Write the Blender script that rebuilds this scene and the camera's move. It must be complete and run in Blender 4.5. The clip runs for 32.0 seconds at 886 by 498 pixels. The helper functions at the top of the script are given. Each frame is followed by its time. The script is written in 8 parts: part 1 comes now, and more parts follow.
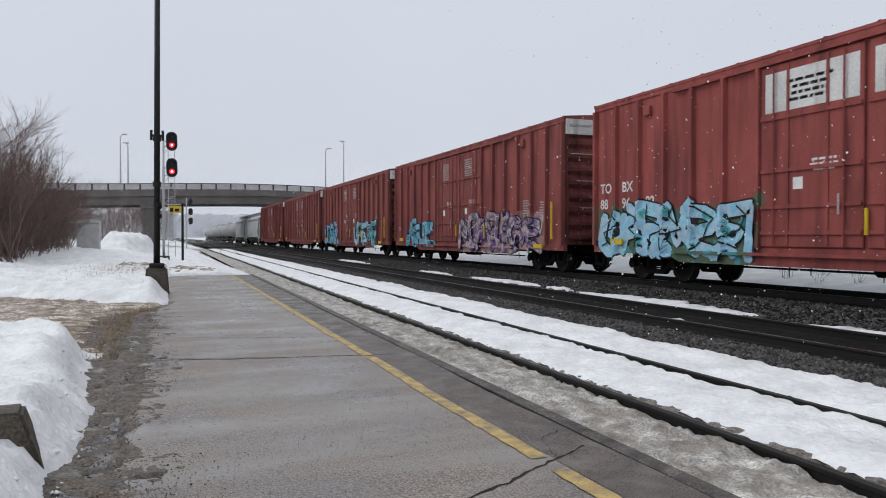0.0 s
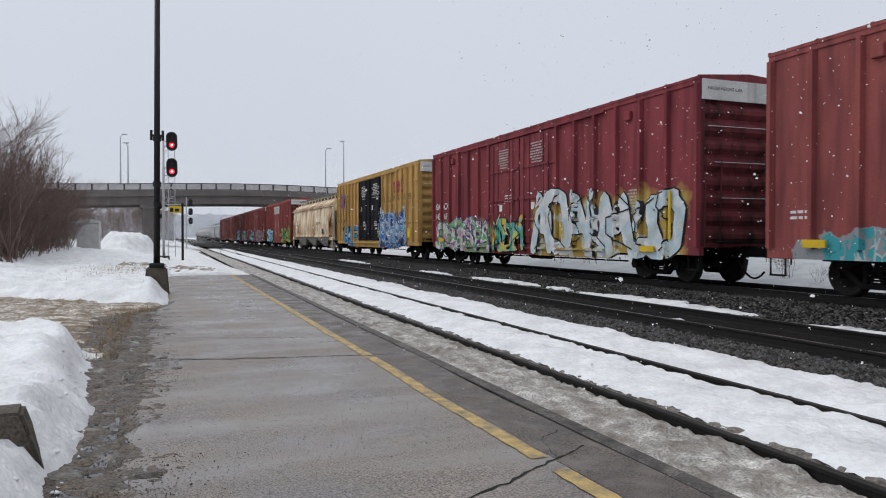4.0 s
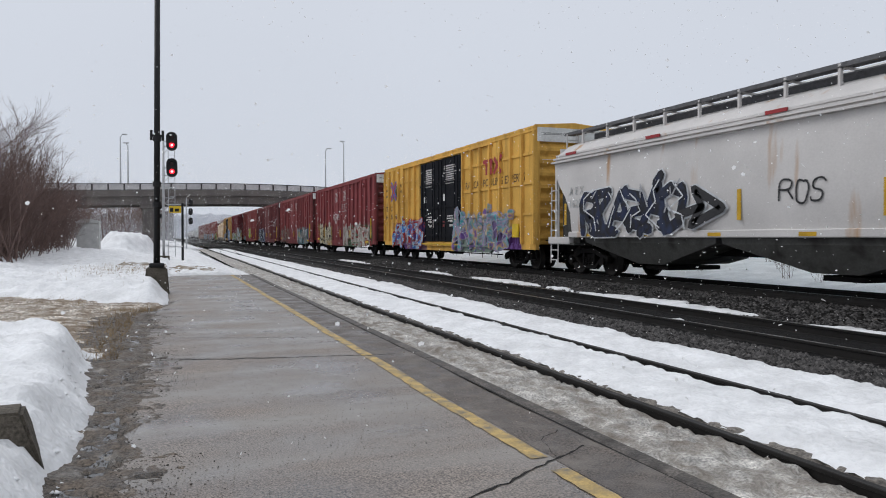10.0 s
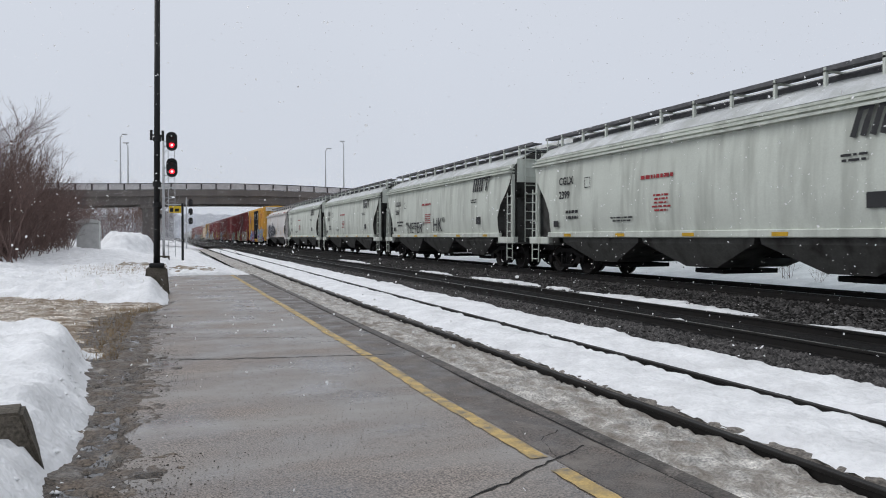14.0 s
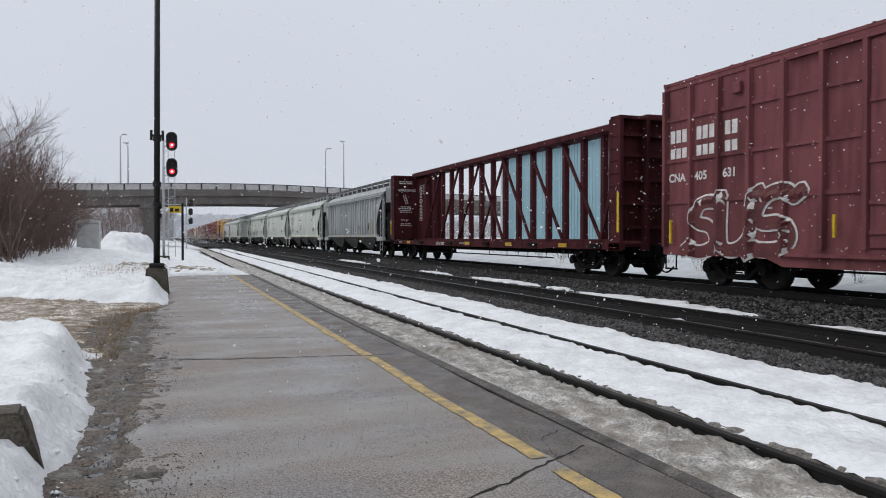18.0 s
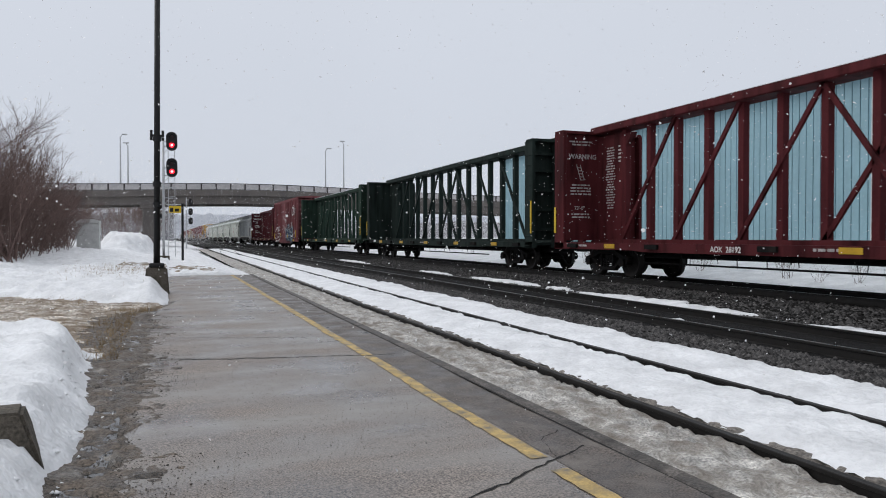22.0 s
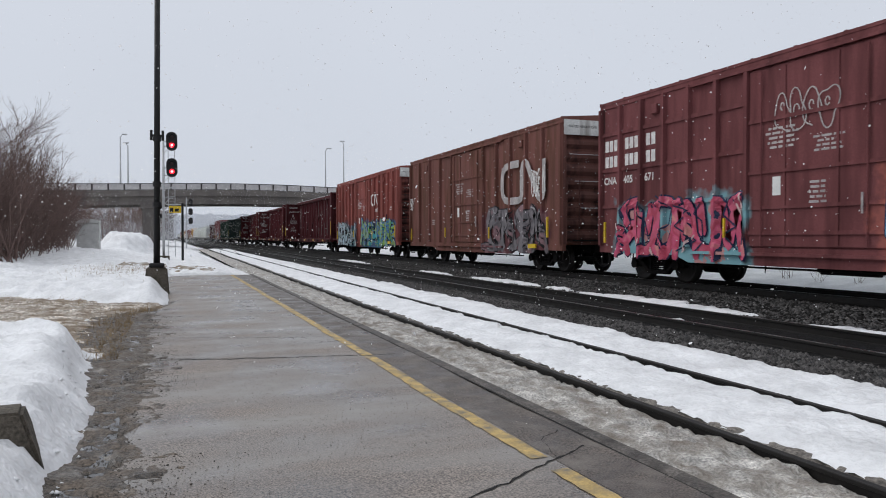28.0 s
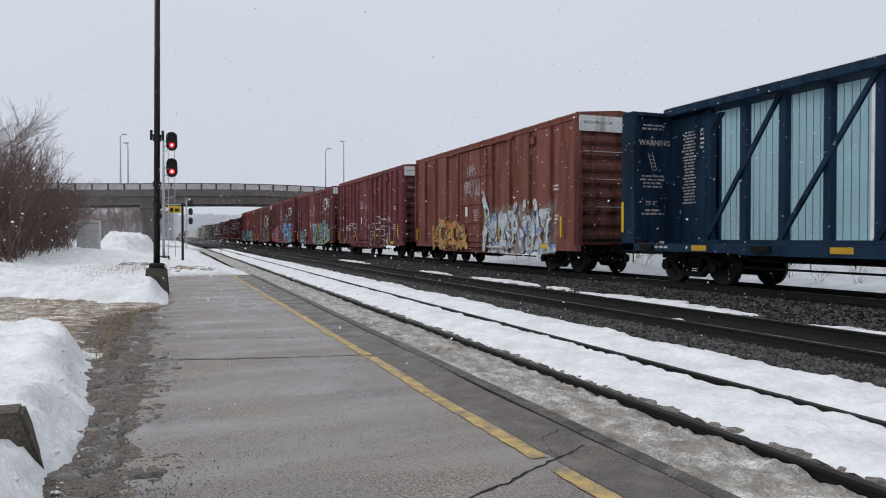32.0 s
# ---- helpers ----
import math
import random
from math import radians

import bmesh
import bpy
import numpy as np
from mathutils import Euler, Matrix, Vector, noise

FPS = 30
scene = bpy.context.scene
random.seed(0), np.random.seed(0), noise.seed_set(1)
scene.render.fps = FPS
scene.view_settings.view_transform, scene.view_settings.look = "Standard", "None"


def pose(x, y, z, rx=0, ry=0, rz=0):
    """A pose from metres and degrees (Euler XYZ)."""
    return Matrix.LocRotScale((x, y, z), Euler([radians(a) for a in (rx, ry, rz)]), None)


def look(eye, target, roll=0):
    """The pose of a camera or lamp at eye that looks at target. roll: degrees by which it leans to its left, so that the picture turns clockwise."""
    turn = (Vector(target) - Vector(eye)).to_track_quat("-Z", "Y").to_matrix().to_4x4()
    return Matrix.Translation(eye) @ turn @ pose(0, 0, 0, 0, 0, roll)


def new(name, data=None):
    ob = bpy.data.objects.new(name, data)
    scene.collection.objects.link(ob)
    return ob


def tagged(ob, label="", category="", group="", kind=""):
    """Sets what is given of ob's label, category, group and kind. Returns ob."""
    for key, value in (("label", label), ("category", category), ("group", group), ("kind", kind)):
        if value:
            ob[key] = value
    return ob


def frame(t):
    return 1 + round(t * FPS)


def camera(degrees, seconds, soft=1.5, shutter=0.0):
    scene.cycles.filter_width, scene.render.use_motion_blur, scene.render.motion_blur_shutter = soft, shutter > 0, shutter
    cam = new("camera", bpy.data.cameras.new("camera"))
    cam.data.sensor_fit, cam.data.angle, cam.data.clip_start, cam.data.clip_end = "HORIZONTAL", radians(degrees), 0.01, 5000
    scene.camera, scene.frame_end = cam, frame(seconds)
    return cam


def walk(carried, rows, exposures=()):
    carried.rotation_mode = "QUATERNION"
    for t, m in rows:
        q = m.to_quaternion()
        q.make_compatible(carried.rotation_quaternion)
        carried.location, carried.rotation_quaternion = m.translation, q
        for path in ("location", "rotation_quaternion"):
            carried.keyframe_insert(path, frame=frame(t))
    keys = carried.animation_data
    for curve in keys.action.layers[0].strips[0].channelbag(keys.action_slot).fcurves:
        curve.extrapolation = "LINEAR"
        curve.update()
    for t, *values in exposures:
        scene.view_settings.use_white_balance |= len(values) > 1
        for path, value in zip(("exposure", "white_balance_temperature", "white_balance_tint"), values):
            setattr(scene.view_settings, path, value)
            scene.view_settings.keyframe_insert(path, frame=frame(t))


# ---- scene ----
cam = camera(63.0, 32.0, soft=1.0, shutter=0.05)
EYE = pose(0, 0, 1.52, 89.06, 0, -21.12)
walk(cam, [(0, EYE), (32, EYE)])

# ---- sky and light: overcast, brighter overhead ----
world = bpy.data.worlds.new("overcast_sky")
scene.world = world
world.use_nodes = True
wt = world.node_tree
wt.nodes.clear()
w_out = wt.nodes.new("ShaderNodeOutputWorld")
w_bg = wt.nodes.new("ShaderNodeBackground")
w_sky = wt.nodes.new("ShaderNodeTexSky")
w_sky.sky_type, w_sky.sun_disc = "NISHITA", False
w_sky.sun_elevation, w_sky.sun_rotation = radians(47), radians(303)
w_sky.dust_density = 4.0
w_co = wt.nodes.new("ShaderNodeTexCoord")
w_sep = wt.nodes.new("ShaderNodeSeparateXYZ")
w_map = wt.nodes.new("ShaderNodeMapRange")
w_map.inputs["From Min"].default_value, w_map.inputs["From Max"].default_value = 0.0, 1.0
w_map.inputs["To Min"].default_value, w_map.inputs["To Max"].default_value = 0.0, 1.0
w_ramp = wt.nodes.new("ShaderNodeValToRGB")
w_ramp.color_ramp.elements[0].position, w_ramp.color_ramp.elements[0].color = 0.0, (0.62, 0.665, 0.75, 1)
w_ramp.color_ramp.elements[1].position, w_ramp.color_ramp.elements[1].color = 1.0, (0.90, 0.94, 1.01, 1)
w_e = w_ramp.color_ramp.elements.new(0.32)
w_e.color = (0.66, 0.70, 0.78, 1)
w_noise = wt.nodes.new("ShaderNodeTexNoise")
w_noise.inputs["Scale"].default_value, w_noise.inputs["Detail"].default_value = 2.2, 4
w_cloud = wt.nodes.new("ShaderNodeMapRange")
w_cloud.inputs["To Min"].default_value, w_cloud.inputs["To Max"].default_value = 0.96, 1.04
w_mul = wt.nodes.new("ShaderNodeMix")
w_mul.data_type, w_mul.blend_type = "RGBA", "MULTIPLY"
w_mul.inputs[0].default_value = 1.0
w_scale = wt.nodes.new("ShaderNodeMix")
w_scale.data_type, w_scale.blend_type = "RGBA", "MULTIPLY"
w_scale.inputs[0].default_value = 1.0
w_scale.inputs[7].default_value = (0.1, 0.1, 0.1, 1)
w_mix = wt.nodes.new("ShaderNodeMix")
w_mix.data_type = "RGBA"
w_mix.inputs[0].default_value = 0.04
wl = wt.links.new
wl(w_co.outputs["Generated"], w_sep.inputs[0])
wl(w_sep.outputs["Z"], w_map.inputs["Value"])
wl(w_map.outputs["Result"], w_ramp.inputs["Fac"])
wl(w_co.outputs["Generated"], w_noise.inputs["Vector"])
wl(w_noise.outputs["Fac"], w_cloud.inputs["Value"])
wl(w_ramp.outputs["Color"], w_mul.inputs[6])
wl(w_cloud.outputs["Result"], w_mul.inputs[7])
wl(w_sky.outputs["Color"], w_scale.inputs[6])
wl(w_mul.outputs[2], w_mix.inputs[6])
wl(w_scale.outputs[2], w_mix.inputs[7])
wl(w_mix.outputs[2], w_bg.inputs["Color"])
wl(w_bg.outputs["Background"], w_out.inputs["Surface"])
w_bg.inputs["Strength"].default_value = 1.0

sun = new("sun", bpy.data.lights.new("sun", "SUN"))
sun.data.energy, sun.data.angle, sun.data.color = 0.8, radians(40), (1.0, 0.98, 0.95)
sun.matrix_world = look((-26, 17, 34), (0, 0, 0))
scene.view_settings.exposure = 0.0


# ---- materials ----
def mat(name, base, rough=0.7, metal=0.0, var=0.18, scale=3.0, fine=60.0, bump=0.15, stain=None, stain_at=0.62,
        stain_scale=(1.0, 1.0, 1.0), stain_size=2.0, soft=0.12, rough_var=0.12, randomise=0.0, depth=0.02, spec=0.3, fine_var=None, island=0.0):
    """A surface with broad and fine variation, relief and, if given, stains of a second colour."""
    m = bpy.data.materials.new(name)
    m.use_nodes = True
    nt = m.node_tree
    b = nt.nodes["Principled BSDF"]
    b.inputs["Metallic"].default_value = metal
    b.inputs["Specular IOR Level"].default_value = spec
    co = nt.nodes.new("ShaderNodeTexCoord")
    n1, n2 = nt.nodes.new("ShaderNodeTexNoise"), nt.nodes.new("ShaderNodeTexNoise")
    n1.inputs["Scale"].default_value, n1.inputs["Detail"].default_value = scale, 5
    n2.inputs["Scale"].default_value, n2.inputs["Detail"].default_value = fine, 3
    ramp = nt.nodes.new("ShaderNodeMapRange")
    ramp.inputs["From Min"].default_value, ramp.inputs["From Max"].default_value = 0.3, 0.7
    ramp.inputs["To Min"].default_value, ramp.inputs["To Max"].default_value = 1 - var, 1 + var
    fr = nt.nodes.new("ShaderNodeMapRange")
    fr.inputs["From Min"].default_value, fr.inputs["From Max"].default_value = 0.3, 0.7
    fv = var * 0.6 if fine_var is None else fine_var
    fr.inputs["To Min"].default_value, fr.inputs["To Max"].default_value = 1 - fv, 1 + fv
    mu = nt.nodes.new("ShaderNodeMath")
    mu.operation = "MULTIPLY"
    mx = nt.nodes.new("ShaderNodeMix")
    mx.data_type, mx.blend_type = "RGBA", "MULTIPLY"
    mx.inputs[0].default_value = 1.0
    mx.inputs[6].default_value = (*base, 1)
    k = nt.links.new
    for n in (n1, n2):
        k(co.outputs["Object"], n.inputs["Vector"])
    k(n1.outputs["Fac"], ramp.inputs["Value"])
    k(n2.outputs["Fac"], fr.inputs["Value"])
    k(ramp.outputs["Result"], mu.inputs[0])
    k(fr.outputs["Result"], mu.inputs[1])
    last_value = mu.outputs[0]
    if randomise:
        oi = nt.nodes.new("ShaderNodeObjectInfo")
        rr = nt.nodes.new("ShaderNodeMapRange")
        rr.inputs["To Min"].default_value, rr.inputs["To Max"].default_value = 1 - randomise, 1 + randomise
        m3 = nt.nodes.new("ShaderNodeMath")
        m3.operation = "MULTIPLY"
        k(oi.outputs["Random"], rr.inputs["Value"])
        k(rr.outputs["Result"], m3.inputs[0])
        k(last_value, m3.inputs[1])
        last_value = m3.outputs[0]
    if island:
        gi = nt.nodes.new("ShaderNodeNewGeometry")
        ir = nt.nodes.new("ShaderNodeMapRange")
        ir.inputs["To Min"].default_value, ir.inputs["To Max"].default_value = 1 - island, 1 + island
        m4 = nt.nodes.new("ShaderNodeMath")
        m4.operation = "MULTIPLY"
        k(gi.outputs["Random Per Island"], ir.inputs["Value"])
        k(ir.outputs["Result"], m4.inputs[0])
        k(last_value, m4.inputs[1])
        last_value = m4.outputs[0]
    k(last_value, mx.inputs[7])
    colour = mx.outputs[2]
    if stain:
        mp = nt.nodes.new("ShaderNodeMapping")
        mp.inputs["Scale"].default_value = stain_scale
        n3 = nt.nodes.new("ShaderNodeTexNoise")
        n3.inputs["Scale"].default_value, n3.inputs["Detail"].default_value = stain_size, 6
        sr = nt.nodes.new("ShaderNodeMapRange")
        sr.inputs["From Min"].default_value, sr.inputs["From Max"].default_value = stain_at - soft, stain_at + soft
        sm = nt.nodes.new("ShaderNodeMix")
        sm.data_type = "RGBA"
        sm.inputs[7].default_value = (*stain, 1)
        k(co.outputs["Object"], mp.inputs["Vector"])
        k(mp.outputs["Vector"], n3.inputs["Vector"])
        k(n3.outputs["Fac"], sr.inputs["Value"])
        k(sr.outputs["Result"], sm.inputs[0])
        k(colour, sm.inputs[6])
        colour = sm.outputs[2]
    k(colour, b.inputs["Base Color"])
    rv = nt.nodes.new("ShaderNodeMapRange")
    rv.inputs["From Min"].default_value, rv.inputs["From Max"].default_value = 0.3, 0.7
    rv.inputs["To Min"].default_value, rv.inputs["To Max"].default_value = max(rough - rough_var, 0.03), min(rough + rough_var, 1)
    k(n1.outputs["Fac"], rv.inputs["Value"])
    k(rv.outputs["Result"], b.inputs["Roughness"])
    if bump:
        bp = nt.nodes.new("ShaderNodeBump")
        bp.inputs["Strength"].default_value, bp.inputs["Distance"].default_value = bump, depth
        k(n2.outputs["Fac"], bp.inputs["Height"])
        k(bp.outputs["Normal"], b.inputs["Normal"])
    return m


def glow(name, colour, strength):
    m = bpy.data.materials.new(name)
    m.use_nodes = True
    b = m.node_tree.nodes["Principled BSDF"]
    b.inputs["Base Color"].default_value = (*colour, 1)
    b.inputs["Emission Color"].default_value = (*colour, 1)
    b.inputs["Emission Strength"].default_value = strength
    return m


STREAK = (1.2, 1.2, 0.16)
M_SNOW = mat("snow", (0.75, 0.753, 0.762), 0.6, var=0.14, scale=1.8, fine=15, bump=0.6, depth=0.05, fine_var=0.07)
M_SLUSH = mat("dirty_snow", (0.47, 0.45, 0.42), 0.5, var=0.4, scale=6.0, fine=42, bump=1.0, stain=(0.20, 0.168, 0.135), stain_at=0.535, stain_scale=(1.0, 0.6, 1.0), stain_size=6.0, soft=0.14, depth=0.03, fine_var=0.5)
M_MELT = mat("grimy_melting_snow", (0.19, 0.17, 0.148), 0.5, var=0.45, scale=5, fine=40, bump=1.0, stain=(0.06, 0.052, 0.045), stain_at=0.53, stain_size=6, depth=0.03, fine_var=0.6)
# pale cross streaks put the sky's sheen on the wet film into the colour
M_ASPHALT = mat("wet_asphalt_sheen", (0.174, 0.146, 0.126), 0.42, var=0.42, scale=0.9, fine=75, bump=0.3, stain=(0.26, 0.243, 0.225), stain_at=0.57, stain_scale=(0.3, 1.6, 1), stain_size=0.8, soft=0.13, rough_var=0.3, depth=0.004, spec=0.5, fine_var=1.0)
M_CONCRETE = mat("kerb_concrete", (0.105, 0.093, 0.084), 0.6, var=0.45, scale=3, fine=45, bump=0.6, stain=(0.045, 0.04, 0.036), stain_at=0.55, stain_size=5, fine_var=0.6)
M_OLD_CONCRETE = mat("weathered_concrete", (0.115, 0.098, 0.078), 0.8, var=0.4, scale=5, fine=50, bump=0.7, stain=(0.045, 0.04, 0.03), stain_at=0.52, stain_size=5, fine_var=0.5)
M_BALLAST = mat("ballast", (0.020, 0.019, 0.018), 0.9, var=0.5, scale=8, fine=40, bump=1.0, depth=0.06, spec=0.1)
M_STONE = mat("ballast_stone", (0.062, 0.058, 0.056), 0.7, var=0.4, scale=9, fine=40, bump=0.3, spec=0.25, island=0.8)
M_RAIL = mat("rusty_rail", (0.012, 0.0105, 0.0095), 0.65, var=0.3, scale=5, fine=50)
M_RAILTOP = mat("worn_rail_head", (0.25, 0.24, 0.23), 0.35, metal=0.9, var=0.15)
M_TIE = mat("creosoted_tie", (0.020, 0.018, 0.016), 0.85, var=0.3, scale=4, fine=30, bump=0.5)
M_LINE = mat("worn_yellow_paint", (0.46, 0.325, 0.125), 0.6, var=0.3, scale=5, fine=60, stain=(0.19, 0.165, 0.125), stain_at=0.56, stain_size=7, soft=0.12)
M_BLACK = mat("black_paint", (0.008, 0.008, 0.0085), 0.5, var=0.25)
M_STEEL = mat("galvanised_steel", (0.45, 0.46, 0.47), 0.5, metal=0.5, var=0.15)
M_BRIDGE = mat("bridge_concrete", (0.135, 0.12, 0.11), 0.8, var=0.2, scale=0.4, fine=8, bump=0.1, stain=(0.10, 0.09, 0.085), stain_at=0.58, stain_scale=(1, 1, 0.3), stain_size=0.5)
M_BRIDGE_RAIL = mat("bridge_railing", (0.045, 0.040, 0.040), 0.6, var=0.2, scale=1)
M_UNDER = mat("underframe_black", (0.007, 0.0065, 0.0065), 0.75, var=0.35, scale=4, fine=30, stain=(0.022, 0.017, 0.014), stain_at=0.64, spec=0.12)
M_WHEEL = mat("wheel_steel", (0.014, 0.012, 0.011), 0.6, metal=0.2, var=0.3, scale=4)
M_TEAL = mat("teal_cladding", (0.31, 0.485, 0.55), 0.5, var=0.08, scale=0.6, fine=6, bump=0.05, stain=(0.29, 0.46, 0.52), stain_at=0.6, stain_scale=(1, 1, 0.15), stain_size=1.2)
M_OILY = mat("oily_ballast", (0.009, 0.0085, 0.0085), 0.8, var=0.5, scale=5, fine=30, bump=1.0, depth=0.05, spec=0.15)
M_BARK = mat("bare_bark", (0.150, 0.102, 0.090), 0.9, var=0.3, scale=6, fine=40)
M_YELLOW = mat("safety_yellow", (0.62, 0.42, 0.02), 0.5, var=0.15)
M_WHITE = mat("white_paint", (0.72, 0.72, 0.70), 0.6, var=0.12, scale=2)
M_AMBER = mat("amber_reflector", (0.5, 0.30, 0.02), 0.4, var=0.2)


# ---- geometry helpers ----
class Geo:
    """Vertices and faces of one mesh."""

    def __init__(self):
        self.v, self.f = [], []

    def add(self, verts, faces):
        n = len(self.v)
        self.v.extend(verts)
        self.f.extend([tuple(i + n for i in f) for f in faces])
        return self

    def box(self, x0, x1, y0, y1, z0, z1):
        v = [(x, y, z) for z in (z0, z1) for y in (y0, y1) for x in (x0, x1)]
        return self.add(v, [(0, 2, 3, 1), (4, 5, 7, 6), (0, 1, 5, 4), (2, 6, 7, 3), (0, 4, 6, 2), (1, 3, 7, 5)])

    def prism(self, profile, axis, a, b):
        """A polygon of two coordinates pushed along the third axis (0, 1 or 2) from a to b."""
        def place(p, q):
            r = list(p)
            r.insert(axis, q)
            return tuple(r)
        n = len(profile)
        v = [place(p, a) for p in profile] + [place(p, b) for p in profile]
        f = [tuple(range(n))[::-1], tuple(range(n, 2 * n))] + [(i, (i + 1) % n, n + (i + 1) % n, n + i) for i in range(n)]
        return self.add(v, f)

    def tube(self, p, q, r0, r1=None, n=8, caps=True):
        p, q = Vector(p), Vector(q)
        r1 = r0 if r1 is None else r1
        d = q - p
        if d.length < 1e-6:
            return self
        side = d.orthogonal().normalized()
        up = d.normalized().cross(side)
        ring = [(side * math.cos(2 * math.pi * i / n) + up * math.sin(2 * math.pi * i / n)) for i in range(n)]
        v = [tuple(p + c * r0) for c in ring] + [tuple(q + c * r1) for c in ring]
        f = [(i, (i + 1) % n, n + (i + 1) % n, n + i) for i in range(n)]
        if caps:
            f += [tuple(range(n))[::-1], tuple(range(n, 2 * n))]
        return self.add(v, f)

    def grid(self, xs, ys, height):
        n = len(xs)
        v = [(x, y, height(x, y)) for y in ys for x in xs]
        f = [(j * n + i, j * n + i + 1, (j + 1) * n + i + 1, (j + 1) * n + i) for j in range(len(ys) - 1) for i in range(n - 1)]
        return self.add(v, f)

    def mesh(self, name, material, smooth=False):
        me = bpy.data.meshes.new(name)
        me.from_pydata(self.v, [], self.f)
        bm = bmesh.new()
        bm.from_mesh(me)
        if len(bm.faces) < 4000:
            bmesh.ops.recalc_face_normals(bm, faces=bm.faces)
        bm.to_mesh(me)
        bm.free()
        me.materials.append(material)
        if smooth:
            me.polygons.foreach_set("use_smooth", [True] * len(me.polygons))
        me.update()
        return me


def bevelled(g, width, segments=1):
    """The same solid with its edges broken."""
    bm = bmesh.new()
    vs = [bm.verts.new(v) for v in g.v]
    for f in g.f:
        bm.faces.new([vs[i] for i in f])
    bmesh.ops.recalc_face_normals(bm, faces=bm.faces)
    bmesh.ops.bevel(bm, geom=list(bm.edges), offset=width, segments=segments, affect="EDGES", clamp_overlap=True)
    out = Geo()
    bm.verts.index_update()
    out.v = [tuple(v.co) for v in bm.verts]
    out.f = [tuple(v.index for v in f.verts) for f in bm.faces]
    bm.free()
    return out


def part(name, g, material, parent, label="", at=None, smooth=False):
    """One mesh object under a thing or part. g: a Geo or a finished mesh."""
    me = g.mesh(name, material, smooth) if isinstance(g, Geo) else g
    ob = new(name, me)
    ob.parent = parent
    if at is not None:
        ob.matrix_basis = at
    if label:
        ob["label"] = label
    return ob


def thing(name, label, category, m=None, group="", kind=""):
    ob = new(name)
    ob.empty_display_size = 0.2
    if m is not None:
        ob.matrix_basis = m
    return tagged(ob, label, category, group, kind)


def solid(name, g, material, label, category, m=None, group="", kind="", smooth=False):
    ob = new(name, g.mesh(name, material, smooth))
    if m is not None:
        ob.matrix_basis = m
    return tagged(ob, label, category, group, kind)


def steps(a, b, d):
    n = max(1, round((b - a) / d))
    return [a + (b - a) * i / n for i in range(n + 1)]


def rough(x, y, amp, size=1.0, seed=0):
    return amp * noise.fractal(Vector((x / size, y / size, seed * 7.3)), 0.9, 2.0, 4)


def smooth01(a, b, x):
    k = min(1.0, max(0.0, (x - a) / (b - a)))
    return k * k * (3 - 2 * k)


# ---- the lie of the land ----
def track1(y):
    return 4.90 + 0.0125 * y


def track2(y):
    return 8.92 + 0.006 * y


TRACK3 = 13.75
Z1, Z2, Z3 = -0.05, 0.10, 0.31


def left_edge(y):
    """The platform's ragged edge towards the snow."""
    return -0.62 + 0.78 * smooth01(14.5, 18.0, y) + 0.005 * max(0.0, y - 18.0)


def sheet(name, material, label, category, xs, ys, height, x_of=None, kind="structure", smooth=True):
    """A bumpy strip: x_of(u, y) turns u into x."""
    g = Geo()
    n = len(xs)
    for y in ys:
        for u in xs:
            x = x_of(u, y) if x_of else u
            g.v.append((x, y, height(x, y, u)))
    g.f = [(j * n + i, j * n + i + 1, (j + 1) * n + i + 1, (j + 1) * n + i) for j in range(len(ys) - 1) for i in range(n - 1)]
    return solid(name, g, material, label, category, kind=kind, smooth=smooth)


# the ground: one sheet to the horizon
def spread(a, b, fine, reach):
    inner = steps(a, b, fine)
    out, d, q = [], fine, b
    while q < reach:
        d *= 1.5
        q += d
        out.append(q)
    low, d, q = [], fine, a
    while q > -reach:
        d *= 1.5
        q -= d
        low.append(q)
    return low[::-1] + inner + out


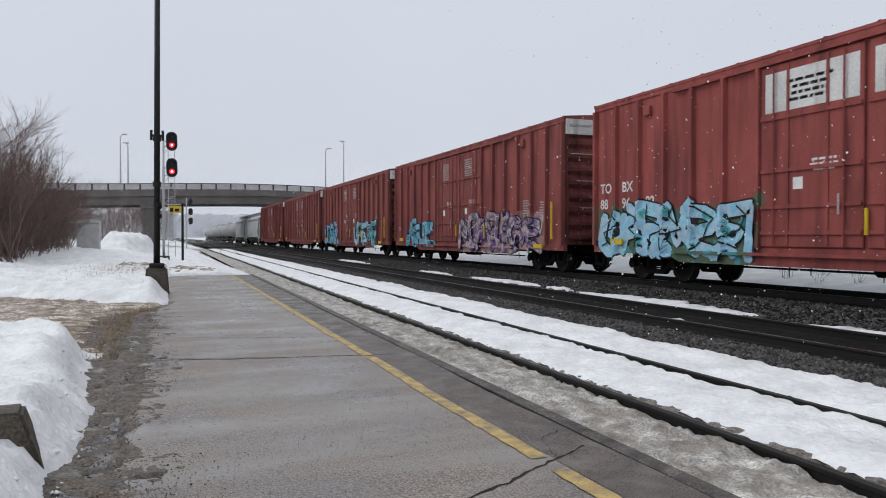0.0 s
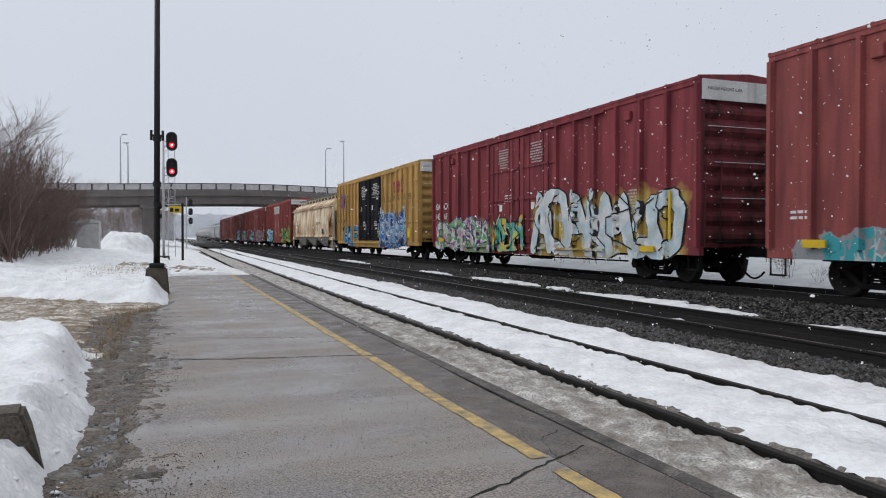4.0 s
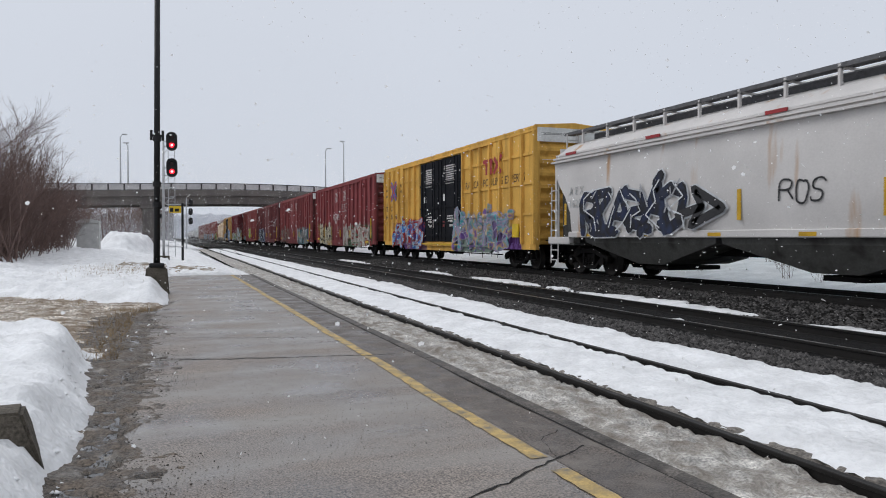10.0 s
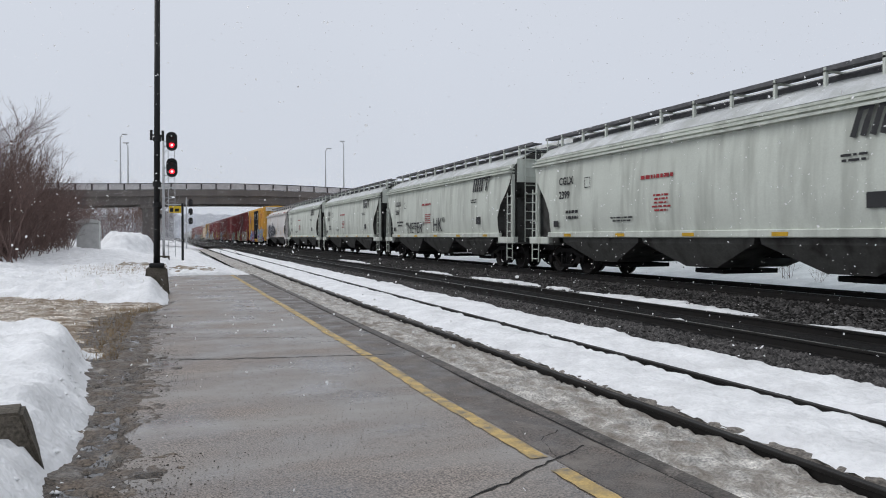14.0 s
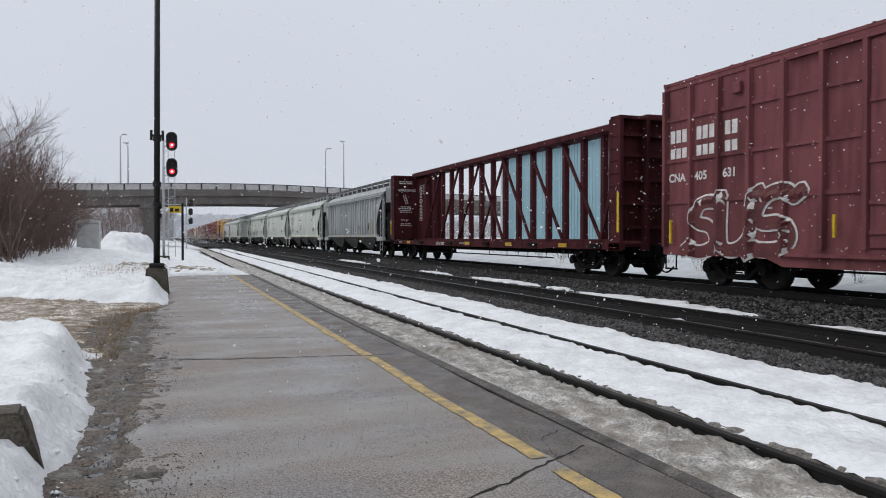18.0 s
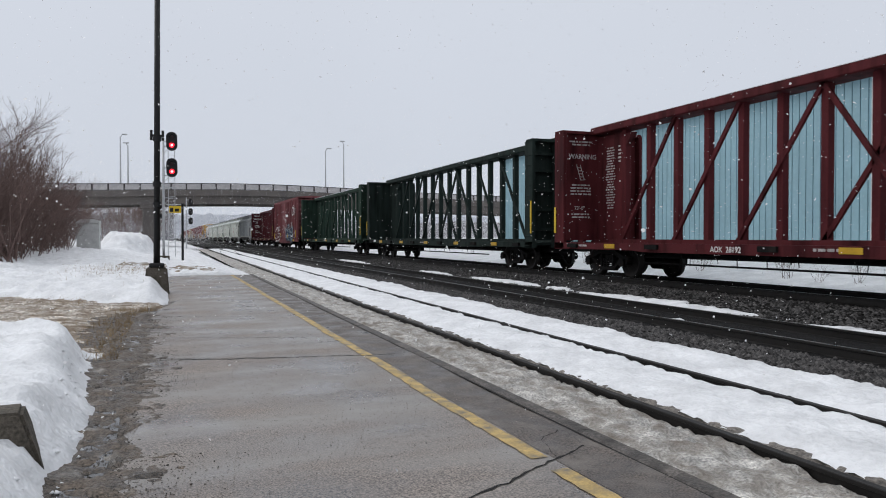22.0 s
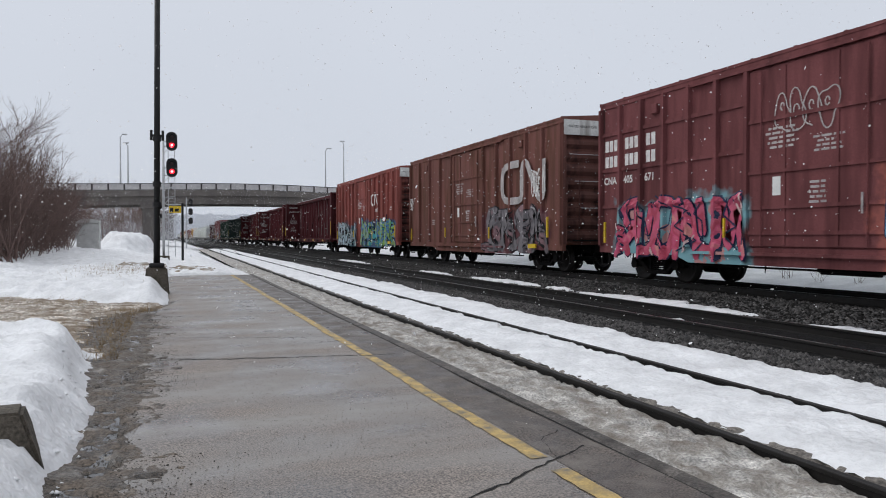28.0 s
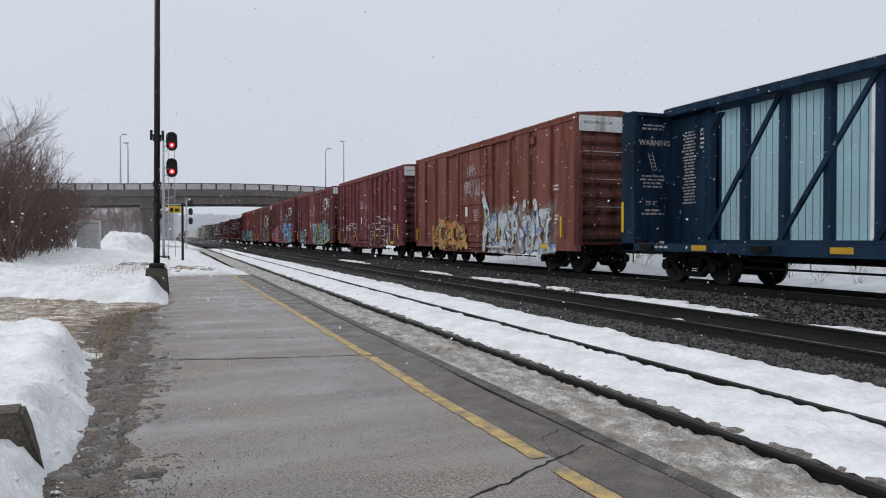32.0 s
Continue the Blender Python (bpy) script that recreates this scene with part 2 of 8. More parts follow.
def snow_height(x, y):
    """Ground height, with the ploughed banks beside the platform."""
    if x > 15.2:
        return 0.24 + rough(x, y, 0.05, 4.0, 2) + 0.85 * smooth01(16.6, 20.8, x + rough(x, y, 0.5, 3.0, 8)) + 0.10 * smooth01(40, 120, x)
    if x > 3.6 and y < 400:
        return -0.45
    d = left_edge(y) - x
    if y < 30.5 and d < -0.12:
        return -0.30
    if y >= 30.5:
        base = -0.06 + 0.22 * smooth01(30.5, 40, y) + 0.25 * smooth01(-2, -9, x)
        if x > -3:
            base *= smooth01(5.5, 2.0, x)
            base -= 0.2 * smooth01(2.0, 3.6, x)
    else:
        base = 0.0
    bank = 0.40 * smooth01(12.6, 10.6, y + 2.6 * smooth01(-1.5, -0.7, x) + rough(x, y, 0.5, 1.2, 3)) + 0.02
    bank += 0.36 * smooth01(16.4, 19.0, y + rough(x, y, 0.8, 1.5, 6) - 0.75 * max(0.0, -0.2 - x)) * smooth01(44, 26, y)
    bank += 0.30 * smooth01(20, 34, y) * smooth01(1, -6, x)
    bank -= 0.12 * smooth01(1.2, 0.0, abs(x + 3.4 + 0.10 * (y - 24))) * smooth01(23, 26, y) * smooth01(44, 38, y)
    reach = -0.10 + 0.18 * smooth01(6.5, 8.5, y) + 0.30 * smooth01(10.5, 12.5, y) * smooth01(18.0, 16.5, y)
    z = base + bank * smooth01(reach, reach + 0.45, d) if y < 30.5 else base + bank * 0.8
    lumps = smooth01(reach - 0.2, reach + 0.4, d if y < 30.5 else 9)
    z += (rough(x, y, 0.07, 0.7, 4) + rough(x, y, 0.075, 0.26, 14)) * lumps * (1.0 if y < 24 else 0.9) + rough(x, y, 0.05, 0.45, 15) * lumps * smooth01(18, 22, y)
    z -= 0.16 * smooth01(10.9, 11.8, y) * smooth01(18.0, 17.0, y - 0.75 * max(0.0, -0.2 - x))
    if d < reach:
        z -= 0.12
    z -= 0.11 * smooth01(0.75, 0.2, math.hypot(x + 0.8, (y - 5.0) / 0.8))
    z += 0.36 * smooth01(36, 48, y) * smooth01(62, 56, y) * smooth01(-0.6, -4.0, x)
    # heap ploughed up beside the line
    z += 1.42 * smooth01(1.0, 0.5, math.hypot((x + 2.7) / 2.5, (y - 63) / 6.0)) * (1 + rough(x, y, 0.25, 1.5, 8))
    return z


solid("ground", Geo().grid(spread(-7, 3.6, 0.08, 1800), [y for y in spread(3.5, 34, 0.09, 2500) if y <= 34] + steps(34, 76, 0.45)[1:] + [78, 82, 88, 98, 112, 132, 160, 200, 260, 350, 480, 700, 1000, 1500, 2500], snow_height), M_SNOW,
      "flat ground under old trampled snow", "ground", kind="structure", smooth=True)


# brown, thawing strip beside the platform and the gritty band of old snow
sheet("mud_strip", mat("wet_gritty_mud", (0.10, 0.080, 0.063), 0.45, var=0.45, scale=4, fine=45, bump=1.0, stain=(0.40, 0.38, 0.35), stain_at=0.70, stain_size=3.4, rough_var=0.3, depth=0.02, fine_var=0.8),
      "wet gravel and mud beside the platform edge", "mud", steps(0, 1, 1 / 52), steps(2.5, 18.5, 0.045),
      lambda x, y, u: -0.020 + 0.040 * smooth01(0.0, 0.62, u) - 0.06 * smooth01(15.0, 17.0, y) + rough(x, y, 0.028, 0.3, 5) + rough(x, y, 0.022, 0.07, 18) - 0.05 * smooth01(0.05, 0.0, u),
      lambda u, y: left_edge(y) + 0.88 - u * 1.52)
sheet("dirty_snow_band", mat("gritty_old_snow", (0.60, 0.55, 0.49), 0.7, var=0.3, scale=2.2, fine=24, bump=1.0, stain=(0.20, 0.145, 0.095), stain_at=0.48, stain_size=3.2, soft=0.16, depth=0.06, fine_var=0.8),
      "melting snow brown with grit and dead grass", "snow", steps(0, 1, 1 / 70), steps(8.6, 22.5, 0.10),
      lambda x, y, u: 0.05 * smooth01(0, 0.1, u) + 0.02 * u - 0.25 * (smooth01(9.2, 8.6, y) + smooth01(17.6, 18.6, y - 0.75 * max(0.0, -0.2 - x))) - 0.06 * smooth01(0.03, 0, u) + rough(x, y, 0.05, 0.6, 9) + rough(x, y, 0.035, 0.18, 10),
      lambda u, y: left_edge(y) - 0.10 + rough(3.0, y, 0.16, 0.5, 16) - u * 9)


thaw = steps(31.0, 38.5, 0.12)
sheet("thawed_patch", mat("thawing_soil", (0.24, 0.19, 0.135), 0.8, var=0.4, scale=3, fine=30, bump=1.0, stain=(0.55, 0.53, 0.5), stain_at=0.56, stain_size=2.5, depth=0.04, fine_var=0.6),
      "bare tan soil and weeds thawing out of snow", "soil", steps(-2.4, 2.6, 0.12), thaw,
      lambda x, y, u: snow_height(x, y) - 0.015 + rough(x, y, 0.10, 0.6, 19) - 0.15 * (smooth01(32.0, 31.0, y) + smooth01(36.5, 38.5, y) + smooth01(-1.6, -2.4, x) + smooth01(1.8, 2.6, x)))


# ---- platform ----
def edge(y):
    return 3.09 + 0.0105 * y


def line_x(y):
    return 2.31 + 0.0052 * y


platform_ys = steps(-6, 30.2, 0.2)
plat = Geo()
n_u = 20
for y in platform_ys:
    for i in range(n_u + 1):
        u = i / n_u
        a = left_edge(y) - 0.05 + 0.30 * smooth01(17.0, 15.0, y) + rough(1, y, 0.06, 0.6, 11)
        x = a + (edge(y) - 0.145 - a) * u
        plat.v.append((x, y, rough(x, y, 0.012, 2.5, 3) - (0.012 if i == n_u else 0) - (0.04 if i == 0 else 0)))
for j in range(len(platform_ys) - 1):
    for i in range(n_u):
        a = j * (n_u + 1) + i
        plat.f.append((a, a + 1, a + n_u + 2, a + n_u + 1))
# the slab has a skirt down to the ground
for row in (0, len(platform_ys) - 1):
    base = row * (n_u + 1)
    for i in range(n_u):
        q = len(plat.v)
        plat.v += [(plat.v[base + i][0], plat.v[base + i][1], -0.5), (plat.v[base + i + 1][0], plat.v[base + i + 1][1], -0.5)]
        plat.f.append((base + i, base + i + 1, q + 1, q))
solid("platform", plat, M_ASPHALT, "low asphalt station platform, wet and grey", "platform", kind="structure", smooth=True)

kerb = thing("platform_kerb", "worn grey concrete kerb along the platform edge", "kerb", kind="structure")
for a, b in zip(steps(-6, 30.2, 3.6)[:-1], steps(-6, 30.2, 3.6)[1:]):
    c = Geo()
    prof = lambda y, lift: [(edge(y) - 0.15, y, -0.42), (edge(y), y, -0.42), (edge(y), y, -0.005 + lift), (edge(y) - 0.02, y, 0.014 + lift), (edge(y) - 0.13, y, 0.014 + lift), (edge(y) - 0.15, y, -0.002 + lift)]
    lift = random.uniform(-0.004, 0.006)
    c.v = prof(a + 0.006, lift) + prof(b - 0.006, lift)
    c.f = [tuple(range(6)), tuple(range(6, 12))] + [(i, (i + 1) % 6, 6 + (i + 1) % 6, 6 + i) for i in range(6)]
    part("kerb_stone", c, M_CONCRETE, kerb)

# yellow safety line in worn lengths, broken at the joints of the slab
for a, b in ((3.0, 4.10), (4.36, 8.85), (8.93, 30.0)):
    ys = steps(a, b, 0.06)
    c = Geo()
    for y in ys:
        for side in (0, 1):
            c.v.append((line_x(y) + side * 0.13 + rough(side, y, 0.012, 0.16, 12), y, 0.006 + rough(line_x(y), y, 0.012, 2.5, 3)))
    c.f = [(2 * i, 2 * i + 1, 2 * i + 3, 2 * i + 2) for i in range(len(ys) - 1)]
    solid("safety_line", c, M_LINE, "worn yellow safety line painted on the asphalt", "line marking", kind="structure")


sheet("platform_border", mat("worn_dark_asphalt", (0.085, 0.070, 0.060), 0.5, var=0.4, scale=2.2, fine=70, bump=0.5, stain=(0.16, 0.14, 0.12), stain_at=0.6, stain_size=3, rough_var=0.25, depth=0.006, spec=0.5, fine_var=0.9),
      "dark worn asphalt between the yellow line and the kerb", "platform", steps(0, 1, 1 / 5), steps(2.6, 30, 0.2),
      lambda x, y, u: 0.003 + rough(x, y, 0.012, 2.5, 3), lambda u, y: line_x(y) + 0.15 + rough(4.0, y, 0.02, 0.3, 17) * (1 - u) + u * (edge(y) - 0.32 - line_x(y)))
M_PUDDLE = mat("meltwater", (0.045, 0.040, 0.036), 0.04, var=0.2, scale=4, fine=20, bump=0.02, rough_var=0.02, spec=0.5, depth=0.003)


sheet("meltwater", M_PUDDLE, "shallow meltwater lying in the muddy gutter", "puddle", steps(0, 1, 1 / 4), steps(4.3, 15.8, 0.5),
      lambda x, y, u: 0.001, lambda u, y: left_edge(y) + 0.0 + 0.04 * math.sin(y * 1.3) + u * 0.24)
def crack(points, width, seed):
    c = Geo()
    rnd = random.Random(seed)
    pts = []
    for (x0, y0), (x1, y1) in zip(points[:-1], points[1:]):
        n = max(2, int(math.hypot(x1 - x0, y1 - y0) / 0.07))
        for i in range(n):
            k = i / n
            pts.append((x0 + (x1 - x0) * k + rnd.uniform(-0.01, 0.01), y0 + (y1 - y0) * k + rnd.uniform(-0.02, 0.02)))
    for x, y in pts:
        w = width * rnd.uniform(0.3, 1.0)
        z = 0.0045 + rough(x, y, 0.012, 2.5, 3)
        c.v += [(x, y - w, z), (x, y + w, z)]
    c.f = [(2 * i, 2 * i + 2, 2 * i + 3, 2 * i + 1) for i in range(len(pts) - 1)]
    return c


M_CRACK = mat("open_crack", (0.018, 0.017, 0.016), 0.9, var=0.3)
CRACKS = [[(-0.1, 9.6), (0.9, 9.3), (1.7, 9.15), (2.85, 8.9)], [(-0.1, 9.72), (0.8, 9.42), (1.5, 9.2)], [(0.4, 3.9), (1.4, 3.72), (1.9, 3.95), (2.35, 4.22), (2.9, 4.55)], [(0.0, 14.8), (1.4, 14.3), (2.9, 13.9)],
          [(2.5, 4.3), (2.62, 4.75), (2.95, 5.0)], [(0.3, 11.5), (1.5, 11.1), (2.5, 11.0)]]
for i, pts in enumerate(CRACKS):
    solid("crack", crack(pts, 0.018 if i in (0, 2) else 0.009, i), M_CRACK, "ragged open crack across the asphalt", "crack", kind="structure")

solid("kerb_joint", Geo().add([(edge(2.6) - 0.17, 2.6, 0.008), (edge(2.6) - 0.151, 2.6, 0.008), (edge(30) - 0.151, 30, 0.008), (edge(30) - 0.17, 30, 0.008)], [(0, 1, 2, 3)]), M_CRACK, "dark open joint beside the kerb", "joint", kind="structure")
# grit and pebbles lying along the muddy side of the platform
grit = Geo()
rnd = random.Random(5)


def pebble(g, x, y, z, r, rnd):
    p = [(rnd.uniform(0.7, 1.2) * r * sx, rnd.uniform(0.7, 1.2) * r * sy, rnd.uniform(0.5, 0.9) * r * sz) for sx, sy, sz in ((1, 0, 0), (-1, 0, 0), (0, 1, 0), (0, -1, 0), (0, 0, 1), (0, 0, -1))]
    a = rnd.uniform(0, 6.3)
    ca, sa = math.cos(a), math.sin(a)
    t = rnd.uniform(-0.5, 0.5) * r
    v = [(x + ca * px - sa * py + t * (pz > 0), y + sa * px + ca * py, z + pz) for px, py, pz in p]
    return g.add(v, [(0, 2, 4), (2, 1, 4), (1, 3, 4), (3, 0, 4), (2, 0, 5), (1, 2, 5), (3, 1, 5), (0, 3, 5)])


for _ in range(17000):
    y = 3.0 + 12 * rnd.random() ** 1.4
    x = left_edge(y) + 0.15 + rnd.gauss(0, 0.34)
    loose = rnd.random() < 0.22
    if loose:
        x = rnd.uniform(-0.4, 2.9)
    pebble(grit, x, y, 0.003, rnd.uniform(0.0015, 0.0045 if loose else 0.0075) * (2.0 if rnd.random() < 0.025 else 1), rnd)
solid("grit", grit, mat("dark_grit", (0.075, 0.066, 0.056), 0.8, var=0.4, scale=20, island=0.75), "loose dark grit scattered over the asphalt", "gravel", kind="stuff")


pale = Geo()
for _ in range(9000):
    y = 3.0 + 9 * rnd.random() ** 1.5
    pebble(pale, rnd.uniform(-0.5, 2.9), y, 0.003, rnd.uniform(0.0018, 0.006), rnd)
solid("salt_grains", pale, mat("pale_grit", (0.30, 0.27, 0.24), 0.8, var=0.3, scale=20, island=0.6), "pale salt and stone grains on the asphalt", "gravel", kind="stuff")
# crumbled snow along the foot of the bank
clods = Geo()
for _ in range(220):
    y = 3.4 + 8.0 * rnd.random()
    x = left_edge(y) + 0.02 - 0.28 * smooth01(6.5, 8.5, y) - 0.5 * smooth01(9.5, 11.5, y) + rnd.gauss(-0.03, 0.05)
    pebble(clods, x, y, max(0.012, snow_height(x, y)), 0.006 + 0.022 * rnd.random() ** 3, rnd)
solid("snow_clods", clods, M_SNOW, "crumbled lumps of snow along the bank", "snow", kind="stuff", smooth=True)

# ---- tracks ----
def bend(points):
    """Rail profile along a polyline of (x, y, z of rail top)."""
    prof = [(-0.07, -0.17), (0.07, -0.17), (0.07, -0.158), (0.012, -0.135), (0.012, -0.04), (0.036, -0.03), (0.036, -0.004), (0.03, 0.0), (-0.03, 0.0), (-0.036, -0.004), (-0.036, -0.03), (-0.012, -0.04), (-0.012, -0.135), (-0.07, -0.158)]
    g = Geo()
    n = len(prof)
    for x, y, z in points:
        g.v += [(x + a, y, z + b) for a, b in prof]
    for j in range(len(points) - 1):
        g.f += [(j * n + i, j * n + (i + 1) % n, (j + 1) * n + (i + 1) % n, (j + 1) * n + i) for i in range(n)]
    g.f += [tuple(range(n)), tuple(range((len(points) - 1) * n, len(points) * n))]
    return g


def head(points, w=0.026):
    g = Geo()
    for x, y, z in points:
        g.v += [(x - w, y, z + 0.002), (x + w, y, z + 0.002)]
    g.f = [(2 * i, 2 * i + 1, 2 * i + 3, 2 * i + 2) for i in range(len(points) - 1)]
    return g


def railway(label, centre, z, y0, y1, polished):
    t = thing("railway_track", label, "track", kind="structure")
    for side in (-0.753, 0.753):
        pts = [(centre(y) + side, y, z) for y in (y0, 0, 40, 80, y1)]
        r = part("rail", bend(pts), M_RAIL, t)
        if polished:
            part("railhead", head(pts), M_RAILTOP, r, "worn bright running surface")
    return t


railway("rusty siding track half buried in snow", track1, Z1, -8, 96, False)
mid_track = railway("empty main track in dark ballast", track2, Z2, -8, 900, True)
far_track = railway("main track under the passing freight train", lambda y: TRACK3, Z3, -60, 900, True)
turnout = thing("turnout", "turnout where the siding joins the main track", "track", kind="structure")
for side in (-0.753, 0.753):
    pts = []
    for i in range(13):
        k = i / 12
        y = 66 + 62 * k
        pts.append((track1(y) + (track2(y) - track1(y)) * k * k * (3 - 2 * k) + side, y, Z1 + 0.004 + (Z2 - Z1) * k))
    part("rail", bend(pts), M_RAIL, turnout)

tie_mesh = bevelled(Geo().box(-1.3, 1.3, -0.115, 0.115, -0.16, 0.0), 0.012).mesh("tie", M_TIE)
for t, centre, z, a, b in ((mid_track, track2, Z2 - 0.168, 3, 62), (far_track, lambda y: TRACK3, Z3 - 0.168, 4, 62)):
    y = a
    while y < b:
        part("tie", tie_mesh, M_TIE, t, at=pose(centre(y) + random.uniform(-0.04, 0.04), y, z + random.uniform(-0.006, 0.008), 0, 0, random.uniform(-0.6, 0.6)))
        y += 0.56


def bed_height(x, y):
    pts = ((6.2, -0.20), (7.2, -0.10), (7.6, -0.075), (10.3, -0.07), (11.2, 0.0), (12.3, 0.125), (15.0, 0.13), (15.9, 0.05), (16.6, -0.1))
    d = x - 0.006 * y * (1 if x < 11 else 0)
    z = pts[-1][1]
    for (a, za), (b, zb) in zip(pts[:-1], pts[1:]):
        if a <= d <= b:
            z = za + (zb - za) * (d - a) / (b - a)
    return z


sheet("ballast_bed", M_BALLAST, "dark crushed stone ballast under the main tracks", "ballast", steps(6.2, 16.6, 0.16), steps(-8, 44, 0.2) + [50, 60, 80, 110, 160, 240, 400, 900],
      lambda x, y, u: bed_height(x, y) + rough(x, y, 0.03, 0.25, 21) * (1 if y < 45 else 0))

for label, centre, z in (("black oily stone between the main rails", track2, -0.045), ("black oily stone under the train", lambda y: TRACK3, 0.155)):
    sheet("oily_ballast", M_OILY, label, "ballast", steps(-1.05, 1.05, 0.15), steps(-8, 44, 0.25) + [60, 90, 150, 300, 900], lambda x, y, u: z + rough(x, y, 0.02, 0.2, 22) - 0.05 * smooth01(0.85, 1.05, abs(u)), lambda u, y: centre(y) + u)

stones = Geo()
rnd = random.Random(8)
for _ in range(36000):
    y = 4 + 40 * rnd.random() ** 1.7
    x = rnd.choice((rnd.uniform(6.8, 8.1), rnd.uniform(6.8, 8.0), rnd.uniform(9.9, 12.8), rnd.uniform(9.9, 12.8)))
    pebble(stones, x, y, bed_height(x, y) + 0.012, rnd.uniform(0.018, 0.050), rnd)
solid("ballast_stones", stones, M_STONE, "loose dark crushed stones", "gravel", kind="stuff")


# snow round the siding
def wavy(y, seed, amp=0.07):
    return rough(seed * 3.1, y, amp, 0.6, seed) + rough(seed, y, amp * 1.4, 2.7, seed + 1)


ys_snow = steps(1.0, 14, 0.05) + steps(14, 46, 0.14)[1:] + [50, 55, 60, 66, 72, 80, 90, 100]
sheet("snow_by_kerb", M_SLUSH, "grey slushy snow between platform and rail", "snow", steps(0, 1, 1 / 26), ys_snow,
      lambda x, y, u: -0.10 + 0.03 * math.sin(u * 3.1) - 0.02 * smooth01(0.7, 1.0, u) + rough(x, y, 0.035, 0.3, 31) + rough(x, y, 0.03, 0.1, 32),
      lambda u, y: edge(y) + (track1(y) - 0.785 - edge(y)) * u)
sheet("snow_between_rails", M_SNOW, "clean snow packed between the siding rails", "snow", steps(0, 1, 1 / 22), ys_snow,
      lambda x, y, u: Z1 + 0.01 + 0.05 * math.sin(u * 3.1) - 0.16 * smooth01(0.93, 1, u) - 0.03 * smooth01(0.08, 0, u) + rough(x, y, 0.035, 0.5, 33) + rough(x, y, 0.022, 0.16, 34),
      lambda u, y: track1(y) - 0.63 + wavy(y, 8, 0.03) * smooth01(0.3, 0.0, u) + u * 1.24 + wavy(y, 3, 0.06) * smooth01(0.7, 1.0, u))
sheet("melting_snow_edge", M_MELT, "grimy half-melted snow along the siding rail", "snow", steps(0, 1, 1 / 8), ys_snow,
      lambda x, y, u: Z1 - 0.05 + 0.04 * smooth01(0.0, 0.4, u) - 0.06 * smooth01(0.6, 1.0, u) + rough(x, y, 0.018, 0.12, 38),
      lambda u, y: track1(y) - 0.70 + u * 0.24)
sheet("snow_beside_siding", M_SNOW, "snow bank between siding and main track", "snow", steps(0, 1, 1 / 22), ys_snow,
      lambda x, y, u: Z1 + 0.005 + rough(x, y, 0.02, 0.16, 36) + 0.05 * math.sin(u * 3.1) - 0.14 * smooth01(0.8, 1, u) - 0.03 * smooth01(0.1, 0, u) + rough(x, y, 0.04, 0.5, 35),
      lambda u, y: track1(y) + 0.79 + u * (1.30 - 0.002 * y + wavy(y, 5, 0.10) * u))
sheet("siding_bed", M_BALLAST, "dark stone bed of the siding", "ballast", steps(3.0, 6.6, 0.3), ys_snow, lambda x, y, u: Z1 - 0.175 + rough(x, y, 0.02, 0.3, 37), lambda u, y: u + 0.0125 * y)


def patch(x0, x1, y0, y1, seed):
    """A thin ragged lens of snow lying along the ballast."""
    n, m = 60, 9
    g = Geo()
    for j in range(m):
        for i in range(n + 1):
            u, w = i / n, j / (m - 1)
            half = math.sin(math.pi * min(1, max(0, u))) ** 0.6
            cx = (x0 + x1) / 2 + rough(seed, u * 6, 0.12, 1, seed)
            x = cx + (w - 0.5) * (x1 - x0) * half * (0.75 + rough(u * 14, w * 2, 0.55, 1, seed + 2))
            y = y0 + (y1 - y0) * u
            g.v.append((x, y, bed_height(x, y) + 0.035 + 0.05 * half * math.sin(math.pi * w) + rough(x, y, 0.02, 0.2, 3) - (0.09 if w in (0, 1) else 0)))
    for j in range(m - 1):
        for i in range(n):
            a = j * (n + 1) + i
            g.f.append((a, a + 1, a + n + 2, a + n + 1))
    return g


for x0, x1, y0, y1, s in ((10.30, 11.25, 10.9, 17.5, 1), (10.7, 11.0, 17.8, 19.4, 2), (10.6, 11.25, 19.8, 25.4, 3), (10.0, 11.0, 4.8, 9.7, 4), (10.7, 11.0, 27, 31, 5), (8.75, 9.0, 10.6, 11.2, 6), (10.8, 11.2, 40, 48, 7)):
    solid("snow_patch", patch(x0, x1, y0, y1, s), M_SNOW, "thin leftover snow patch on dark ballast", "snow", kind="structure", smooth=True)


# ---- road bridge over the tracks ----
bridge = thing("road_bridge", "grey concrete road bridge over the tracks", "bridge")
BY = 118.0


def deck_z(x):
    return 7.68 + 0.72 * smooth01(-20, 14, x) - 0.55 * smooth01(14, 40, x) - 0.02 * max(0, x - 30)


def band(x0, x1, za, zb, y0, y1, step=4):
    g = Geo()
    xs = steps(x0, x1, step)
    for x in xs:
        for y in (y0, y1):
            for z in (za, zb):
                g.v.append((x, y, deck_z(x) + z))
    for i in range(len(xs) - 1):
        a, b = 4 * i, 4 * i + 4
        g.f += [(a, b, b + 1, a + 1), (a + 2, a + 3, b + 3, b + 2), (a + 1, b + 1, b + 3, a + 3), (a, a + 2, b + 2, b)]
    g.f += [(0, 1, 3, 2), tuple(4 * (len(xs) - 1) + k for k in (0, 2, 3, 1))]
    return g


